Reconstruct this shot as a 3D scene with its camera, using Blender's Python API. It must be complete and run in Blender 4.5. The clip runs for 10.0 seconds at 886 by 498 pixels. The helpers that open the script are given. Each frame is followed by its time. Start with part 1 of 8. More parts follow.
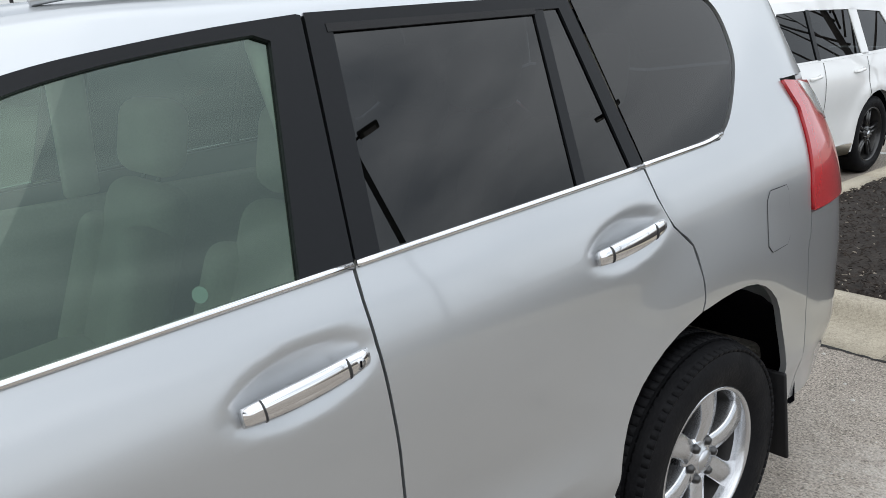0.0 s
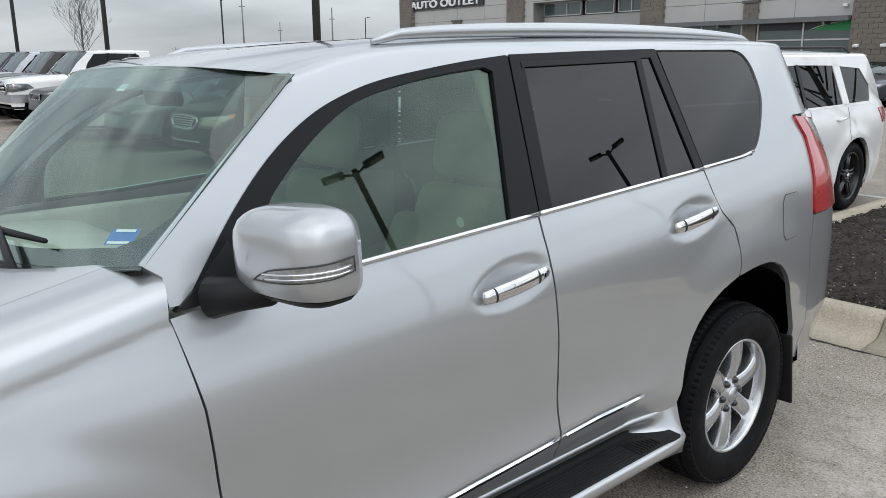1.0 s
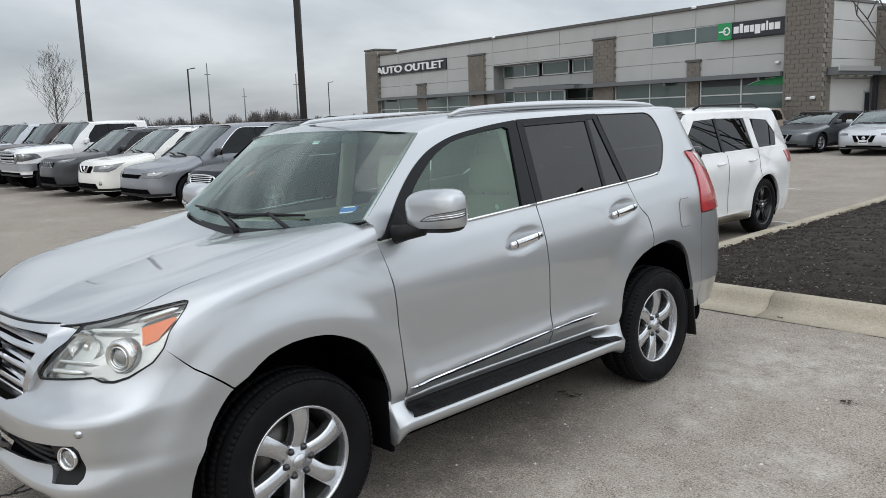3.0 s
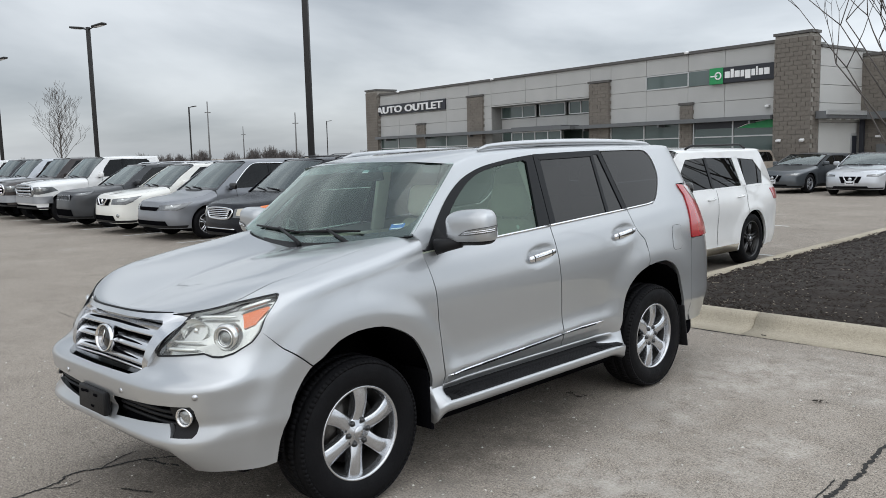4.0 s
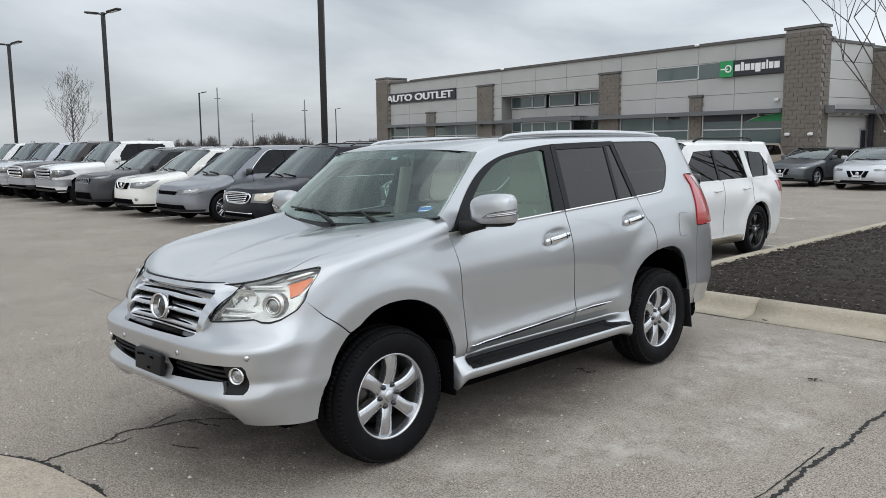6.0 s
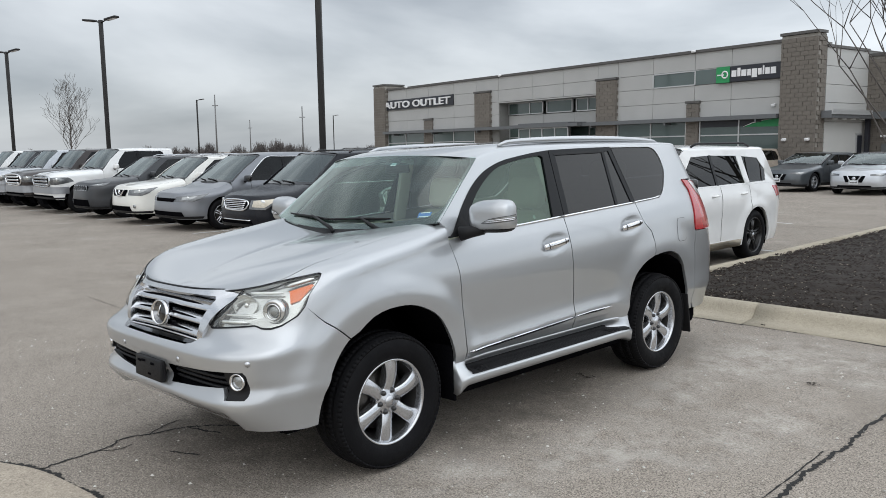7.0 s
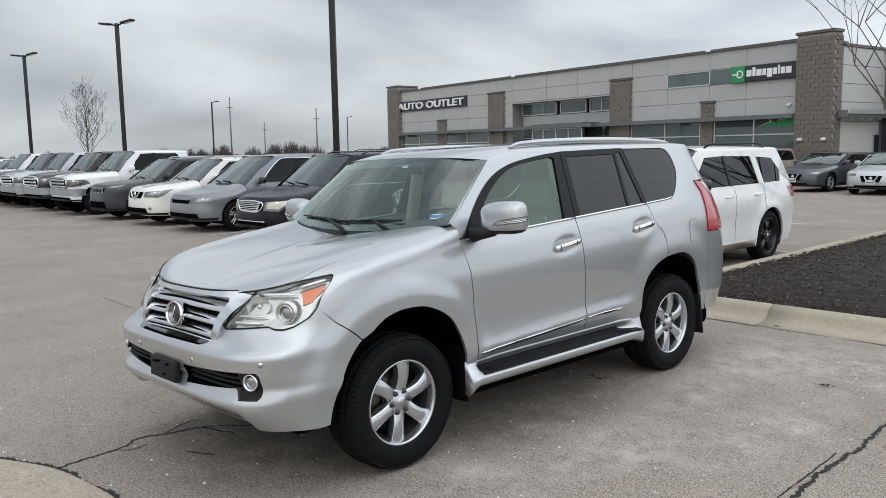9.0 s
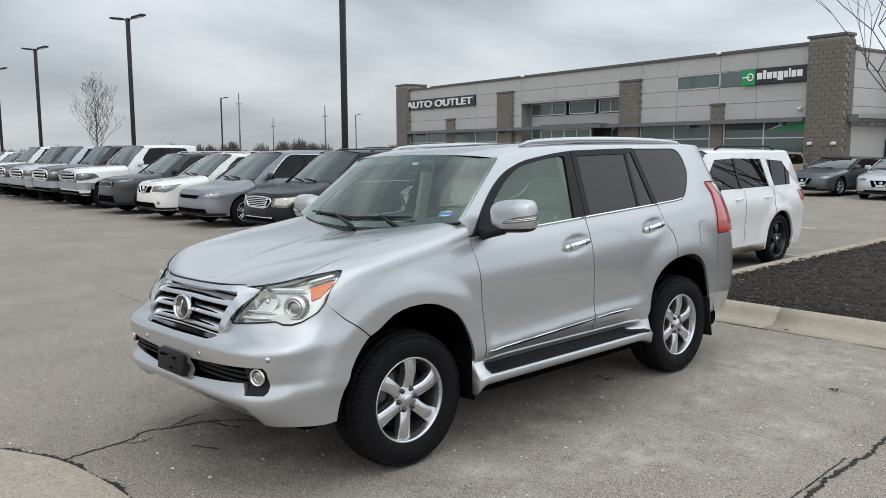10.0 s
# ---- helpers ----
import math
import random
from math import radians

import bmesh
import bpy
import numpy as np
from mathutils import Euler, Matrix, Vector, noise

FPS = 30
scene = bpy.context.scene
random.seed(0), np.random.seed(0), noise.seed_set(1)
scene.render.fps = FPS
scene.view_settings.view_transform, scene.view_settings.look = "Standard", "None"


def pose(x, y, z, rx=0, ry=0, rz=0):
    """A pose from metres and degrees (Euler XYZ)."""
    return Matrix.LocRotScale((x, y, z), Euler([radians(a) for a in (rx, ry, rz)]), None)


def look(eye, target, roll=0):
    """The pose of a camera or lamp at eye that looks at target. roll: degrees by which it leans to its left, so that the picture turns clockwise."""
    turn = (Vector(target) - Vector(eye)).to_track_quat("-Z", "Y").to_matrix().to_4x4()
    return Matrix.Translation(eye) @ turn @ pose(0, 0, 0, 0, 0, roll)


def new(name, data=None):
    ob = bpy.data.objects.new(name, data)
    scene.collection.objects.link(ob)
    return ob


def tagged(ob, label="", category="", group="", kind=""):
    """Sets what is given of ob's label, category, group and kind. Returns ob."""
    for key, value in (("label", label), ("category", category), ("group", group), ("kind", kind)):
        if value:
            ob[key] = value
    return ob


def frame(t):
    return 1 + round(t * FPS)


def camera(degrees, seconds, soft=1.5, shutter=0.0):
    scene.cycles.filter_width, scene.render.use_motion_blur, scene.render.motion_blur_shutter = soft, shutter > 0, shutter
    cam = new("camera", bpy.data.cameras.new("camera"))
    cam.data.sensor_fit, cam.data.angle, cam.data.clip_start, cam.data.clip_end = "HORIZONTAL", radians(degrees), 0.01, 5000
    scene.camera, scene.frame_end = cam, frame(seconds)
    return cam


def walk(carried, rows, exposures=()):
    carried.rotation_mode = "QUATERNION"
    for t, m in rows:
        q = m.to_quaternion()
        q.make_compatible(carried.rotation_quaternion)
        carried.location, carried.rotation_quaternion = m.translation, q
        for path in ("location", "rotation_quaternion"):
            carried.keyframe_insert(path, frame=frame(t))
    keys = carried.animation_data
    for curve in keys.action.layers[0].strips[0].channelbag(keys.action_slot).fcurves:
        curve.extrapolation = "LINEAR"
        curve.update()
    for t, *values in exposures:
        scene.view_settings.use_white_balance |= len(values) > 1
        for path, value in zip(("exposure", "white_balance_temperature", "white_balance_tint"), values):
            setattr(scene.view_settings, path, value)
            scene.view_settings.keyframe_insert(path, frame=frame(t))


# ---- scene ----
cam = camera(58.0, 10.0, soft=0.85)
PATH = [
    (0, (2.064, -0.581, 1.735), (0.589, 0.648, 1.173), -2.9),
    (0.5, (2.197, -1.09, 1.715), (0.759, 0.201, 1.199), -0.3),
    (1, (2.398, -1.516, 1.755), (0.941, -0.231, 1.28), -0.4),
    (1.5, (2.685, -1.945, 1.78), (1.227, -0.655, 1.322), -1.3),
    (2, (2.941, -2.434, 1.796), (1.483, -1.126, 1.389), -1.2),
    (2.5, (3.276, -2.787, 1.806), (1.845, -1.438, 1.445), -1.1),
    (3.8, (3.944, -3.685, 1.776), (2.527, -2.299, 1.514), -2.2),
    (4, (3.991, -3.808, 1.775), (2.573, -2.418, 1.536), -1.4),
    (4.5, (4.063, -4.051, 1.777), (2.632, -2.675, 1.533), -1.4),
    (5, (4.137, -4.155, 1.787), (2.704, -2.785, 1.524), -1.0),
    (5.5, (4.179, -4.145, 1.775), (2.75, -2.772, 1.505), -0.6),
    (7, (4.197, -4.169, 1.773), (2.772, -2.788, 1.523), -0.8),
    (7.5, (4.197, -4.172, 1.778), (2.767, -2.796, 1.53), -1.0),
    (8, (4.213, -4.177, 1.781), (2.774, -2.81, 1.531), -1.2),
    (8.5, (4.215, -4.175, 1.781), (2.772, -2.813, 1.532), -1.2),
    (9, (4.224, -4.175, 1.779), (2.775, -2.819, 1.532), -1.0),
    (9.5, (4.211, -4.172, 1.773), (2.756, -2.821, 1.527), -0.6),
    (10, (4.2, -4.173, 1.767), (2.74, -2.829, 1.518), -0.2),
]
walk(cam, [(t, look(eye, target, roll)) for t, eye, target, roll in PATH],
     exposures=[(0, 0.22), (0.5, 0.13), (1, 0.09), (2, 0.06), (3, 0.02), (4.5, 0.0), (10, 0.0)])


# ---- light ----
SUN_ELEV, SUN_ROT = radians(48), radians(150)
world = bpy.data.worlds.new("world")
scene.world = world
world.use_nodes = True
wn, wl = world.node_tree.nodes, world.node_tree.links
wn.clear()
w_out = wn.new("ShaderNodeOutputWorld")
w_sky = wn.new("ShaderNodeTexSky")
w_sky.sky_type, w_sky.sun_disc, w_sky.sun_elevation, w_sky.sun_rotation = "NISHITA", False, SUN_ELEV, SUN_ROT
w_bg1 = wn.new("ShaderNodeBackground")
w_bg1.inputs[1].default_value = 0.012
wl.new(w_sky.outputs[0], w_bg1.inputs[0])
# overcast deck: brighter towards the zenith, banks of darker cloud stretched along the horizon
w_tc = wn.new("ShaderNodeTexCoord")
w_sep = wn.new("ShaderNodeSeparateXYZ")
wl.new(w_tc.outputs["Generated"], w_sep.inputs[0])
w_map = wn.new("ShaderNodeMapping")
w_map.inputs["Scale"].default_value = (1.0, 1.0, 3.6)
w_map.inputs["Location"].default_value = (0.37, 1.9, 0.2)
wl.new(w_tc.outputs["Generated"], w_map.inputs[0])
w_noise = wn.new("ShaderNodeTexNoise")
w_noise.inputs["Scale"].default_value = 1.6
w_noise.inputs["Detail"].default_value = 6
w_noise.inputs["Roughness"].default_value = 0.5
w_noise.inputs["Distortion"].default_value = 0.35
wl.new(w_map.outputs[0], w_noise.inputs["Vector"])
w_ramp = wn.new("ShaderNodeValToRGB")
w_ramp.color_ramp.elements[0].position = 0.38
w_ramp.color_ramp.elements[0].color = (0.385, 0.425, 0.472, 1)
w_ramp.color_ramp.elements[1].position = 0.62
w_ramp.color_ramp.elements[1].color = (0.825, 0.87, 0.915, 1)
wl.new(w_noise.outputs["Fac"], w_ramp.inputs[0])
w_el = wn.new("ShaderNodeValToRGB")
w_el.color_ramp.elements[0].position = 0.0
w_el.color_ramp.elements[0].color = (0.80, 0.80, 0.80, 1)
w_el.color_ramp.elements[1].position = 1.0
w_el.color_ramp.elements[1].color = (1.62, 1.62, 1.62, 1)
_e = w_el.color_ramp.elements.new(0.32)
_e.color = (1.04, 1.04, 1.04, 1)
_e = w_el.color_ramp.elements.new(0.62)
_e.color = (1.66, 1.66, 1.66, 1)
wl.new(w_sep.outputs["Z"], w_el.inputs[0])
w_mul = wn.new("ShaderNodeMixRGB")
w_mul.blend_type = "MULTIPLY"
w_mul.inputs[0].default_value = 1.0
wl.new(w_ramp.outputs[0], w_mul.inputs[1])
wl.new(w_el.outputs[0], w_mul.inputs[2])
w_bg2 = wn.new("ShaderNodeBackground")
w_bg2.inputs[1].default_value = 0.92
# the cloud is thinner, and brighter, on the sun's side
w_az = wn.new("ShaderNodeVectorMath")
w_az.operation = "DOT_PRODUCT"
w_az.inputs[1].default_value = (0.88, 0.47, 0.0)
wl.new(w_tc.outputs["Generated"], w_az.inputs[0])
w_azr = wn.new("ShaderNodeMapRange")
w_azr.inputs["From Min"].default_value, w_azr.inputs["From Max"].default_value = -0.3, 1.0
w_azr.inputs["To Min"].default_value, w_azr.inputs["To Max"].default_value = 1.0, 1.75
wl.new(w_az.outputs["Value"], w_azr.inputs["Value"])
w_side = wn.new("ShaderNodeVectorMath")
w_side.operation = "SCALE"
wl.new(w_mul.outputs[0], w_side.inputs[0])
wl.new(w_azr.outputs[0], w_side.inputs["Scale"])
wl.new(w_side.outputs[0], w_bg2.inputs[0])
w_add = wn.new("ShaderNodeAddShader")
wl.new(w_bg1.outputs[0], w_add.inputs[0])
wl.new(w_bg2.outputs[0], w_add.inputs[1])
wl.new(w_add.outputs[0], w_out.inputs[0])
sun = new("sun", bpy.data.lights.new("sun", "SUN"))
sun.data.energy, sun.data.angle, sun.data.color = 0.95, radians(110), (1.0, 0.97, 0.93)
sun.matrix_world = look((0, 0, 30), (0 - 20 * math.sin(SUN_ROT) * math.cos(SUN_ELEV), 0 + 20 * math.cos(SUN_ROT) * -math.cos(SUN_ELEV), 30 - 20 * math.sin(SUN_ELEV)))


# ---- materials ----
def mat(name, color, rough=0.6, metal=0.0, coat=0.0, var=0.0, scale=6.0, fine=120.0, bump=0.0, bump_scale=200.0, spec=0.5, coords="Object", rvar=0.0, emit=None):
    """Principled surface with colour variation at two scales, varied roughness and fine relief."""
    m = bpy.data.materials.new(name)
    m.use_nodes = True
    n, l = m.node_tree.nodes, m.node_tree.links
    b = n["Principled BSDF"]
    b.inputs["Roughness"].default_value, b.inputs["Metallic"].default_value = rough, metal
    b.inputs["Coat Weight"].default_value, b.inputs["Specular IOR Level"].default_value = coat, spec
    b.inputs["Coat Roughness"].default_value = 0.04
    c = (*color, 1)
    b.inputs["Base Color"].default_value = c
    if var or bump or rvar:
        tc = n.new("ShaderNodeTexCoord")
    if var:
        big, small = n.new("ShaderNodeTexNoise"), n.new("ShaderNodeTexNoise")
        big.inputs["Scale"].default_value, small.inputs["Scale"].default_value = scale, fine
        big.inputs["Detail"].default_value = 5
        mix, mr = n.new("ShaderNodeMath"), n.new("ShaderNodeMapRange")
        mix.operation = "ADD"
        l.new(tc.outputs[coords], big.inputs["Vector"]), l.new(tc.outputs[coords], small.inputs["Vector"])
        l.new(big.outputs["Fac"], mix.inputs[0]), l.new(small.outputs["Fac"], mix.inputs[1])
        l.new(mix.outputs[0], mr.inputs["Value"])
        mr.inputs["From Min"].default_value, mr.inputs["From Max"].default_value = 0.6, 1.4
        mr.inputs["To Min"].default_value, mr.inputs["To Max"].default_value = 1 - var, 1 + var
        mul = n.new("ShaderNodeVectorMath")
        mul.operation = "SCALE"
        mul.inputs[0].default_value = color
        l.new(mr.outputs[0], mul.inputs["Scale"])
        l.new(mul.outputs[0], b.inputs["Base Color"])
    if rvar:
        rn, rm = n.new("ShaderNodeTexNoise"), n.new("ShaderNodeMapRange")
        rn.inputs["Scale"].default_value, rn.inputs["Detail"].default_value = scale * 1.7, 6
        l.new(tc.outputs[coords], rn.inputs["Vector"]), l.new(rn.outputs["Fac"], rm.inputs["Value"])
        rm.inputs["From Min"].default_value, rm.inputs["From Max"].default_value = 0.3, 0.7
        rm.inputs["To Min"].default_value, rm.inputs["To Max"].default_value = max(0.02, rough - rvar), rough + rvar
        l.new(rm.outputs[0], b.inputs["Roughness"])
    if bump:
        bn, bp = n.new("ShaderNodeTexNoise"), n.new("ShaderNodeBump")
        bn.inputs["Scale"].default_value, bn.inputs["Detail"].default_value = bump_scale, 4
        l.new(tc.outputs[coords], bn.inputs["Vector"]), l.new(bn.outputs["Fac"], bp.inputs["Height"])
        bp.inputs["Strength"].default_value, bp.inputs["Distance"].default_value = bump, 0.01
        l.new(bp.outputs[0], b.inputs["Normal"])
    if emit:
        b.inputs["Emission Color"].default_value, b.inputs["Emission Strength"].default_value = (*emit[:3], 1), emit[3]
    return m


def paint(name, color, metal=0.5, rough=0.35, flake=0.06, coat=1.0):
    """Car paint: base with metal flake, a clear coat over it and a film of dust."""
    m = mat(name, color, rough, metal, coat=coat, var=flake, scale=1.2, fine=5.0)
    m.node_tree.nodes["Principled BSDF"].inputs["Coat IOR"].default_value = 1.62
    return m


def glass(name, tint, rough=0.0, ior=1.5, sheen=(1, 1, 1)):
    """Thin pane: tinted transparency under a gloss that grows towards grazing angles, the same from both sides."""
    m = bpy.data.materials.new(name)
    m.use_nodes = True
    n, l = m.node_tree.nodes, m.node_tree.links
    n.clear()
    out, mix, tr, gl, lw = n.new("ShaderNodeOutputMaterial"), n.new("ShaderNodeMixShader"), n.new("ShaderNodeBsdfTransparent"), n.new("ShaderNodeBsdfGlossy"), n.new("ShaderNodeLayerWeight")
    tr.inputs[0].default_value = (*tint, 1)
    gl.inputs[0].default_value = (*sheen, 1)
    gl.inputs["Roughness"].default_value = rough
    lw.inputs["Blend"].default_value = 0.5
    f0 = ((ior - 1) / (ior + 1)) ** 2
    po, ma = n.new("ShaderNodeMath"), n.new("ShaderNodeMath")
    po.operation, ma.operation = "POWER", "MULTIPLY_ADD"
    po.inputs[1].default_value = 5.0
    ma.inputs[1].default_value, ma.inputs[2].default_value = 1 - f0, f0
    l.new(lw.outputs["Facing"], po.inputs[0]), l.new(po.outputs[0], ma.inputs[0]), l.new(ma.outputs[0], mix.inputs[0])
    l.new(tr.outputs[0], mix.inputs[1]), l.new(gl.outputs[0], mix.inputs[2]), l.new(mix.outputs[0], out.inputs[0])
    return m


M = {}
M["silver"] = paint("silver_paint", (0.46, 0.475, 0.49), 0.74, 0.35, 0.012)
M["white_paint"] = paint("white_paint", (0.78, 0.78, 0.77), 0.0, 0.4, 0.03)
M["cream_paint"] = paint("pearl_white_paint", (0.76, 0.75, 0.70), 0.0, 0.4, 0.03)
M["charcoal_paint"] = paint("charcoal_paint", (0.034, 0.036, 0.04), 0.2, 0.35, coat=0.2)
M["black_paint"] = mat("black_paint", (0.007, 0.008, 0.012), 0.26, 0.0, spec=0.3, var=0.012, scale=1.2, fine=5.0)
M["grey_paint"] = paint("grey_paint", (0.22, 0.23, 0.25), 0.5, 0.38, coat=0.45)
M["gunmetal_paint"] = paint("gunmetal_paint", (0.085, 0.095, 0.105), 0.5, 0.36, coat=0.45)
M["brown_paint"] = paint("dark_brown_paint", (0.03, 0.022, 0.02), 0.3, 0.36, coat=0.45)
M["pale_silver_paint"] = paint("pale_silver_paint", (0.50, 0.52, 0.55), 0.5, 0.36)
M["chrome"] = mat("chrome", (0.78, 0.78, 0.79), 0.07, 1.0, rvar=0.03)
M["bar_chrome"] = mat("grille_chrome", (0.66, 0.67, 0.69), 0.20, 1.0, rvar=0.05)
M["satin"] = mat("satin_chrome", (0.55, 0.56, 0.58), 0.28, 1.0, rvar=0.05)
M["alloy"] = mat("alloy_wheel", (0.56, 0.57, 0.59), 0.24, 0.92, var=0.06, scale=12, coat=0.4)
M["dark_alloy"] = mat("black_alloy", (0.012, 0.012, 0.013), 0.32, 0.2, var=0.1, coat=0.5)
M["grey_alloy"] = mat("grey_alloy", (0.35, 0.36, 0.38), 0.35, 0.7, var=0.08)
M["rubber"] = mat("tyre_rubber", (0.006, 0.006, 0.007), 0.65, spec=0.12, var=0.25, scale=9, bump=0.25, bump_scale=90, rvar=0.1)
M["black_plastic"] = mat("black_plastic", (0.009, 0.009, 0.010), 0.5, spec=0.25, var=0.15, bump=0.15, bump_scale=500)
M["gloss_black"] = mat("gloss_black", (0.010, 0.010, 0.011), 0.16, coat=0.5, rvar=0.04)
M["satin_black"] = mat("satin_black_film", (0.009, 0.0098, 0.0115), 0.34, var=0.1, spec=0.16)
M["liner"] = mat("wheel_well_liner", (0.005, 0.005, 0.006), 0.95, spec=0.0, var=0.3, bump=0.4, bump_scale=60)
M["barrel"] = mat("brake_dusted_barrel", (0.03, 0.029, 0.028), 0.5, 0.5, var=0.3, scale=20)
M["shade_band"] = glass("windscreen_shade_band", (0.50, 0.66, 0.66), 0.0, 1.5)
M["disc"] = mat("brake_steel", (0.09, 0.085, 0.08), 0.4, 0.8, var=0.3, scale=30)
M["step"] = mat("ribbed_step_rubber", (0.010, 0.010, 0.011), 0.68, spec=0.18, var=0.35, scale=14, bump=0.3, bump_scale=140)
M["leather"] = mat("cream_leather", (0.56, 0.53, 0.46), 0.5, var=0.08, scale=5, bump=0.15, bump_scale=320)
M["cabin"] = mat("cabin_plastic", (0.62, 0.60, 0.54), 0.65, var=0.1, bump=0.15, bump_scale=400)
M["dash"] = mat("dashboard", (0.66, 0.64, 0.57), 0.6, var=0.1, bump=0.2, bump_scale=420)
M["carpet"] = mat("carpet", (0.16, 0.15, 0.13), 0.95, var=0.25, scale=20, bump=0.5, bump_scale=300)
M["headliner"] = mat("headliner", (0.70, 0.68, 0.62), 0.9, var=0.05)
M["orange"] = mat("amber_reflector", (0.80, 0.20, 0.05), 0.25, coat=0.6, var=0.12, scale=40)
M["red"] = mat("red_lamp_lens", (0.44, 0.016, 0.022), 0.18, coat=1.0, var=0.12, scale=18)
M["amber_soft"] = mat("amber_plastic", (0.70, 0.15, 0.03), 0.3, coat=0.8, var=0.08, scale=20, fine=30)
M["lamp_white"] = mat("clear_lamp_lens", (0.62, 0.64, 0.64), 0.14, 0.35, coat=1.0, var=0.12, scale=30)
M["cream_lens"] = mat("aged_lamp_lens", (0.52, 0.47, 0.38), 0.2, 0.2, coat=1.0, var=0.25, scale=14)
M["reflector"] = mat("lamp_reflector", (0.84, 0.85, 0.84), 0.14, 0.70, var=0.12, scale=26)
M["bowl"] = mat("lamp_bowl", (0.66, 0.66, 0.65), 0.16, 0.8, var=0.10, scale=9, fine=12)
M["dark_lamp"] = mat("dark_lamp_housing", (0.03, 0.03, 0.032), 0.3, var=0.2)
M["white_plate"] = mat("number_plate", (0.65, 0.66, 0.68), 0.4, var=0.06)
M["blue"] = mat("blue_sticker", (0.05, 0.16, 0.45), 0.5, var=0.1)
M["white"] = mat("white_print", (0.75, 0.76, 0.75), 0.5, var=0.04)
M["teal"] = mat("pale_sticker", (0.60, 0.70, 0.66), 0.5, var=0.05)
M["clear_glass"] = glass("clear_glass", (0.27, 0.36, 0.30), 0.0, 1.86, (0.80, 0.97, 0.86))
M["wind_glass"] = glass("windscreen_glass", (0.80, 0.94, 0.89), 0.0, 2.1, (0.91, 1.0, 0.96))
M["lamp_mix"] = mat("parked_car_lamp", (0.13, 0.135, 0.14), 0.14, 0.4, coat=1.0, var=0.3, scale=9, fine=14)
M["fog_glass"] = mat("fog_lamp_glass", (0.30, 0.31, 0.31), 0.12, 0.6, coat=1.0, var=0.3, scale=60)
M["tint_glass"] = glass("privacy_glass", (0.028, 0.031, 0.034), 0.0, 1.55)
M["car_glass"] = glass("dark_car_glass", (0.06, 0.07, 0.07), 0.0, 1.42)
M["car_screen"] = glass("car_windscreen_glass", (0.38, 0.46, 0.45), 0.0, 2.25, (0.92, 1.0, 0.99))
M["lens_glass"] = glass("lens_glass", (0.93, 0.94, 0.92), 0.02)


# ---- mesh helpers ----
def part(name, bm, material, parent=None, label="", smooth=True, data=None):
    """Link a bmesh as one mesh object, under a thing or a part."""
    if data is None:
        data = bpy.data.meshes.new(name)
        if smooth:
            for fa in bm.faces:
                fa.smooth = True
        bm.to_mesh(data)
        bm.free()
        data.materials.append(material)
    ob = new(name, data)
    if parent is not None:
        ob.parent = parent
    if label:
        ob["label"] = label
    return ob


def thing(name, m, label, category, group="", kind=""):
    ob = new(name)
    ob.matrix_world = m
    return tagged(ob, label, category, group, kind)


def box(x0, x1, y0, y1, z0, z1, bevel=0.0, segments=2, bm=None):
    """A box, its edges rounded."""
    own = bmesh.new()
    bmesh.ops.create_cube(own, size=1.0)
    for v in own.verts:
        v.co = Vector(((x0 + x1) / 2 + v.co.x * (x1 - x0), (y0 + y1) / 2 + v.co.y * (y1 - y0), (z0 + z1) / 2 + v.co.z * (z1 - z0)))
    if bevel:
        bmesh.ops.bevel(own, geom=own.edges[:], offset=bevel, segments=segments, profile=0.5, affect="EDGES")
    return join(bm, own)


def join(bm, own):
    if bm is None:
        return own
    me = bpy.data.meshes.new("tmp")
    own.to_mesh(me)
    own.free()
    bm.from_mesh(me)
    bpy.data.meshes.remove(me)
    return bm


def turned(m, bm):
    bmesh.ops.transform(bm, matrix=m, verts=bm.verts[:])
    return bm


def spin(profile, n=32, axis="X", bm=None, closed=False, caps=True):
    """A solid of revolution about an axis: profile of (along, radius)."""
    bm = bm or bmesh.new()
    rings = []
    for a, r in profile:
        ring = []
        for i in range(n):
            t = 2 * math.pi * i / n
            c, s = r * math.cos(t), r * math.sin(t)
            ring.append(bm.verts.new({"X": (a, c, s), "Y": (s, a, c), "Z": (c, s, a)}[axis]))
        rings.append(ring)
    pairs = list(zip(rings, rings[1:])) + ([(rings[-1], rings[0])] if closed else [])
    for a, b in pairs:
        for i in range(n):
            j = (i + 1) % n
            bm.faces.new((a[i], a[j], b[j], b[i]))
    if not closed and caps:
        for ring, flip in ((rings[0], True), (rings[-1], False)):
            if (ring[0].co - ring[n // 2].co).length > 1e-5:
                bm.faces.new(ring[::-1] if flip else ring)
    return bm


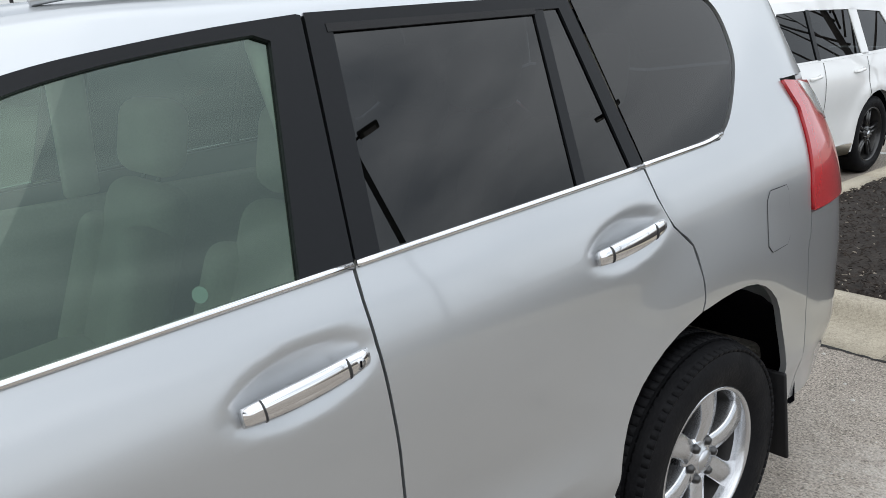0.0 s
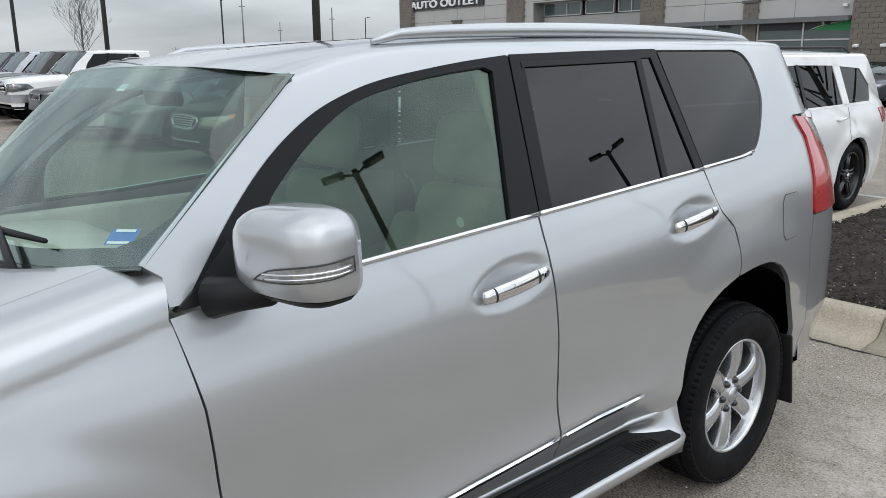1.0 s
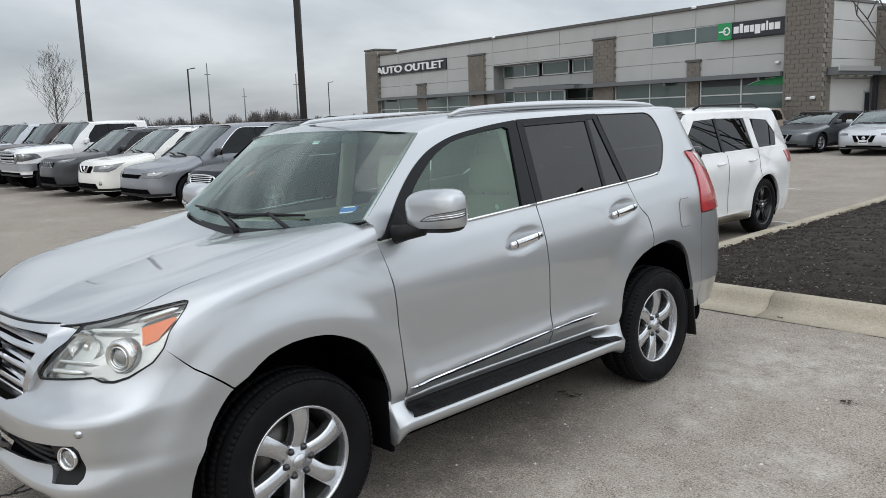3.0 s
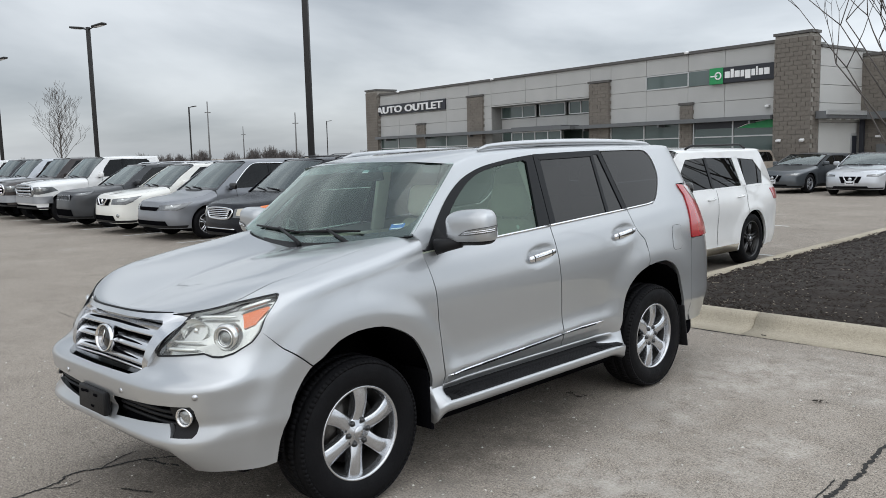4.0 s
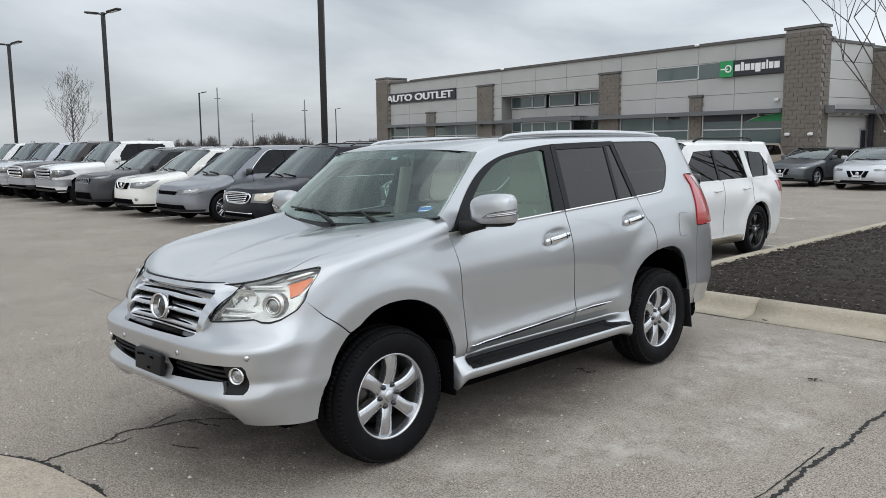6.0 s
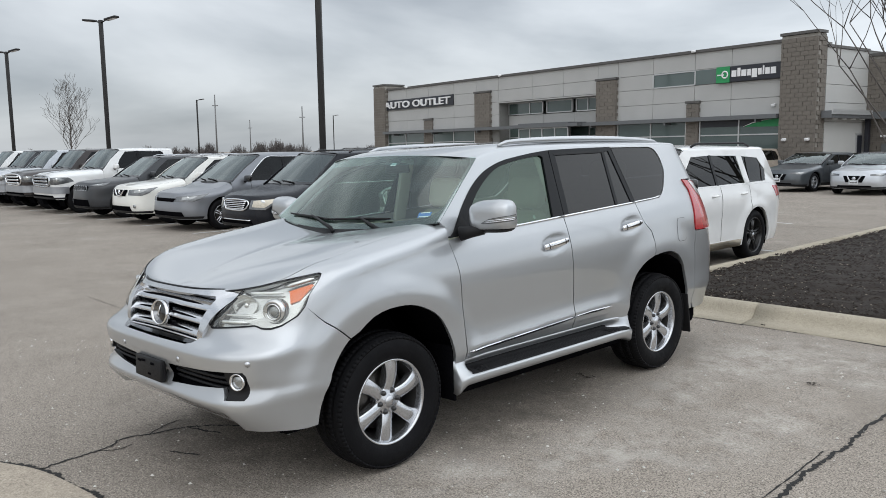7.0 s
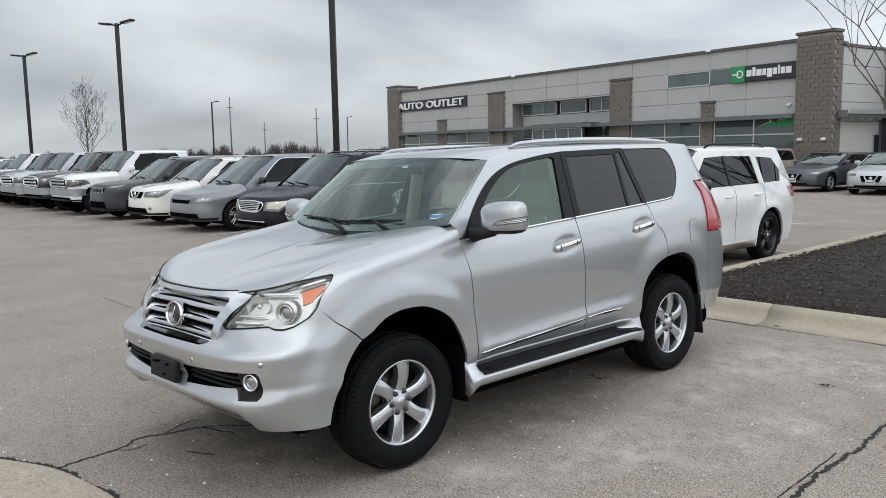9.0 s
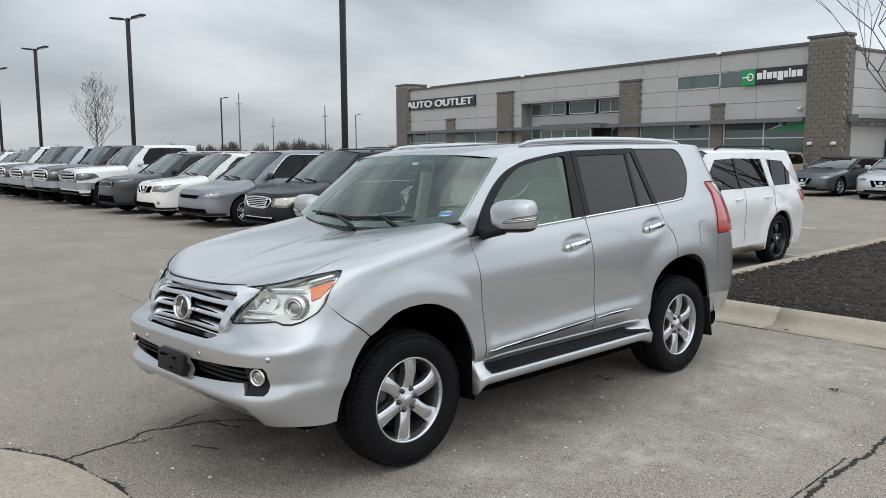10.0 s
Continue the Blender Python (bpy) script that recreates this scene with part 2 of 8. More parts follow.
def tube(points, radii, n=8, bm=None):
    """A round bar along points, tapering by radii."""
    bm = bm or bmesh.new()
    pts = [Vector(p) for p in points]
    if not isinstance(radii, (list, tuple)):
        radii = [radii] * len(pts)
    rings = []
    up = Vector((0, 0, 1))
    for i, p in enumerate(pts):
        d = (pts[min(i + 1, len(pts) - 1)] - pts[max(i - 1, 0)]).normalized()
        a = d.cross(up)
        if a.length < 0.05:
            a = d.cross(Vector((1, 0, 0)))
        a.normalize()
        b = a.cross(d)
        rings.append([bm.verts.new(p + radii[i] * (math.cos(2 * math.pi * k / n) * a + math.sin(2 * math.pi * k / n) * b)) for k in range(n)])
    for r, s in zip(rings, rings[1:]):
        for k in range(n):
            bm.faces.new((r[k], r[(k + 1) % n], s[(k + 1) % n], s[k]))
    bm.faces.new(rings[0][::-1])
    bm.faces.new(rings[-1])
    return bm


def smoothed(pts, n=6):
    """Catmull-Rom through points of a plan or profile."""
    out = []
    for i in range(len(pts) - 1):
        p0, p1, p2, p3 = (np.array(pts[k]) for k in (max(i - 1, 0), i, i + 1, min(i + 2, len(pts) - 1)))
        for k in range(n):
            t = k / n
            out.append(tuple(0.5 * (2 * p1 + (p2 - p0) * t + (2 * p0 - 5 * p1 + 4 * p2 - p3) * t * t + (3 * p1 - p0 - 3 * p2 + p3) * t ** 3)))
    out.append(tuple(pts[-1]))
    return out


def slab(outline, depth, axis="Y", bevel=0.0, bm=None):
    """A plate: a 2D outline pushed by depth along an axis (outline in the two other axes)."""
    own = bmesh.new()
    def at(u, v, w):
        return {"X": (w, u, v), "Y": (u, w, v), "Z": (u, v, w)}[axis]
    vs = [own.verts.new(at(u, v, 0)) for u, v in outline]
    fa = own.faces.new(vs)
    ret = bmesh.ops.extrude_face_region(own, geom=[fa])
    for g in ret["geom"]:
        if isinstance(g, bmesh.types.BMVert):
            g.co += Vector(at(0, 0, depth))
    bmesh.ops.recalc_face_normals(own, faces=own.faces[:])
    if bevel:
        bmesh.ops.bevel(own, geom=own.edges[:], offset=bevel, segments=2, profile=0.5, affect="EDGES")
    return join(bm, own)


def patch(poly, surf, du, dv, flange=0.02, offset=0.0, mirror=False, bm=None):
    """A curved panel: a polygon of the surface's own (u, v) plane, cut on a grid, laid on the surface and its edge turned in."""
    own = bmesh.new()
    own.faces.new([own.verts.new((u, v, 0)) for u, v in poly])
    us, vs = [p[0] for p in poly], [p[1] for p in poly]
    for lo, hi, step, no in ((min(us), max(us), du, (1, 0, 0)), (min(vs), max(vs), dv, (0, 1, 0))):
        k = max(1, math.ceil((hi - lo) / step))
        for i in range(1, k):
            c = lo + (hi - lo) * i / k
            bmesh.ops.bisect_plane(own, geom=own.verts[:] + own.edges[:] + own.faces[:], plane_co=(c, c, 0), plane_no=no, dist=1e-5)
    for v in own.verts:
        v.co = Vector(surf(v.co.x, v.co.y))
    own.normal_update()
    mid = sum((f.calc_center_median() for f in own.faces), Vector()) / len(own.faces)
    if sum(f.normal.dot(f.calc_center_median() - Vector((0, mid.y * 0.8, 0.75))) for f in own.faces) < 0:
        bmesh.ops.reverse_faces(own, faces=own.faces[:])
        own.normal_update()
    return finish(own, flange, offset, mirror, bm)


def finish(own, flange, offset, mirror, bm):
    normals = {v: v.normal.copy() for v in own.verts}
    if offset:
        for v, no in normals.items():
            v.co += no * offset
    if flange:
        rim = [e for e in own.edges if e.is_boundary]
        ret = bmesh.ops.extrude_edge_only(own, edges=rim)
        for e in rim:
            e.smooth = False
        new_verts = [g for g in ret["geom"] if isinstance(g, bmesh.types.BMVert)]
        for v in new_verts:
            near = [e.other_vert(v) for e in v.link_edges if e.other_vert(v) in normals]
            if near:
                v.co -= normals[near[0]] * flange
    if mirror:
        turned(Matrix.Diagonal((-1, 1, 1, 1)), own)
        bmesh.ops.reverse_faces(own, faces=own.faces[:])
    return join(bm, own)


def ring_patch(outer, inner, surf, k=64, offset=0.0, flange=0.015, mirror=False):
    """A frame between two closed outlines of a surface."""
    def resample(poly):
        pts = [np.array(p) for p in poly] + [np.array(poly[0])]
        d = np.concatenate([[0], np.cumsum([np.linalg.norm(b - a) for a, b in zip(pts, pts[1:])])])
        return [tuple(np.array([np.interp(s, d, [p[i] for p in pts]) for i in (0, 1)])) for s in np.linspace(0, d[-1], k, endpoint=False)]
    def divided(poly):
        fine = []
        pts = list(poly) + [poly[0]]
        for a, b in zip(pts, pts[1:]):
            for i in range(40):
                fine.append((a[0] + (b[0] - a[0]) * i / 40, a[1] + (b[1] - a[1]) * i / 40))
        return fine
    own = bmesh.new()
    o = resample(outer)
    fine = divided(inner)
    i_ = []
    for p in o:
        i_.append(min(fine, key=lambda q: (q[0] - p[0]) ** 2 + (q[1] - p[1]) ** 2))
    ov = [own.verts.new(surf(*p)) for p in o]
    iv = [own.verts.new(surf(*p)) for p in i_]
    for a in range(k):
        b = (a + 1) % k
        try:
            own.faces.new((ov[a], ov[b], iv[b], iv[a]))
        except ValueError:
            pass
    bmesh.ops.remove_doubles(own, verts=own.verts[:], dist=0.0008)
    own.normal_update()
    mid = sum((f.calc_center_median() for f in own.faces), Vector()) / len(own.faces)
    if sum(f.normal.dot(f.calc_center_median() - Vector((0, mid.y * 0.8, 0.75))) for f in own.faces) < 0:
        bmesh.ops.reverse_faces(own, faces=own.faces[:])
        own.normal_update()
    return finish(own, flange, offset, mirror, None)


def soft_table(table):
    """Smooth curve through a table of (x, y)."""
    xs, ys = np.array([a for a, _ in table], float), np.array([b for _, b in table], float)
    m = np.gradient(ys, xs)
    def f(x):
        x = min(max(x, xs[0]), xs[-1])
        i = min(max(int(np.searchsorted(xs, x)) - 1, 0), len(xs) - 2)
        h = xs[i + 1] - xs[i]
        t = (x - xs[i]) / h
        return float((2 * t ** 3 - 3 * t * t + 1) * ys[i] + (t ** 3 - 2 * t * t + t) * h * m[i] + (-2 * t ** 3 + 3 * t * t) * ys[i + 1] + (t ** 3 - t * t) * h * m[i + 1])
    return f


class Shell:
    """A car body as one surface over (p, v): p runs along the length and round the nose and tail, v up the side (metres) and,
    past its shoulder, over the top: v = shoulder + t, t from 0 to 1, reaching the centre line at t = 1. Forward is -y, left +x."""

    def __init__(self, side, nose0, nose_n, tail0, tail_n, roll, hood_x, gutter, nose, tail, fender, bonnet, roof, edge=None):
        self.side, self.nose0, self.nose_n, self.tail0, self.tail_n, self.roll, self.hood_x = side, nose0, nose_n, tail0, tail_n, roll, hood_x
        self.gutter, self.nose, self.tail, self.fender, self.bonnet, self.roof = gutter, nose, tail, fender, bonnet, roof
        self.edge = edge or (lambda y: gutter)
        self.nn = nose_n if callable(nose_n) else (lambda v: nose_n)

    def corner(self, p, v):
        """The factor on x, and y, at p."""
        if p < self.nose0:
            a = min((self.nose0 - p) / 1.5, 1.0) * math.pi / 2
            n, length, base, sign = self.nn(v), self.nose(v), self.nose0, -1
        elif p > self.tail0:
            a = min((p - self.tail0) / 1.5, 1.0) * math.pi / 2
            n, length, base, sign = self.tail_n, self.tail(v), self.tail0, 1
        else:
            return 1.0, p
        c, s = math.cos(a), math.sin(a)
        d = (c ** n + s ** n) ** (1 / n)
        return c / d, base + sign * length * s / d

    def p_at_y(self, y, v):
        if y < self.nose0:
            s = min((self.nose0 - y) / self.nose(v), 0.9999)
            n, k = self.nn(v), -1
        elif y > self.tail0:
            s = min((y - self.tail0) / self.tail(v), 0.9999)
            n, k = self.tail_n, 1
        else:
            return y
        a = math.atan((s ** n / (1 - s ** n)) ** (1 / n))
        return (self.nose0 if k < 0 else self.tail0) + k * 1.5 * a / (math.pi / 2)

    def p_at_x(self, x, v, front=True):
        w = self.side(0, v) if v < 1.1 else self.side(0, 1.1)
        r = min(max(x / w, 1e-4), 0.9999)
        n = self.nn(v) if front else self.tail_n
        a = math.atan(((1 / r) ** n - 1) ** (1 / n))
        return (self.nose0 - 1.5 * a / (math.pi / 2)) if front else (self.tail0 + 1.5 * a / (math.pi / 2))

    def hood(self, p, v):
        """Lower body, fender and bonnet."""
        c, y = self.corner(p, v)
        zs, zc = self.fender(y), self.bonnet(y)
        v0 = zs - self.roll
        if v <= v0:
            return (self.side(y, v) * c, y, v)
        t = min(v - v0, 1.0)
        x0 = self.side(y, v0)
        pts = ((x0, v0), (x0 - 0.005, zs + 0.02), (self.hood_x, zs + 0.036), (0, zc))
        w = ((1 - t) ** 3, 3 * t * (1 - t) ** 2, 3 * t * t * (1 - t), t ** 3)
        return (sum(a * b[0] for a, b in zip(w, pts)) * c, y, sum(a * b[1] for a, b in zip(w, pts)))

    def hood_v(self, y, t):
        return self.fender(y) - self.roll + t

    def cabin(self, p, v):
        """Lower body, greenhouse and roof."""
        c, y = self.corner(p, v if v < self.gutter else self.gutter)
        g = self.edge(y)
        if v <= g:
            return (self.side(y, v) * c, y, v)
        t = min(v - g, 1.0)
        zr = self.roof(y)
        x0 = self.side(y, g)
        pts = ((x0, g), (x0 - 0.018, g + 0.045), (x0 * 0.80, zr), (0, zr))
        w = ((1 - t) ** 3, 3 * t * (1 - t) ** 2, 3 * t * t * (1 - t), t ** 3)
        return (sum(a * b[0] for a, b in zip(w, pts)) * c, y, sum(a * b[1] for a, b in zip(w, pts)))

    def find(self, surf, z, x=None, y=None):
        """(p, v) of the place on a surface with height z and the given x or y."""
        best = None
        first = self.nose0 - 1.4999
        lo_p, hi_p, lo_v, hi_v = first, 0.0, 0.2, 1.9
        for _ in range(7):
            for i in range(13):
                for j in range(13):
                    p, v = lo_p + (hi_p - lo_p) * i / 12, lo_v + (hi_v - lo_v) * j / 12
                    q = surf(p, v)
                    e = (q[2] - z) ** 2 + ((q[0] - x) ** 2 if x is not None else (q[1] - y) ** 2)
                    if surf == self.hood and v > self.hood_v(q[1], 0.5):
                        e += 1.0
                    if best is None or e < best[0]:
                        best = (e, p, v)
            dp, dv = (hi_p - lo_p) * 0.2, (hi_v - lo_v) * 0.2
            lo_p, hi_p, lo_v, hi_v = best[1] - dp, min(best[1] + dp, 0.0), best[2] - dv, best[2] + dv
            lo_p = max(lo_p, first)
        return best[1], best[2]


def wheel(parent, name, at, radius, width, rim_r, rim_mat, spokes=6, side=1, lugs=6, tread=84, cap=True, style="broad"):
    """A wheel: tyre with tread blocks, rim barrel, spokes, hub cap and nuts. side: +1 faces +x."""
    w = new(name)
    w.parent = parent
    w.matrix_basis = pose(*at) @ (Matrix.Identity(4) if side > 0 else pose(0, 0, 0, 0, 0, 180))
    h = width / 2
    bm = spin([(-h * 0.82, rim_r + 0.005), (-h, rim_r + 0.03), (-h * 1.03, (rim_r + radius) / 2), (-h * 0.97, radius - 0.035), (-h * 0.80, radius - 0.010), (-h * 0.45, radius - 0.004), (0, radius - 0.003),
               (h * 0.45, radius - 0.004), (h * 0.80, radius - 0.010), (h * 0.97, radius - 0.035), (h * 1.03, (rim_r + radius) / 2), (h * 1.0, rim_r + 0.03), (h * 0.90, rim_r + 0.012), (h * 0.82, rim_r + 0.0)], 72, caps=False)
    tyre = part("tyre", bm, M["rubber"], w)
    if tread:
        bm = bmesh.new()
        for i in range(tread):
            a = 2 * math.pi * i / tread
            for x0, x1, sh in ((-0.98, -0.56, 0.0), (-0.5, -0.04, 0.5), (0.04, 0.5, 0.0), (0.56, 0.98, 0.5)):
                own = bmesh.new()
                bmesh.ops.create_cube(own, size=1.0)
                tl = 2 * math.pi * radius / tread * 0.88
                drop = 0.0145 if abs(x0 + x1) > 1 else 0.003
                turned(pose(0, 0, 0, math.degrees(a + sh * 2 * math.pi / tread), 0, 0) @ pose((x0 + x1) / 2 * h, 0, radius - drop - 0.004, 0, (16 if x0 > 0.5 else -16 if x1 < -0.5 else 0), 0) @ Matrix.Diagonal(((x1 - x0) * h, tl, 0.011, 1)), own)
                join(bm, own)
        part("tread", bm, M["rubber"], tyre)["kind"] = "stuff"
    bm = spin([(h * 0.80, rim_r + 0.004), (h * 0.86, rim_r + 0.010), (h * 0.90, rim_r - 0.001), (h * 0.80, rim_r - 0.008), (h * 0.62, rim_r - 0.011), (h * 0.52, rim_r - 0.015)], 64, caps=False)
    rim = part("rim", bm, rim_mat, w)
    part("barrel", spin([(h * 0.53, rim_r - 0.013), (h * 0.1, rim_r - 0.035), (-h * 0.7, rim_r - 0.03)], 48, caps=False), M["barrel"], rim)
    part("brake_disc", spin([(-h * 0.15, 0.02), (-h * 0.15, rim_r * 0.74), (-h * 0.02, rim_r * 0.74), (-h * 0.02, 0.02)], 40), M["disc"], w)
    part("backing", spin([(-h * 0.62, 0.01), (-h * 0.62, rim_r - 0.03), (-h * 0.60, rim_r - 0.03), (-h * 0.6, 0.01)], 32), M["liner"], w)
    hub_x = h * 0.62
    for i in range(spokes):
        a = 360 * i / spokes - 5
        if style == "broad":
            # curved broad spoke: from the hub out to the lip, dished, widening at both ends
            bm = bmesh.new()
            rows = []
            for k in range(9):
                t = k / 8
                r = 0.055 + (rim_r - 0.058) * t
                wd = 0.038 - 0.004 * math.sin(math.pi * t) + 0.012 * t * t
                dep = hub_x + 0.012 * math.sin(math.pi * t) + 0.006 * t
                sw = 0.009 * math.sin(math.pi * t * 0.9)
                rows.append([bm.verts.new(q) for q in ((dep - 0.060, sw - wd * 0.80, r), (dep - 0.009, sw - wd, r), (dep - 0.002, sw - wd * 0.90, r), (dep + 0.005, sw - wd * 0.1, r), (dep - 0.003, sw + wd * 0.90, r), (dep - 0.009, sw + wd, r), (dep - 0.060, sw + wd * 0.80, r))])
            for r0, r1 in zip(rows, rows[1:]):
                for q in range(6):
                    bm.faces.new((r0[q], r0[q + 1], r1[q + 1], r1[q]))
            bmesh.ops.recalc_face_normals(bm, faces=bm.faces[:])
        else:
            bm = bmesh.new()
            for s in (-1, 1):
                own = bmesh.new()
                bmesh.ops.create_cube(own, size=1.0)
                for v in own.verts:
                    top = v.co.z > 0
                    v.co = Vector((hub_x - 0.02 + v.co.x * 0.04, s * (0.030 if top else 0.014) + v.co.y * 0.024, rim_r - 0.006 if top else 0.03))
                bmesh.ops.bevel(own, geom=own.edges[:], offset=0.004, segments=2, affect="EDGES")
                join(bm, own)
        part("spoke", turned(pose(0, 0, 0, a, 0, 0), bm), rim_mat, w)
    part("hub", spin([(hub_x - 0.06, 0.085), (hub_x - 0.004, 0.082), (hub_x + 0.006, 0.066), (hub_x + 0.008, 0.045), (hub_x + 0.014, 0.040), (hub_x + 0.016, 0.001)], 32), rim_mat, w)
    if cap:
        bm = spin([(hub_x + 0.010, 0.036), (hub_x + 0.019, 0.033), (hub_x + 0.021, 0.001)], 24)
        part("hub_cap", bm, M["satin"], w, "satin round hub cap")
    for i in range(lugs):
        a = math.radians(360 * (i + 0.5) / lugs - 5)
        # nut drawn wide and black, the shade of its recess put into its colour
        bm = spin([(hub_x - 0.002, 0.017), (hub_x + 0.005, 0.0165), (hub_x + 0.018, 0.010), (hub_x + 0.020, 0.001)], 10)
        part("wheel_nut", turned(pose(0, 0.062 * math.sin(a), 0.062 * math.cos(a)), bm), M["dark_alloy"], w)
    return w


# ---- other cars ----
def grid(surf, us, vs, mirror=False, bm=None):
    """A plain sheet over a surface."""
    own = bmesh.new()
    rows = [[own.verts.new(surf(u, v)) for v in vs] for u in us]
    for r0, r1 in zip(rows, rows[1:]):
        for q in range(len(vs) - 1):
            own.faces.new((r0[q], r0[q + 1], r1[q + 1], r1[q]))
    bmesh.ops.remove_doubles(own, verts=own.verts[:], dist=1e-4)
    bmesh.ops.recalc_face_normals(own, faces=own.faces[:])
    if mirror:
        turned(Matrix.Diagonal((-1, 1, 1, 1)), own)
        bmesh.ops.reverse_faces(own, faces=own.faces[:])
    return join(bm, own)


def parked_car(m, label, group, k):
    """A parked car from a few sizes: wb wheelbase, fo and ro overhangs, w half width, hf and hc bonnet heights, belt, roof, cowl and roof ends."""
    car = thing("car", m, label, "car", group)
    body, trim = M[k["paint"]], M["black_plastic"]
    wb, w, hf, hc, bz, rz = k["wb"], k["w"], k["hf"], k["hc"], k["belt"], k["roof"]
    fa, ra = -wb / 2, wb / 2
    wr = k["wheel"]
    zb = k.get("sill", 0.27)
    arch = wr + k.get("arch", 0.055)
    tab = soft_table([(0.15, 0.93), (0.33, 0.978), (0.55, 0.985), (0.75, 1.0), (0.9, 0.985), (1.0, 0.95)])
    gut = rz - 0.075

    def side(y, z):
        zn = z / bz
        x = w * tab(zn) if zn <= 1 else w * 0.95 - k.get("lean", 0.34) * (z - bz)
        for yc in (fa, ra):
            x += k.get("flare", 0.018) * math.exp(-((math.hypot(y - yc, z - wr) - arch - 0.03) / 0.07) ** 2)
        return x
    ln, lt = k["fo"] - 0.08, k["ro"] - 0.12
    sh = Shell(side=side, nose0=fa - 0.08, nose_n=k.get("nose_n", 3.5), tail0=ra + 0.12, tail_n=k.get("tail_n", 3.2), roll=0.16, hood_x=w * 0.8, gutter=gut,
               nose=soft_table([(0.2, ln * 0.93), (0.45, ln), (hf * 0.72, ln * 0.985), (hf, ln * k.get("rake", 0.93)), (hc, ln * 0.9), (2.4, ln * 0.9)]),
               tail=soft_table([(0.2, lt * 0.92), (0.5, lt), (bz * 0.85, lt * 0.97), (bz, lt * 0.92), (rz, lt * k.get("back", 0.62)), (2.4, lt * k.get("back", 0.62))]),
               fender=soft_table([(fa - k["fo"], hf), (fa - k["fo"] * 0.5, hf + (hc - hf) * 0.35), (fa, hf + (hc - hf) * 0.62), (k["cowl"], hc)]),
               bonnet=soft_table([(fa - k["fo"], hf), (fa - k["fo"] * 0.5, hf + (hc - hf) * 0.4 + 0.02), (fa, hf + (hc - hf) * 0.68 + 0.025), (k["cowl"], hc + 0.015)]),
               roof=soft_table([(k["wtop"], rz - 0.035), (k["wtop"] + 0.5, rz - 0.005), ((k["wtop"] + k["rtop"]) / 2, rz), (k["rtop"], rz - 0.03)]))
    hs, cs = sh.hood, sh.cabin
    pc, pt = sh.nose0 - 1.4999, sh.tail0 + 1.4999
    v05 = lambda p: sh.hood_v(sh.corner(p, 2.0)[1], 0.45)
    drop = -math.asin(min((wr - zb) / arch, 0.95))
    arch_pts = lambda yc: [(yc + arch * math.cos(a), wr + arch * math.sin(a)) for a in np.linspace(math.pi - drop, drop, 18)]
    cowl = k["cowl"]
    front = [(pc, zb + 0.02)] + [(sh.nose0 - 1.0, zb)] + [(sh.p_at_y(y, z), z) for y, z in arch_pts(fa)] + [(cowl, zb)] + [(cowl, v05(cowl))] + [(p, v05(p)) for p in np.linspace(cowl, pc, 16)[1:]]
    rear = [(cowl + 0.006, zb)] + [(sh.p_at_y(y, z), z) for y, z in arch_pts(ra)] + [(sh.tail0 + 0.8, zb), (pt, zb + 0.02), (pt, bz), (sh.tail0 + 0.7, bz), (cowl + 0.006, bz)]
    pick = k.get("pickup")
    dlo, outer = k["dlo"], [(cowl + 0.03, bz), ((cowl + k["wtop"]) / 2 - 0.03, (bz + gut) / 2), (k["wtop"], gut), ((k["wtop"] + k["rtop"]) / 2, gut), (k["rtop"] if pick else sh.tail0 + 0.55, gut), (k["rtop"] + 0.06 if pick else sh.tail0 + 0.75, bz), (0.3, bz), (-0.3, bz)]
    base = lambda s: (s * w * 0.87, cowl - 0.04 + 0.10 * s * s, hc + 0.02)
    def screen(s, t):
        b = base(s)
        top = (s * (side(k["wtop"], gut) - 0.02), k["wtop"] - 0.07 + 0.07 * s * s, rz - 0.035 - 0.04 * s * s)
        return tuple(b[i] + (top[i] - b[i]) * t + (0, -0.012, 0.012)[i] * math.sin(math.pi * t) for i in range(3))
    px = sh.p_at_x
    for mir in (False, True):
        sg = -1 if mir else 1
        part("front_body", patch(front, hs, 0.06, 0.05, 0.03, mirror=mir), body, car)
        rb = part("rear_body", patch(rear, cs, 0.08, 0.05, 0.03, mirror=mir), body, car)
        part("cab_frame", ring_patch(outer, dlo, cs, 90, 0.003, 0.02, mir), body, car)
        for g in k["panes"]:
            part("side_window", patch(g, cs, 0.15, 0.12, 0.0, -0.006, mir), M["car_glass"], car, "dark tinted side glass")
        for q in k["posts"]:
            part("window_post", patch(q, cs, 0.1, 0.1, 0.01, 0.003, mir), body if k.get("post_paint") and q is k["posts"][-1] else M["satin_black"], car)
        for y in k["seams"]:
            part("door_gap", patch([(y - 0.004, zb + 0.12), (y + 0.004, zb + 0.12), (y + 0.004, bz - 0.01), (y - 0.004, bz - 0.01)], cs, 0.1, 0.05, 0.0, 0.0025, mir), M["liner"], rb)
        for y in k["handles"]:
            x = side(y, bz - 0.13)
            part("door_handle", tube([(sg * (x + 0.002), y - 0.10, bz - 0.135), (sg * (x + 0.03), y - 0.06, bz - 0.13), (sg * (x + 0.03), y + 0.06, bz - 0.12), (sg * (x + 0.002), y + 0.10, bz - 0.118)], 0.014, 8), M["chrome"] if k.get("chrome_handles") else body, rb)
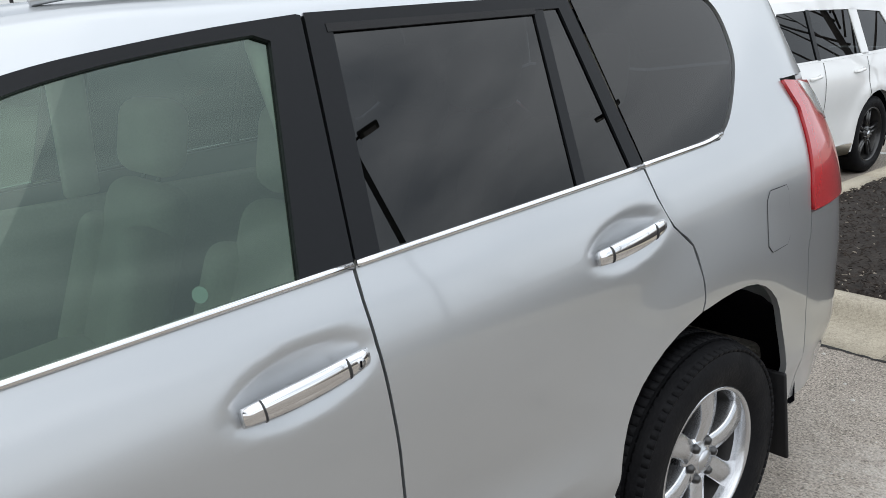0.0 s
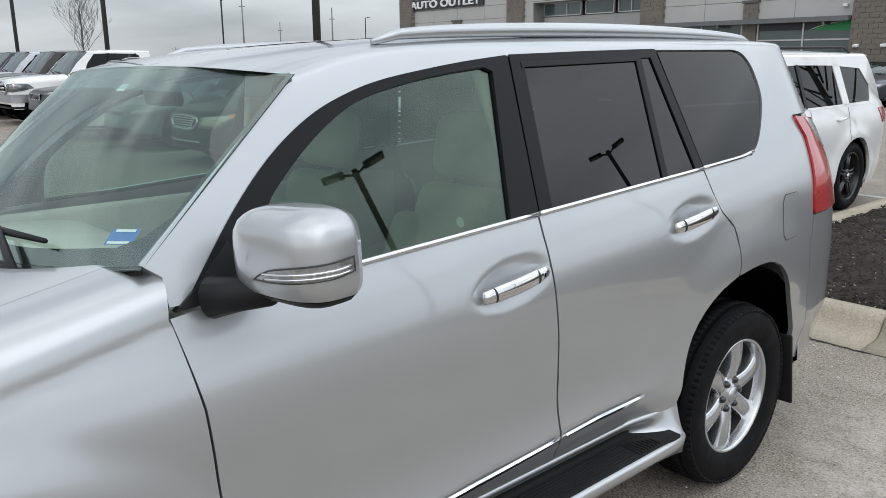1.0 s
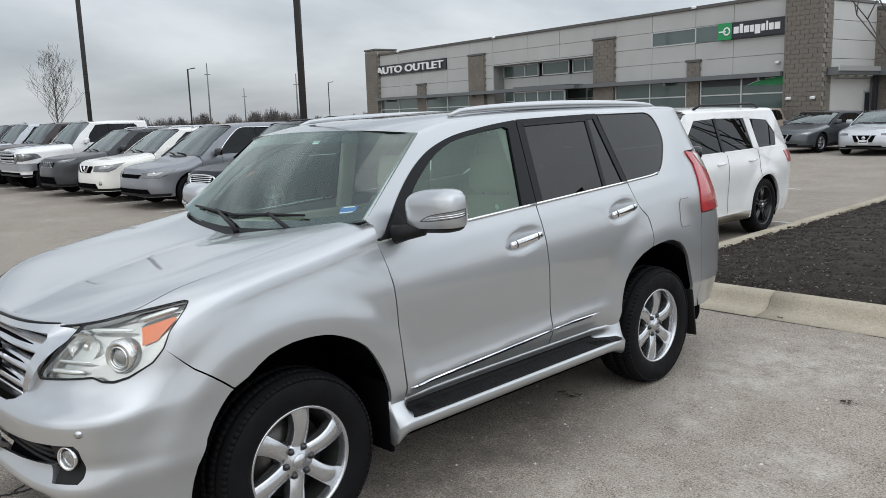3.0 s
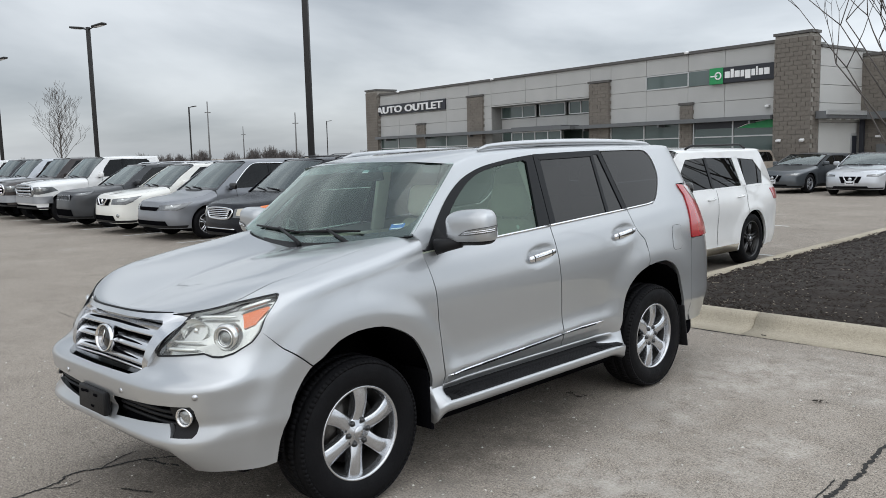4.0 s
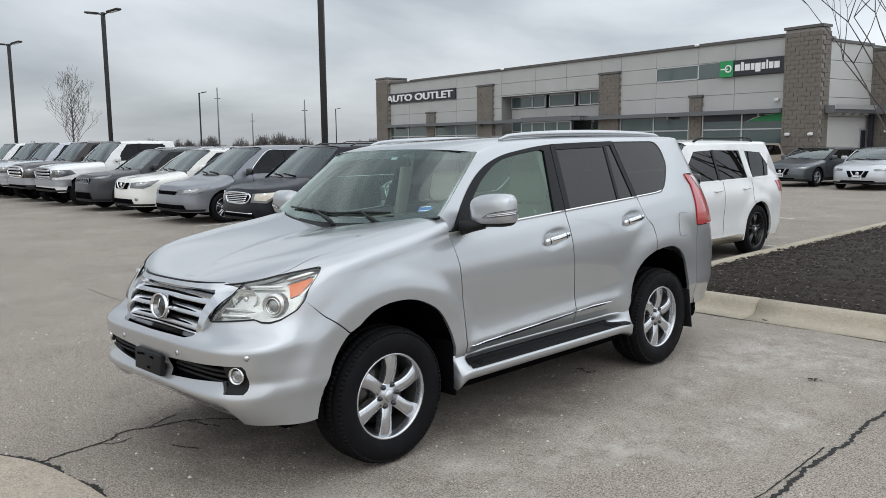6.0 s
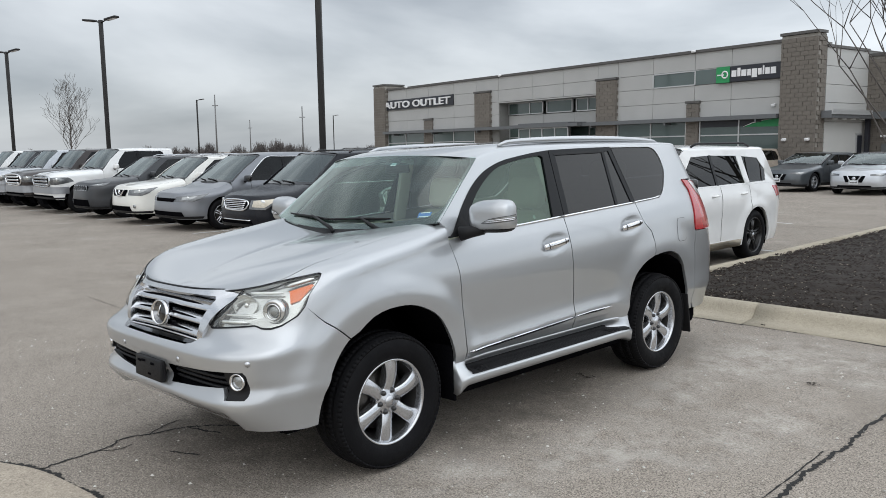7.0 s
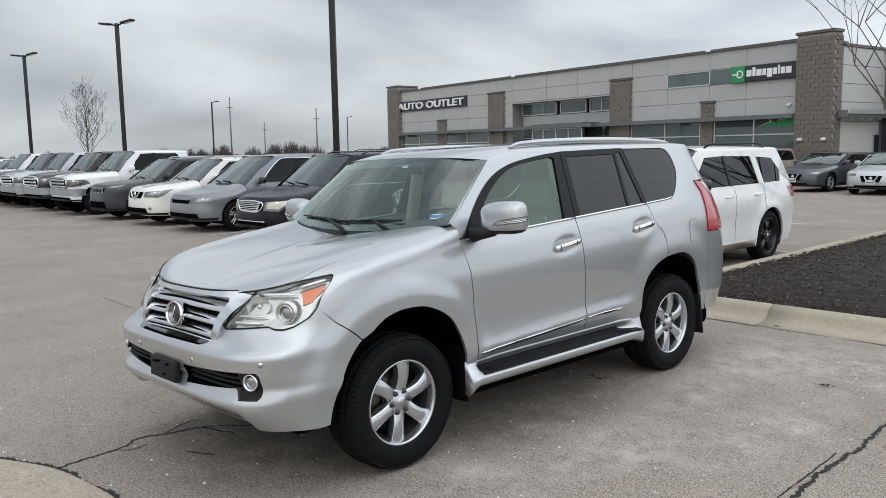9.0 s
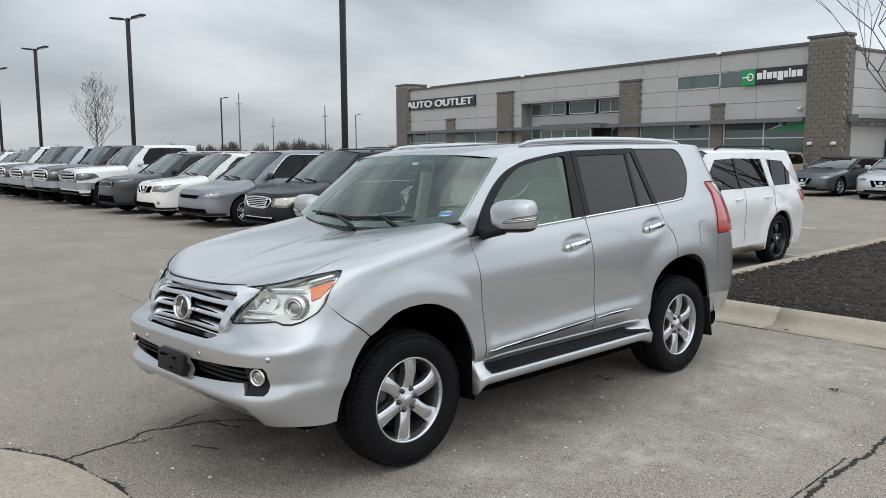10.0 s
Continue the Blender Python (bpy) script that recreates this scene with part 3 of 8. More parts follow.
        for yc in (fa, ra):
            wheel(car, "wheel", (sg * (w - 0.125), yc, wr), wr, 0.23, wr * k.get("rimk", 0.62), M[k.get("rim", "grey_alloy")], k.get("spokes", 5), sg, 5, 0, style=k.get("spoke_style", "split"))
            bm = bmesh.new()
            rows = [[bm.verts.new((sg * x, yc + (arch + 0.01) * math.cos(a), wr + (arch + 0.01) * math.sin(a))) for a in np.linspace(-0.4, math.pi + 0.4, 16)] for x in (w * 0.45, w * 0.96)]
            for q in range(15):
                bm.faces.new((rows[0][q], rows[0][q + 1], rows[1][q + 1], rows[1][q]))
            bm.faces.new(rows[0])
            part("wheel_well", bm, M["liner"], car)
        if k.get("clad"):
            for yc in (fa, ra):
                o_ = [(sh.p_at_y(yc + (arch + 0.055) * math.cos(a), 0.6), wr + (arch + 0.055) * math.sin(a)) for a in np.linspace(math.pi - drop, drop, 18)]
                i_ = [(sh.p_at_y(y, z), z) for y, z in arch_pts(yc)]
                part("arch_trim", patch(o_ + i_[::-1], cs, 0.08, 0.08, 0.012, 0.008, mir), trim, car)
        # lamps, grille side pieces
        l0, l1, z0, z1 = k["lamp"]
        on = lambda x, z: sh.find(hs, z, x=x * w)
        lamp = [on(l0, z0 + 0.01), on(l0, z1 - 0.015), on((l0 + l1) / 2, z1), on(l1, z1 + 0.01), sh.find(hs, z1 + k.get("lamp_up", 0.05), y=sh.nose0 - 0.22 - k.get("lamp_tip", 0.3) * 0.2), on(l1 + 0.08, z0 + (z1 - z0) * 0.45), on(l1, z0)]
        hl = part("head_lamp", patch(lamp, hs, 0.04, 0.03, 0.008, 0.008, mir), M["lamp_mix"], car, "clear head lamp")
        lc = (sum(q[0] for q in lamp) / len(lamp), sum(q[1] for q in lamp) / len(lamp))
        fill = k.get("lamp_fill", 0.42)
        part("lamp_back", patch([(lc[0] + (u - lc[0]) * fill - 0.02 * (1 - fill), lc[1] + (v - lc[1]) * (0.25 + 0.7 * fill)) for u, v in lamp], hs, 0.04, 0.03, 0.0, 0.0115, mir), M[k.get("lamp_in", "fog_glass")], hl)
        q = hs(lc[0] - 0.03, lc[1])
        part("lamp_lens", turned(pose(sg * q[0], q[1] - 0.010, q[2], 0, 0, sg * 25), spin([(0.02, (z1 - z0) * 0.27), (0.002, (z1 - z0) * 0.27), (-0.003, (z1 - z0) * 0.2), (-0.005, 0.001)], 16, "Y")), M["reflector"], hl)
        if k.get("amber"):
            part("amber_lens", patch([(lamp[4][0] + (u - lamp[4][0]) * 0.6, lamp[4][1] + (v - lamp[4][1]) * 0.6) for u, v in (lamp[3], lamp[4], lamp[5], on(l1 - 0.03, z0 + (z1 - z0) * 0.4))], hs, 0.04, 0.03, 0.0, 0.013, mir), M["orange"], hl, "amber turn lens")
        if k.get("fog", True):
            q = hs(px(w * 0.72, 0.48), k.get("fog_z", 0.46))
            part("fog_lamp", turned(pose(sg * q[0], q[1] - 0.004, q[2], 0, 0, sg * 22), spin([(0.02, 0.045), (-0.004, 0.045), (-0.007, 0.001)], 16, "Y")), M["fog_glass"], car)
        # bright window lines
        if k.get("arc_chrome"):
            line = [q for q in smoothed(dlo[:7], 5)]
            part("window_line", tube([(sg * (cs(u, v)[0] + 0.006), cs(u, v)[1], cs(u, v)[2]) for u, v in line], 0.012, 6), M["chrome"], car, "chrome window line")
        if k.get("belt_chrome"):
            part("window_line", tube([(sg * (side(y, bz) + 0.006), y, bz + 0.004) for y in np.linspace(cowl + 0.45, sh.tail0, 14)], 0.012, 6), M["chrome"], car, "chrome window line")
        # bumper corner and its lower lip
        zl = k.get("lip", zb + 0.05)
        part("bumper_lip", patch([(pc, zl - 0.03), (sh.nose0 - 0.45, zl - 0.03), (sh.nose0 - 0.42, zl + 0.02), (pc, zl + 0.025)], hs, 0.08, 0.05, 0.012, 0.016, mir), M[k.get("lip_mat", "black_plastic")], car)
        tl0, tl1 = k.get("tail_z", (bz - 0.28, bz - 0.03))
        part("tail_lamp", patch([(sh.tail0 + 0.50, tl0), (sh.tail0 + 0.85, tl0), (sh.tail0 + 0.85, tl1), (sh.tail0 + 0.42, tl1)], cs, 0.06, 0.05, 0.01, 0.008, mir), M["red"], car, "red tail lamp")
        mm = pose(sg * (w + 0.085), cowl + 0.36, bz + 0.075, 0, 0, sg * 10)
        mu = part("door_mirror", turned(mm, box(-0.105, 0.105, -0.05, 0.05, -0.075, 0.075, 0.04, 3)), M[k.get("mirror_paint", k["paint"])], car)
        part("mirror_foot", tube([(sg * (w - 0.06), cowl + 0.36, bz + 0.005), (sg * (w + 0.05), cowl + 0.36, bz + 0.03)], [0.035, 0.028], 10), trim, mu)
        if k.get("rails"):
            part("roof_rail", tube([(sg * (side(0, gut) - 0.07), y, rz - 0.03 + z) for y, z in ((k["wtop"] + 0.35, 0.0), (k["wtop"] + 0.5, 0.045), (k["rtop"] - 0.35, 0.05), (k["rtop"] - 0.15, 0.0))], 0.016, 8), M[k["rails"]], car)
        part("sill_trim", patch([(fa + arch + 0.05, zb - 0.01), (fa + arch + 0.05, zb + 0.10), (ra - arch - 0.05, zb + 0.10), (ra - arch - 0.05, zb - 0.01)], cs, 0.2, 0.06, 0.012, 0.009, mir), M[k.get("sill_mat", "black_plastic")], car)
        # lower front intake
        i0, i1, iw = k.get("intake", (0.30, 0.42, 0.6))
        part("lower_intake", patch([(pc, i0), (px(iw * w, i0), i0 + 0.02), (px(iw * 0.93 * w, i1), i1), (pc, i1)], hs, 0.08, 0.05, 0.0, 0.006, mir), M["liner"], car)
    # bonnet, roof, glass
    bm = None
    ps = list(np.linspace(cowl, sh.nose0, 10)) + list(np.linspace(sh.nose0, pc, 14)[1:])
    for mir in (False, True):
        bm = grid(lambda p, t: hs(p, sh.hood_v(sh.corner(p, 2.0)[1], t)), ps, np.linspace(0.455, 1, 8), mir, bm)
    part("bonnet", bm, body, car)
    bm = None
    pr = list(np.linspace(k["wtop"] - 0.01, k["rtop"] if pick else sh.tail0, 9)) + ([] if pick else list(np.linspace(sh.tail0, sh.tail0 + 1.4999, 10)[1:]))
    for mir in (False, True):
        bm = grid(cs, pr, list(gut + np.linspace(0, 1, 9)), mir, bm)
    part("roof", bm, body, car)
    ws = part("windscreen", patch([(-1, 0), (1, 0), (1, 1), (-1, 1)], screen, 0.2, 0.2, 0.0), M["car_screen"], car, "windscreen")
    part("windscreen_border", ring_patch([(-1, 0), (0, 0), (1, 0), (1, 1), (0, 1), (-1, 1)], [(-0.94, 0.06), (0, 0.08), (0.94, 0.06), (0.95, 0.95), (0, 0.95), (-0.95, 0.95)], screen, 80, 0.003, 0), M["gloss_black"], ws)
    part("cowl", patch([(-1, 0), (1, 0), (1, 1), (-1, 1)], lambda s, t: tuple(np.array(base(s)) * (1 - t) + np.array((s * w * 0.84, cowl - 0.12 + 0.12 * s * s, hc - 0.012)) * t), 0.2, 0.3, 0.0), trim, car)
    for s in (0.35, -0.25):
        a, b = Vector(screen(s, 0.03)) + Vector((0, -0.02, 0.012)), Vector(screen(s - 0.6, 0.09)) + Vector((0, -0.02, 0.015))
        part("wiper", tube([a, b], [0.012, 0.008], 6), trim, car)
    if pick:
        y = k["rtop"]
        part("rear_glass", patch([(-0.8, bz), (0.8, bz), (0.62, gut), (-0.62, gut)], lambda x, z: (x * w, y + 0.03, z), 0.3, 0.2, 0.01), M["car_glass"], car)
        part("bed_cover", box(-w * 0.9, w * 0.9, y + 0.1, ra + k["ro"] - 0.05, bz - 0.06, bz - 0.02, 0.01), trim, car)
    else:
        bm = None
        for mir in (False, True):
            bm = patch([(sh.tail0 + 0.80, bz + 0.02), (pt, bz + 0.02), (pt, gut - 0.03), (sh.tail0 + 0.62, gut - 0.03)], cs, 0.2, 0.2, 0.0, -0.004, mir, bm)
        part("rear_glass", bm, M["car_glass"], car)
    # grille
    g0, g1, gw0, gw1 = k["grille"]
    face = lambda x, z, d=0.0: (x, hs(px(max(abs(x), 0.001), z), z)[1] - d, z)
    gr = new("grille")
    gr.parent = car
    part("grille_back", patch([(-gw0 * w, g0), (gw0 * w, g0), (gw1 * w, g1), (-gw1 * w, g1)], lambda x, z: face(x, z, 0.008), 0.12, 0.06, 0.0), M["liner"] if k.get("style") != "satin" else M["satin"], gr)
    st = k.get("style", "bars")
    metal = M[k.get("grille_mat", "chrome")]
    if st in ("bars", "big", "satin"):
        n = 5 if st == "bars" else 3
        for i in range(n):
            z = g0 + (g1 - g0) * (i + 0.5) / n
            gw = (gw0 + (gw1 - gw0) * (i + 0.5) / n) * w * 0.96
            part("grille_bar", tube([face(x, z, 0.018) for x in np.linspace(-gw, gw, 9)], 0.012 if st == "bars" else 0.035, 6), metal, gr)
        rim = [(-gw0 * w, g0), (gw0 * w, g0), (gw1 * w, g1), (-gw1 * w, g1), (-gw0 * w, g0)]
        part("grille_frame", tube([face(x, z, 0.016) for x, z in smoothed(rim, 6)], 0.018 if st == "bars" else 0.03, 6), metal, gr)
    elif st == "slots":
        for i in range(7):
            x = (i - 3) * gw0 * w * 0.29
            part("grille_slot", ring_patch([(x - 0.042, g0), (x + 0.042, g0), (x + 0.042, g1), (x - 0.042, g1)], [(x - 0.028, g0 + 0.018), (x + 0.028, g0 + 0.018), (x + 0.028, g1 - 0.018), (x - 0.028, g1 - 0.018)], lambda a, z: face(a, z, 0.012), 40, 0.0, 0.01), metal, gr)
    elif st == "vee":
        pts = [face(s * x, z, 0.022) for s, x, z in ((-1, gw1 * w * 0.62, g1 + 0.005), (-1, gw0 * w * 0.40, g0 + 0.035), (1, 0.0, g0 + 0.012), (1, gw0 * w * 0.40, g0 + 0.035), (1, gw1 * w * 0.62, g1 + 0.005))]
        part("grille_vee", tube(smoothed(pts, 5), 0.022, 8), metal, gr)
        part("badge", turned(pose(0, face(0, (g0 + g1) / 2 + 0.03)[1] - 0.025, (g0 + g1) / 2 + 0.02), spin([(0.01, 0.06), (-0.008, 0.06), (-0.012, 0.001)], 20, "Y")), metal, gr)
    if k.get("chrome_bumper"):
        z0, z1 = k["chrome_bumper"]
        bm = None
        for mir in (False, True):
            bm = patch([(pc, z0), (sh.nose0 - 0.35, z0), (sh.nose0 - 0.35, z1), (pc, z1)], hs, 0.08, 0.05, 0.015, 0.03, mir, bm)
        part("chrome_bumper", bm, M["grey_alloy"], car, "chrome front bumper")
    if k.get("chrome_line"):
        z = k["chrome_line"]
        part("chrome_line", tube([face(x, z, 0.012) for x in np.linspace(-0.55 * w, 0.55 * w, 9)], 0.012, 6), M["chrome"], car)
    if k.get("plate"):
        y = face(0, k["plate"])[1]
        pl = part("number_plate", box(-0.15, 0.15, y - 0.03, y - 0.018, k["plate"] - 0.07, k["plate"] + 0.07, 0.003), M["white_plate"], car, "pale number plate")
        part("plate_bars", box(-0.11, 0.11, y - 0.0335, y - 0.0305, k["plate"] - 0.02, k["plate"] + 0.02, 0), M["dark_lamp"], pl)
    # inside: floor, dash and seats, seen through the glass
    part("cabin_floor", box(-w * 0.82, w * 0.82, cowl, (k["rtop"] if pick else ra), zb + 0.05, bz - 0.35, 0.03), M["carpet"], car)
    part("dashboard", box(-w * 0.8, w * 0.8, cowl + 0.02, cowl + 0.45, bz - 0.36, bz - 0.03, 0.08, 3), M["dark_lamp"], car)
    for x in (-0.38, 0.38):
        for y in ((cowl + 1.25,) if pick else (cowl + 1.25, cowl + 2.2)):
            part("seat", turned(pose(x, y, bz - 0.08, -14), box(-0.22, 0.22, -0.08, 0.08, -0.34, 0.22, 0.07, 3)), M["dark_lamp"], car)
            part("headrest", turned(pose(x, y + 0.07, bz + 0.24, -8), box(-0.12, 0.12, -0.045, 0.045, -0.08, 0.08, 0.035, 3)), M["dark_lamp"], car)
    part("underbody", box(-w * 0.8, w * 0.8, fa - 0.5, ra + 0.6, zb - 0.03, zb + 0.15, 0.03), M["liner"], car)
    if k.get("extra"):
        k["extra"](car, sh, k)
    return car


def box_sizes(**over):
    """Sizes of a mid-size family car, with changes."""
    k = dict(paint="grey_paint", wb=2.75, fo=0.93, ro=1.0, w=0.92, hf=0.84, hc=1.03, belt=1.04, roof=1.70, cowl=-0.95, wtop=-0.18, rtop=1.75, wheel=0.355,
             lamp=(0.52, 0.80, 0.66, 0.76), grille=(0.58, 0.74, 0.34, 0.46), seams=(-0.52, 0.42), handles=(0.22, 1.12))
    k.update(over)
    b, r, rp = k["belt"], k["roof"] - k.get("win_drop", 0.12), k.get("rear_post", 0.04)
    c, wt, rt = k["cowl"], k["wtop"], k["rtop"]
    mid, end = k.get("post", 0.36), k.get("win_end", 1.25)
    if "dlo" not in k:
        a0, a1 = c + 0.42, wt + 0.16
        tail = k.get("win_tail", rt)
        k["dlo"] = [(a0, b + 0.015), ((a0 + a1) / 2 - 0.04, (b + r) / 2 + 0.02), (a1, r), (mid, r + 0.015), (end, r), (tail - 0.12, r - 0.04), (tail + 0.02, b + 0.20), (tail - 0.08, b + 0.035), (end, b + 0.025), (mid, b + 0.02)]
        k["panes"] = [[(a0, b + 0.015), ((a0 + a1) / 2 - 0.04, (b + r) / 2 + 0.02), (a1, r), (mid - 0.03, r + 0.012), (mid - 0.03, b + 0.02)],
                      [(mid + 0.03, b + 0.02), (mid + 0.03, r + 0.014), (end - 0.03, r), (end + 0.02, b + 0.025)],
                      [(end + 0.02 + rp, b + 0.035), (end - 0.02 + rp, r), (tail - 0.12, r - 0.04), (tail + 0.02, b + 0.20), (tail - 0.08, b + 0.035)]]
        k["posts"] = [[(mid - 0.032, b + 0.01), (mid - 0.032, r + 0.02), (mid + 0.032, r + 0.02), (mid + 0.032, b + 0.01)],
                      [(end + 0.018, b + 0.01), (end - 0.032, r + 0.01), (end - 0.018 + rp, r + 0.01), (end + 0.022 + rp, b + 0.01)]]
    return k


# ---- the silver suv ----
AXLE = 1.395
FRONT_ARCH = smoothed([(-1.905, 0.39), (-1.88, 0.52), (-1.80, 0.70), (-1.675, 0.833), (-1.50, 0.913), (-1.33, 0.925), (-1.2, 0.895), (-1.07, 0.82), (-0.985, 0.70), (-0.945, 0.58), (-0.925, 0.46), (-0.918, 0.40)], 3)
REAR_ARCH = smoothed([(0.875, 0.515), (0.90, 0.67), (0.97, 0.81), (1.12, 0.905), (1.33, 0.945), (1.53, 0.935), (1.67, 0.85), (1.75, 0.70), (1.79, 0.54), (1.80, 0.42)], 3)


def belt(y):
    return 1.295 + 0.052 * min(max(y, -1.0), 1.7)


_side = soft_table([(0.28, 0.895), (0.42, 0.898), (0.52, 0.914), (0.58, 0.931), (0.64, 0.931), (0.72, 0.930), (0.85, 0.939), (1.0, 0.946), (1.12, 0.938), (1.22, 0.914), (1.30, 0.885)])
DISHES = ((0.035, 1.133), (0.950, 1.188))


def suv_side(y, z):
    k = min(max((z - 0.8) / 0.4, 0), 1)
    zz = z - (belt(y) - 1.30) * k * k * (3 - 2 * k)
    x = _side(zz) if zz <= 1.30 else 0.885 - 0.36 * (zz - 1.30)
    if y > 0.9:
        x *= 1 - 0.026 * ((y - 0.9) / 0.9) ** 2
    for yc in (-AXLE, AXLE):
        r = math.hypot(y - yc, z - 0.375)
        k = min(max(((0.74 if yc < 0 else 0.82) - r) / (0.13 if yc < 0 else 0.24), 0), 1)
        x += 0.020 * k * k * (3 - 2 * k)
    # swell over the lower strip line of the doors, tucked under below it
    line = 0.575 + 0.055 * min(max((y + 0.8) / 1.2, 0), 1)
    run = min(max((y + 0.90) / 0.16, 0), 1) * min(max((0.86 - y) / 0.28, 0), 1)
    k = min(max((line + 0.15 - z) / 0.15, 0), 1) if z > line else 1 - 1.5 * min((line - z) / 0.06, 1)
    x += 0.016 * run * run * (3 - 2 * run) * (k ** 2.2 if k > 0 else k)
    for yc, zc in DISHES:
        e = ((y - yc) / 0.158) ** 2 + ((z - zc - 0.006 - 0.12 * (y - yc)) / 0.062) ** 2
        if e < 1:
            x -= 0.016 * (1 - e) ** 0.75
    return x


suv_shell = Shell(side=suv_side, nose0=-1.55, nose_n=soft_table([(0.3, 5.6), (0.45, 5.8), (0.55, 5.2), (0.7, 4.8), (0.80, 4.7), (0.86, 4.1), (0.92, 3.5), (1.0, 3.18), (2.2, 3.1)]), tail0=1.72, tail_n=4.0, roll=0.125, hood_x=0.78, gutter=1.775,
                  nose=soft_table([(0.28, 0.62), (0.36, 0.668), (0.42, 0.725), (0.47, 0.772), (0.51, 0.800), (0.545, 0.808), (0.58, 0.788), (0.62, 0.772), (0.665, 0.790), (0.705, 0.803), (0.745, 0.808), (0.780, 0.806), (0.806, 0.784), (0.83, 0.745), (0.86, 0.717), (0.95, 0.700), (1.1, 0.682), (1.3, 0.668), (1.6, 0.645), (2.2, 0.62)]),
                  tail=soft_table([(0.3, 0.76), (0.5, 0.90), (0.85, 0.93), (1.0, 0.88), (1.2, 0.78), (1.45, 0.63), (1.7, 0.47), (1.8, 0.41)]),
                  edge=soft_table([(-0.7, 1.64), (-0.5, 1.700), (-0.36, 1.738), (-0.2, 1.760), (0.05, 1.772), (0.3, 1.776), (1.6, 1.776), (2.4, 1.776)]),
                  fender=soft_table([(-2.35, 1.015), (-2.15, 1.072), (-1.98, 1.155), (-1.6, 1.238), (-1.15, 1.308), (-0.9, 1.352)]),
                  bonnet=soft_table([(-2.35, 1.02), (-2.15, 1.072), (-1.9, 1.145), (-1.5, 1.226), (-1.0, 1.276), (-0.8, 1.286)]),
                  roof=soft_table([(-0.67, 1.742), (-0.62, 1.757), (-0.45, 1.783), (0.0, 1.818), (0.6, 1.836), (1.2, 1.832), (1.8, 1.81), (2.2, 1.78)]))
SH, CB = suv_shell.hood, suv_shell.cabin


def bumper(p, v):
    """The front bumper: the shell, undercut between the corners below its lip."""
    x, y, z = SH(p, v)
    k = min(max((0.528 - v) / 0.10, 0), 1)
    c = min(max((0.735 - abs(x)) / 0.10, 0), 1)
    return (x, y + 0.060 * k * c * c * (3 - 2 * c), z)


def at_hood(y, z):
    return suv_shell.find(SH, z, y=y)


def nose_y(x, z):
    """The front face over (x, z)."""
    return suv_shell.nose0 - suv_shell.nose(z) * (1 - min(abs(x) / 0.955, 0.999) ** suv_shell.nn(z)) ** (1 / suv_shell.nn(z))


seam_t = soft_table([(-3.05, 0.48), (-2.69, 0.470), (-2.51, 0.424), (-2.384, 0.374), (-2.185, 0.302), (-1.93, 0.395), (-1.514, 0.440), (-1.15, 0.485), (-0.9, 0.506)])


def seam_gap(p):
    return 0.0008 + 0.0032 * min(max((-1.75 - p) / 0.3, 0), 1)


def top_v(p, t):
    """v of the bonnet surface at p and t."""
    v = 1.4
    for _ in range(6):
        v = suv_shell.hood_v(suv_shell.corner(p, v)[1], t)
    return v


def windscreen(s, t):
    x = s * (0.852 + (0.738 - 0.852) * t)
    y = (-1.115 + 0.162 * s * s) * (1 - t) + (-0.648 + 0.147 * s ** 4) * t - 0.016 * math.sin(math.pi * t) * (1 - s * s)
    z = (1.284 + 0.060 * s * s) * (1 - t) + (1.753 - 0.034 * s * s) * t + 0.016 * math.sin(math.pi * t) * (1 - s * s)
    return (x, y, z)


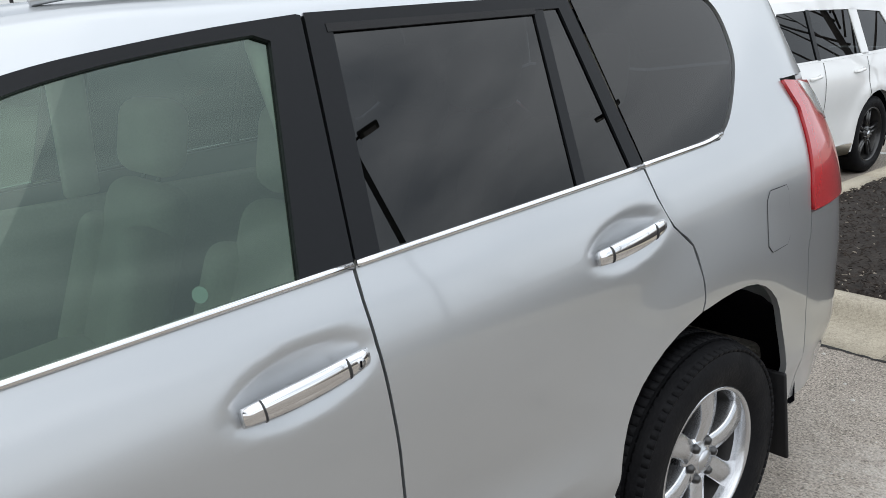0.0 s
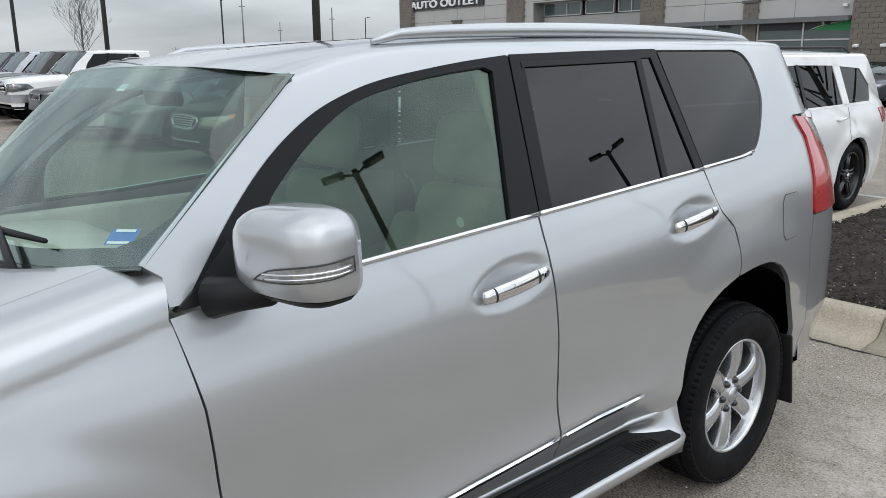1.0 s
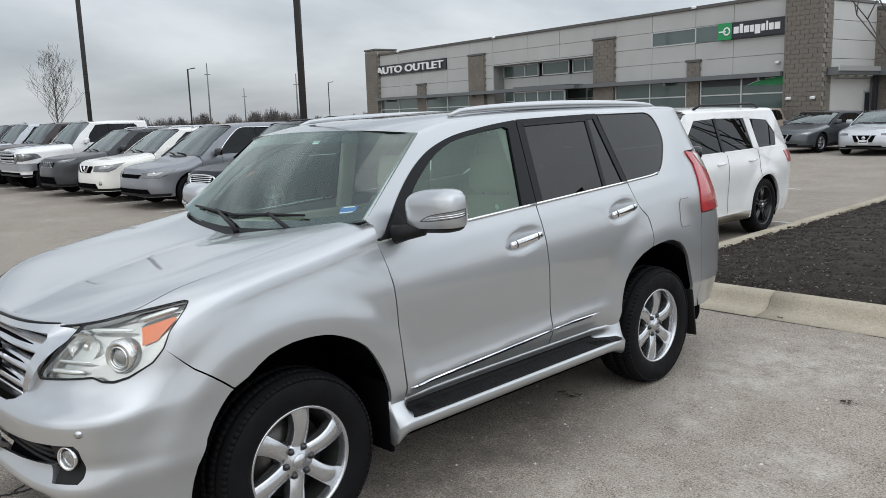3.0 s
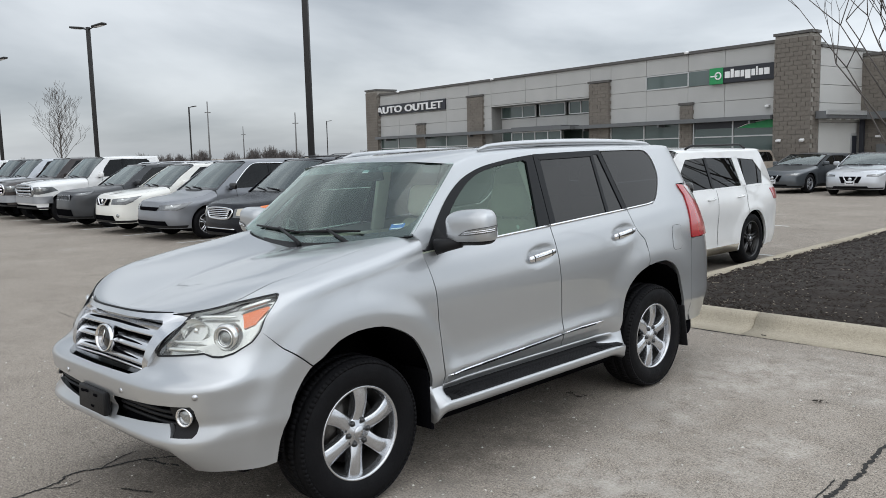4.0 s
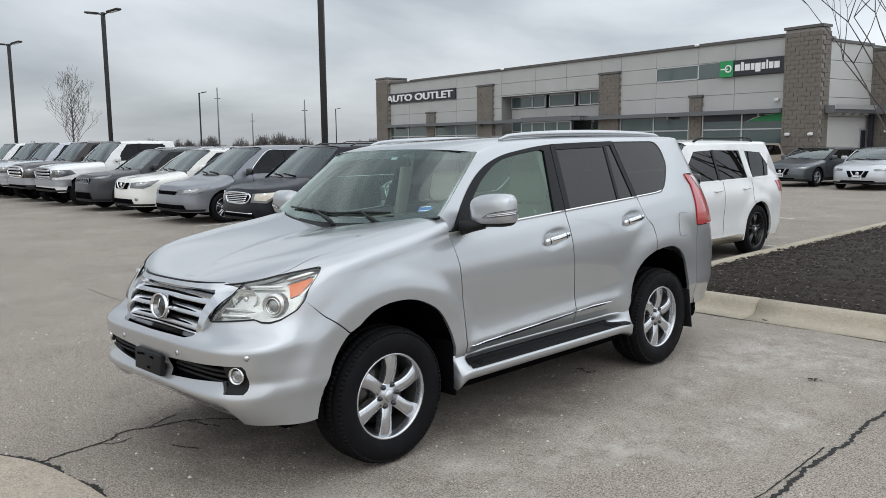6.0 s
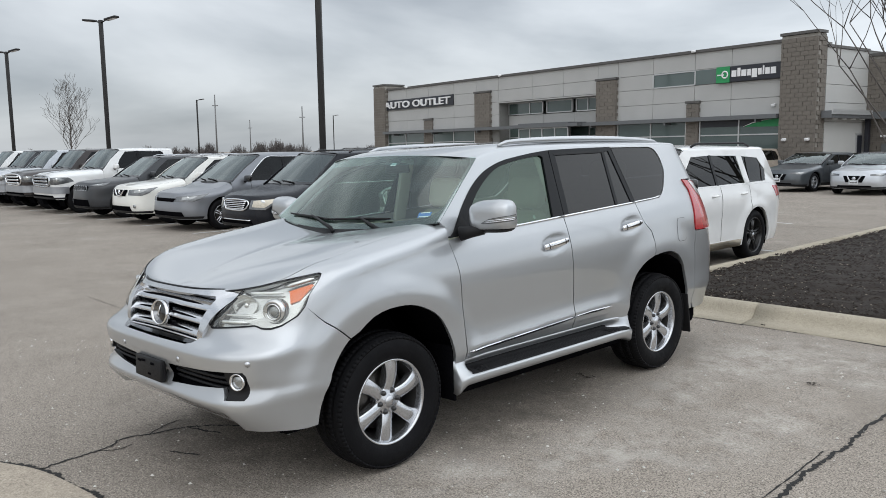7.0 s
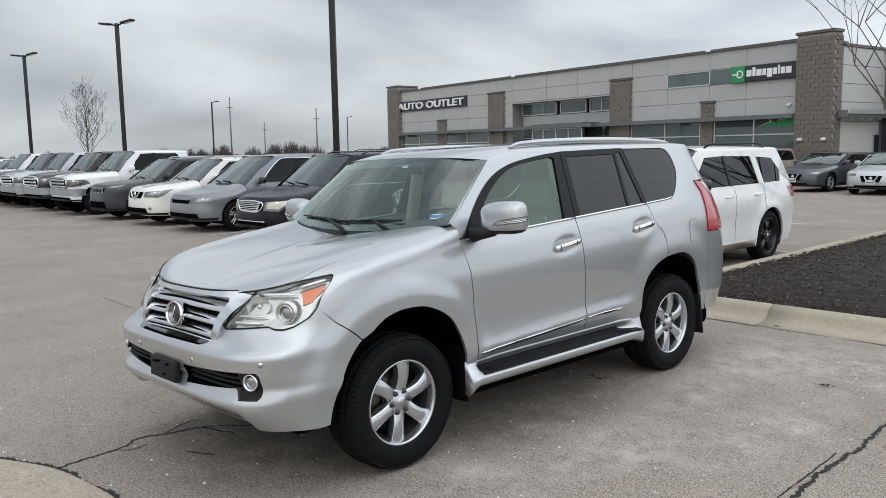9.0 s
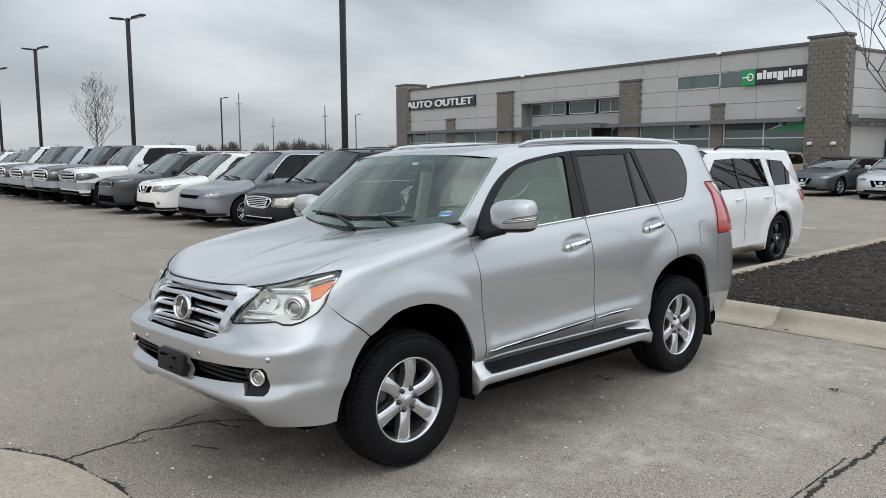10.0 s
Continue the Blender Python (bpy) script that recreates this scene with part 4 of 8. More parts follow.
def suv():
    car = thing("suv", pose(0, 0, 0), "silver metallic mid-size suv with chrome grille, parked on the concrete lot", "car")
    S = M["silver"]
    # head lamp outline on the nose corner, shared by wing, bumper and lamp
    lamp = [(-2.384, 1.335), (-2.285, 1.322), (-2.185, 1.317), (-2.05, 1.308), (-1.940, 1.303), (-1.922, 1.285), (-1.945, 1.22), (-2.056, 1.0), (-2.10, 0.955), (-2.19, 0.912), (-2.245, 0.899), (-2.29, 0.901), (-2.325, 0.915), (-2.42, 0.905), (-2.575, 0.888), (-2.590, 0.895), (-2.55, 0.98), (-2.48, 1.14)]
    seam = [at_hood(-1.845, 0.912), at_hood(-1.705, 0.806)]
    arch_top = [q for q in FRONT_ARCH if q[0] > -1.70]
    arch_nose = [q for q in FRONT_ARCH if q[0] < -1.71]
    front_seam = [(-0.852, 0.40), (-0.852, 0.52), (-0.866, 0.79), (-0.886, 1.05), (-0.921, 1.24)]
    wing = [(at_hood(y, z) if z > 1.0 else (y, z)) for y, z in front_seam] + [at_hood(-0.908, 1.318)]
    wing += [(p, top_v(p, seam_t(p) - seam_gap(p))) for p in np.linspace(-0.915, -2.182, 24)]
    wing += lamp[3:8] + seam + arch_top
    bumper_x = lambda x, z: (suv_shell.p_at_x(x, z), z)
    shape = [bumper_x(0.20, 0.806), bumper_x(0.37, 0.808), bumper_x(0.415, 0.818), bumper_x(0.445, 0.845), lamp[15]] + lamp[14:6:-1] + [(u - 0.004, v - 0.005) for u, v in seam]
    shape += [(suv_shell.p_at_y(y, z), z) for y, z in arch_nose[::-1]]
    shape += [(suv_shell.p_at_y(-1.965, 0.385), 0.386), bumper_x(0.86, 0.392), bumper_x(0.72, 0.398), bumper_x(0.60, 0.408), bumper_x(0.40, 0.412), bumper_x(0.20, 0.412),
              bumper_x(0.20, 0.583), bumper_x(0.45, 0.600), bumper_x(0.68, 0.620), bumper_x(0.70, 0.566), bumper_x(0.80, 0.570), bumper_x(0.814, 0.590), bumper_x(0.812, 0.690), bumper_x(0.80, 0.709), bumper_x(0.69, 0.708), bumper_x(0.45, 0.698), bumper_x(0.20, 0.682)]
    body_side = [(-0.912, 1.262), (-0.912, 1.322), (-0.952, 1.352), (-0.75, 1.516), (-0.625, 1.615), (-0.505, 1.704), (-0.50, 1.858), (-0.36, 1.896), (-0.2, 1.918), (0.05, 1.930), (0.4, 1.934), (1.2, 1.935), (1.72, 1.935), (2.35, 1.935), (2.60, 1.80), (2.55, 1.55), (2.36, 1.50), (1.945, 1.496),
                 (2.013, 1.40), (1.983, 1.287), (1.948, 1.148), (1.948, 1.068), (1.945, 1.0), (1.93, 0.95), (1.90, 0.42)] + REAR_ARCH[::-1][:-10]
    body_side = [q for q in body_side if not (q[0] < 1.2 and q[1] < 0.93 and q[0] > 0)]
    body_side += smoothed([(1.235, 0.936), (1.246, 0.97), (1.240, 1.03), (1.210, 1.125), (1.135, 1.19), (1.092, 1.27), (1.074, 1.350)], 3)
    body_side += smoothed([(1.43, 1.366), (1.51, 1.415), (1.585, 1.50), (1.63, 1.58), (1.628, 1.66), (1.605, 1.717), (1.56, 1.755), (1.50, 1.768)], 4)
    body_side += [(0.97, 1.768)] + smoothed([(0.24, 1.752), (0.05, 1.735), (-0.12, 1.713), (-0.25, 1.684), (-0.36, 1.650), (-0.47, 1.603), (-0.59, 1.524), (-0.716, 1.416), (-0.87, 1.262)], 5)
    door_f = [(-0.916, 1.24)] + [(y, belt(y) - 0.004) for y in np.linspace(-0.86, 0.184, 8)] + [(0.184, 1.24), (0.190, 1.16), (0.212, 0.93), (0.222, 0.75), (0.224, 0.53), (-0.843, 0.522), (-0.846, 0.56), (-0.86, 0.79), (-0.88, 1.05)]
    rear_low = [q for q in REAR_ARCH if q[0] < 1.20 and q[1] < 0.93]
    door_r = [(y, belt(y) - 0.004) for y in np.linspace(0.192, 1.066, 8)] + [(1.086, 1.268), (1.129, 1.187), (1.204, 1.122), (1.235, 1.03), (1.240, 0.97), (1.228, 0.935)] + rear_low[::-1] + [(0.232, 0.53), (0.230, 0.75), (0.219, 0.93), (0.197, 1.16), (0.191, 1.24)]
    # greenhouse outlines
    frame_f = [(-0.880, 1.262), (-0.732, 1.426), (-0.606, 1.539), (-0.482, 1.618), (-0.368, 1.664), (-0.256, 1.694), (-0.12, 1.716), (0.05, 1.738), (0.228, 1.755), (0.188, 1.304), (-0.35, 1.275)]
    frame_f = smoothed(frame_f[:9], 5) + frame_f[9:]
    glass_f = [(-0.665, 1.272), (-0.645, 1.398), (-0.570, 1.482), (-0.445, 1.574), (-0.32, 1.636), (-0.175, 1.672), (-0.01, 1.696), (0.13, 1.710), (0.147, 1.70), (0.075, 1.305), (-0.37, 1.280)]
    glass_f = smoothed([glass_f[0]] + [(y - 0.010, z + 0.011) for y, z in glass_f[1:8]], 5) + [(0.152, 1.709)] + glass_f[9:]
    frame_r = [(0.236, 1.756), (0.60, 1.765), (0.964, 1.771), (1.066, 1.352), (0.60, 1.330), (0.194, 1.305)]
    glass_r = [(0.288, 1.722), (0.305, 1.730), (0.835, 1.738), (0.845, 1.730), (0.818, 1.345), (0.250, 1.314)]
    glass_s = [(0.872, 1.738), (0.928, 1.741), (1.018, 1.352), (0.845, 1.346)]
    glass_q = [(0.990, 1.762)] + smoothed([(1.49, 1.762), (1.552, 1.749), (1.597, 1.713), (1.620, 1.66), (1.622, 1.585), (1.578, 1.505), (1.503, 1.421), (1.428, 1.374)], 4) + [(1.084, 1.360)]

    for mir in (False, True):
        sg = -1 if mir else 1
        part("front_wing", patch(wing, SH, 0.022, 0.022, mirror=mir), S, car)
        side = part("body_side", patch(body_side, CB, 0.022, 0.022, mirror=mir), S, car)
        lid = [(1.605, 1.03), (1.615, 1.165), (1.635, 1.19), (1.745, 1.19), (1.76, 1.17), (1.765, 1.03), (1.74, 1.008), (1.63, 1.008)]
        if not mir:
            lid_lo = [(1.69 + (y - 1.69) * 1.03, 1.1 + (z - 1.1) * 1.025) for y, z in lid]
            part("fuel_door_gap", ring_patch(lid_lo, lid, CB, 60, 0.0012, 0), M["satin_black"], side)
            part("fuel_door", patch(lid, CB, 0.03, 0.03, 0.004, 0.002), S, side)
        for nm, poly, frame_poly, panes, tint in (("front_door", door_f, frame_f, (glass_f,), "clear_glass"), ("rear_door", door_r, frame_r, (glass_r, glass_s), "tint_glass")):
            d = part(nm, patch(poly, CB, 0.018, 0.016, mirror=mir), S, car)
            if nm == "front_door":
                part("window_frame", ring_patch(frame_poly, glass_f, CB, 200, 0.004, 0.02, mir), M["satin_black"], d, "matte black window frame")
            else:
                full = [(0.288, 1.722), (0.305, 1.730), (0.928, 1.741), (1.018, 1.352), (0.250, 1.314)]
                part("window_frame", ring_patch(frame_poly, full, CB, 160, 0.004, 0.02, mir), M["satin_black"], d, "matte black window frame")
                part("division_bar", patch([(0.842, 1.738), (0.874, 1.740), (0.847, 1.346), (0.816, 1.344)], CB, 0.05, 0.05, 0.015, 0.003, mir), M["satin_black"], d)
                part("window_seal", patch([(0.275, 1.734), (0.845, 1.744), (0.845, 1.730), (0.275, 1.718)], CB, 0.06, 0.03, 0.006, 0.006, mir), M["black_plastic"], d)
            for g in panes:
                part("window_pane", patch(g, CB, 0.06, 0.06, 0, -0.007 if nm == "front_door" else -0.002, mir), M[tint], d).visible_shadow = False
            if nm == "front_door" and not mir:
                part("round_sticker", patch([(-0.098 + 0.0135 * math.cos(a), 1.322 + 0.0135 * math.sin(a)) for a in np.linspace(0, 6.0, 14)], CB, 0.05, 0.05, 0.0, -0.009), M["teal"], d, "small pale round sticker")
            # chrome grab handle over its dish
            yc, zc = DISHES[0 if nm == "front_door" else 1]
            x0 = suv_side(yc + 0.22, zc)
            tilt = 0.030
            grip = lambda k: Vector((x0 - 0.006 + 0.026 * math.sin(math.pi * (0.1 + 0.8 * k)) ** 0.6, yc - 0.126 + 0.252 * k, zc + 0.002 - tilt * 0.5 + tilt * k))
            bm = bmesh.new()
            rows = []
            for k in list(np.linspace(0, 1, 18)):
                c = grip(k)
                hz = 0.0235 * (1 - 0.25 * abs(2 * k - 1) ** 3)
                rows.append([bm.verts.new(c + Vector((0.011 * math.cos(a), 0, hz * math.sin(a)))) for a in np.linspace(0, 2 * math.pi, 14, endpoint=False)])
            for r0, r1 in zip(rows, rows[1:]):
                for q in range(14):
                    bm.faces.new((r0[q], r0[(q + 1) % 14], r1[(q + 1) % 14], r1[q]))
            bm.faces.new(rows[0][::-1]), bm.faces.new(rows[-1])
            bmesh.ops.recalc_face_normals(bm, faces=bm.faces[:])
            ends = [tube([grip(k) + Vector((0.004, 0, 0)), grip(k) + Vector((0.004, 0.003, 0.0005))], 0.0212, 14) for k in (0.13, 0.80)]
            for e in ends:
                bmesh.ops.scale(e, vec=(0.62, 1, 1), space=Matrix.Translation((-x0 - 0.012, 0, 0)), verts=e.verts[:])
            if mir:
                for e in [bm] + ends:
                    turned(Matrix.Diagonal((-1, 1, 1, 1)), e)
                    bmesh.ops.reverse_faces(e, faces=e.faces[:])
            hd = part("door_handle", bm, M["chrome"], d, "chrome grab handle")
            for e in ends:
                part("handle_gap", e, M["dark_lamp"], hd)
            if nm == "front_door" and not mir:
                c = grip(0.90)
                part("key_lock", turned(pose(c.x + 0.009, c.y, c.z), spin([(-0.004, 0.012), (0.002, 0.011), (0.003, 0.001)], 16)), M["satin"], hd)
                part("key_slot", turned(pose(c.x + 0.0125, c.y, c.z), box(-0.001, 0.001, -0.0015, 0.0015, -0.006, 0.006)), M["liner"], hd)
            # lower cladding with a chrome strip
            a, b = (-0.83, 0.222) if nm == "front_door" else (0.232, 0.66)
            zt = lambda y: 0.572 + 0.055 * min(max((y + 0.8) / 1.2, 0), 1)
            strip = [(y, zt(y)) for y in np.linspace(a, b, 8)] + [(y, 0.532 if y < 0.6 else 0.60) for y in np.linspace(b, a, 8)]
            part("cladding", patch(strip, CB, 0.05, 0.02, 0.006, 0.006, mir), M["silver"], d)
            line = [(y, zt(y) + 0.004) for y in np.linspace(a + 0.012, b - 0.012, 14)] + [(y, zt(y) - 0.011 * min(1, 0.25 + 4 * (b - y), 0.15 + 4 * (y - a))) for y in np.linspace(b - 0.012, a + 0.012, 14)]
            part("chrome_strip", patch(line, CB, 0.05, 0.02, 0.008, 0.0115, mir), M["chrome"], d, "thin chrome strip")
            a, b = (-0.80, 0.184) if nm == "front_door" else (0.194, 1.064)
            bm = tube([Vector(CB(y, belt(y) + 0.001)) + Vector((0.004, 0, 0)) for y in np.linspace(a, b, 16)], 0.0085, 6)
            if mir:
                turned(Matrix.Diagonal((-1, 1, 1, 1)), bm)
            part("belt_strip", bm, M["chrome"], d, "chrome window strip")
        part("quarter_window", patch(glass_q, CB, 0.06, 0.06, 0.004, -0.006, mir), M["tint_glass"], side, "dark tinted quarter glass").visible_shadow = False
        bm = tube([Vector(CB(y, 1.352 + 0.055 * (y - 1.05) + (0.10 * (y - 1.36) if y > 1.36 else 0))) + Vector((0.004, 0, 0)) for y in np.linspace(1.066, 1.44, 12)], 0.008, 6)
        if mir:
            turned(Matrix.Diagonal((-1, 1, 1, 1)), bm)
        part("belt_strip", bm, M["chrome"], side, "chrome window strip")
        # bumper halves share the centre block below
        part("bumper_corner", patch(shape, bumper, 0.022, 0.0125, 0.03, mirror=mir), S, car)
        # roof rail
        zr = lambda y: 1.797 + 0.042 * math.sin(math.pi * min(max((y + 0.22) / 2.02, 0), 1)) ** 0.35
        pts = [(0.668 - 0.02 * (k / 24), -0.22 + 2.02 * k / 24, zr(-0.22 + 2.02 * k / 24) - 0.004) for k in range(25)]
        bm = tube([(sg * x, y, z) for x, y, z in pts], [0.008 + 0.016 * math.sin(math.pi * min(max(k / 24, 0.0), 1)) ** 0.4 for k in range(25)], 10)
        part("roof_rail", bm, M["silver"], car, "silver roof rail")
        # wheel wells
        for yc, r, xo in ((-AXLE, 0.545, 0.94), (AXLE - 0.02, 0.545, 0.905)):
            bm = bmesh.new()
            rows = []
            for x in (0.42, 0.70, 0.89, xo):
                rows.append([bm.verts.new((sg * (x if 25 < a < 155 else min(x, 0.895)), yc + r * math.cos(math.radians(a)) * (1 if x > 0.5 else 0.98), max(0.385 + r * math.sin(math.radians(a)), 0.40))) for a in range(-20, 201, 10)])
            for r0, r1 in zip(rows, rows[1:]):
                for q in range(len(r0) - 1):
                    bm.faces.new((r0[q], r0[q + 1], r1[q + 1], r1[q]))
            bm.faces.new(rows[0])
            part("wheel_well", bm, M["liner"], car)
        for yc in (-AXLE, AXLE):
            wheel(car, "wheel", (sg * 0.800, yc, 0.382), 0.385, 0.255, 0.236, M["alloy"], 6, sg)
        # mud flaps
        part("mud_flap", turned(pose(sg * 0.845, 1.80, 0.40, 8), box(-0.105, 0.085, -0.008, 0.008, -0.17, 0.16, 0.006)), M["black_plastic"], car, "black rubber mud flap")
        part("mud_flap", turned(pose(sg * 0.83, -0.935, 0.42, 3), box(-0.12, 0.092, -0.010, 0.010, -0.135, 0.2, 0.006)), M["liner"], car, "black rubber mud flap")
        # running board: sill lip, concave wall, step with a rolled rim, both ends swept up to the body
        ease = lambda v: (lambda k: k * k * (3 - 2 * k))(min(max(v, 0.0), 1.0))
        bm = bmesh.new()
        rows = []
        for y in [-0.940, -0.937, -0.928, -0.91, -0.89] + list(np.linspace(-0.87, -0.74, 10)) + list(np.linspace(-0.68, 0.54, 18)) + list(np.linspace(0.56, 0.86, 20)) + [0.876, 0.884, 0.888]:
            xs = min(max(CB(y, 0.535)[0] + 0.005, 0.906), 0.930)
            end = max(ease((y - 0.625) / 0.215), ease((-0.795 - y) / 0.085))
            back = max(0.0, (y - 0.66) / 0.228)
            fore = max(0.0, (-0.885 - y) / 0.055)
            tip = max(0.0, (y - 0.872) / 0.016, (-0.926 - y) / 0.014) ** 2
            reach = 1 - 0.50 * back ** 2.4 - 0.30 * fore ** 2 - 0.05 * tip
            drop = 0.026 * back ** 2 + 0.026 * fore ** 2
            wall = [(xs - 0.017, 0.499), (0.885, 0.476), (0.884, 0.459), (0.893, 0.452), (0.95, 0.449), (1.006, 0.446)]
            rim = [(1.014, 0.442), (1.0195, 0.434), (1.013, 0.410), (0.998, 0.388), (0.955, 0.370)]
            rim = [(xs + (x - xs) * reach, z - drop * (1.8 if z < 0.40 else 1)) for x, z in rim]
            top = (xs + 0.001, 0.516)
            slope = []
            for i, (x, z) in enumerate(wall):
                f = (0.10, 0.24, 0.40, 0.58, 0.76, 0.92)[i]
                sx, sz = top[0] + (rim[0][0] - top[0]) * f, top[1] + (rim[0][1] - top[1]) * f - (0.020 if y > 0 else 0.004) * math.sin(math.pi * f)
                x = xs + (x - xs) * (reach if x > xs else 1)
                slope.append((x + (sx - x) * end, z + (sz - z) * end))
            rows.append([bm.verts.new((sg * x, y, z)) for x, z in [(0.80, 0.36), (0.80, 0.527), (xs - 0.014, 0.5285), (xs - 0.002, 0.525), top] + slope + rim])
        for r0, r1 in zip(rows, rows[1:]):
            for q in range(len(r0)):
                j = (q + 1) % len(r0)
                bm.faces.new((r0[q], r0[j], r1[j], r1[q]))
        bm.faces.new(rows[0]), bm.faces.new(rows[-1][::-1])
        bmesh.ops.recalc_face_normals(bm, faces=bm.faces[:])
        board = part("running_board", bm, S, car, "silver running board with black ribbed tread")
        # black tread pad with an upturned inner edge and ribs; the upturn stands in for the wall's dark reflection
        bm = bmesh.new()
        rows = []
        for y in np.linspace(-0.862, 0.80, 42):
            rows.append([bm.verts.new(v) for v in ((0.8925, y, 0.493), (0.8900, y, 0.495), (0.8885, y, 0.468), (0.895, y, 0.4605), (0.908, y, 0.4585), (1.000, y, 0.4525), (1.0045, y, 0.450), (1.0045, y, 0.440), (0.880, y, 0.440), (0.880, y, 0.490))])
        for r0, r1 in zip(rows, rows[1:]):
            for q in range(10):
                j = (q + 1) % 10
                bm.faces.new((r0[q], r0[j], r1[j], r1[q]))
        bm.faces.new(rows[0]), bm.faces.new(rows[-1][::-1])
        bmesh.ops.recalc_face_normals(bm, faces=bm.faces[:])
        for i in range(7):
            box(0.911 + i * 0.0128, 0.9175 + i * 0.0128, -0.70, 0.56, 0.4525 - 0.0008 * i, 0.4615 - 0.00078 * i, 0.0018, 1, bm)
        for i in range(8):
            box(0.912 + 0.006 * i, 0.996, 0.572 + i * 0.016, 0.580 + i * 0.016, 0.450, 0.4590, 0.0018, 1, bm)
        for i in range(4):
            box(0.912, 0.996, -0.785 + i * 0.018, -0.776 + i * 0.018, 0.450, 0.4595, 0.0018, 1, bm)
        if mir:
            turned(Matrix.Diagonal((-1, 1, 1, 1)), bm)
            bmesh.ops.reverse_faces(bm, faces=bm.faces[:])
        part("tread", bm, M["step"], board, "worn black ribbed tread")
        mirror_unit(car, sg)
        head_lamp(car, lamp, mir)
        # tail lamp
        tl = [(1.95, 1.490), (2.25, 1.47), (2.42, 1.36), (2.50, 1.28), (2.52, 1.07), (1.955, 1.075), (1.955, 1.148), (1.99, 1.287), (2.02, 1.40)]
        lampb = part("tail_lamp", patch(tl, CB, 0.03, 0.03, 0.02, 0.010, mir), M["red"], car, "red wraparound tail lamp")
        part("reverse_lens", patch([(2.09, 1.478), (2.20, 1.462), (2.30, 1.40), (2.28, 1.335), (2.19, 1.37)], CB, 0.03, 0.03, 0.004, 0.014, mir), M["lamp_white"], lampb, "clear reversing lens")
        part("rear_bumper", patch([(1.905, 0.42), (1.935, 0.945), (1.952, 1.0), (1.955, 1.066), (2.6, 1.06), (3.22, 1.04), (3.22, 0.40), (2.3, 0.40)], CB, 0.05, 0.04, 0.03, mirror=mir), S, car)
        part("tailgate", patch([(2.56, 1.54), (2.36, 1.49), (2.51, 1.27), (2.53, 1.06), (2.6, 1.03), (3.22, 1.03), (3.22, 1.50)], CB, 0.05, 0.05, 0.02, mirror=mir), S, car)
        part("rear_window", patch([(2.56, 1.55), (2.61, 1.79), (3.22, 1.79), (3.22, 1.51)], CB, 0.06, 0.06, 0.01, -0.004, mir), M["tint_glass"], car).visible_shadow = False
    bm = None
    def bonnet_at(k, t):
        e = 1 - (t - 0.5) * 2
        back = -1.165 + 0.208 * e * e
        p = back + (-1.55 - back) * k * 1.6 if k < 0.625 else -1.55 - (k - 0.625) / 0.375 * 1.4999
        t0 = seam_t(p) + seam_gap(p)
        return SH(p, top_v(p, t0 + (t - 0.5) * 2 * (1 - t0)))
    for mir in (False, True):
        own = grid(bonnet_at, list(np.linspace(0, 0.625, 22)) + list(np.linspace(0.625, 1, 30)[1:]), [0.5, 0.506, 0.515] + list(np.linspace(0.53, 1, 17)), mir)
        bm = join(bm, own)
    bmesh.ops.remove_doubles(bm, verts=bm.verts[:], dist=0.0005)
    rim = [e for e in bm.edges if e.is_boundary]
    ret = bmesh.ops.extrude_edge_only(bm, edges=rim)
    for e in rim:
        e.smooth = False
    for g in ret["geom"]:
        if isinstance(g, bmesh.types.BMVert):
            g.co.z -= 0.03
            g.co.x *= 0.985
    hood = part("bonnet", bm, S, car)
    for sg in (1, -1):
        pts = [Vector(SH(p, top_v(p, seam_t(p) - 0.004))) + Vector((0, -0.001, -0.004)) for p in np.linspace(-2.386, -3.0497, 22)]
        part("bonnet_seal", tube([(sg * v.x, v.y, v.z) for v in pts], 0.0045, 6), M["satin_black"], hood)
    bm = None
    def roof_at(k, t):
        e = 1 - t
        front = -0.652 + 0.150 * min(e * 1.15, 1) ** 2
        p = front + (1.72 - front) * k * 1.25 if k < 0.8 else 1.72 + (k - 0.8) * 7.49
        return CB(p, suv_shell.edge(suv_shell.corner(p, suv_shell.gutter)[1]) + t)
    for mir in (False, True):
        bm = grid(roof_at, list(np.linspace(0, 0.8, 30)) + list(np.linspace(0.8, 1, 10)[1:]), np.linspace(0.158, 1, 14), mir, bm)
    bmesh.ops.remove_doubles(bm, verts=bm.verts[:], dist=0.0005)
    rf = part("roof", bm, S, car)
    part("sunroof", turned(pose(0, 0, 0), patch([(-0.40, -0.15), (0.40, -0.15), (0.42, 0.35), (-0.42, 0.35)], lambda x, y: (x, y, suv_shell.roof(y) + 0.003 - 0.02 * x * x), 0.1, 0.1, 0.01)), M["gloss_black"], rf, "dark glass sunroof")
    # windscreen with a dark border, cowl panel
    ring_o = [(-1, 0), (-0.5, 0), (0, 0), (0.5, 0), (1, 0), (1, 0.5), (1, 1), (0.5, 1), (0, 1), (-0.5, 1), (-1, 1), (-1, 0.5)]
    ring_i = [(-0.968, 0.24), (-0.925, 0.15), (-0.86, 0.105), (-0.5, 0.085), (0, 0.080), (0.5, 0.085), (0.86, 0.105), (0.925, 0.15), (0.968, 0.24), (0.974, 0.5), (0.982, 0.985), (0.5, 0.985), (0, 0.985), (-0.5, 0.985), (-0.982, 0.985), (-0.974, 0.5)]
    ws = part("windscreen", patch(ring_o, windscreen, 0.1, 0.08, 0.0), M["wind_glass"], car, "clear laminated windscreen")
    ws.visible_shadow = False
    part("windscreen_border", ring_patch(ring_o, ring_i, windscreen, 120, -0.004, 0), M["gloss_black"], ws)
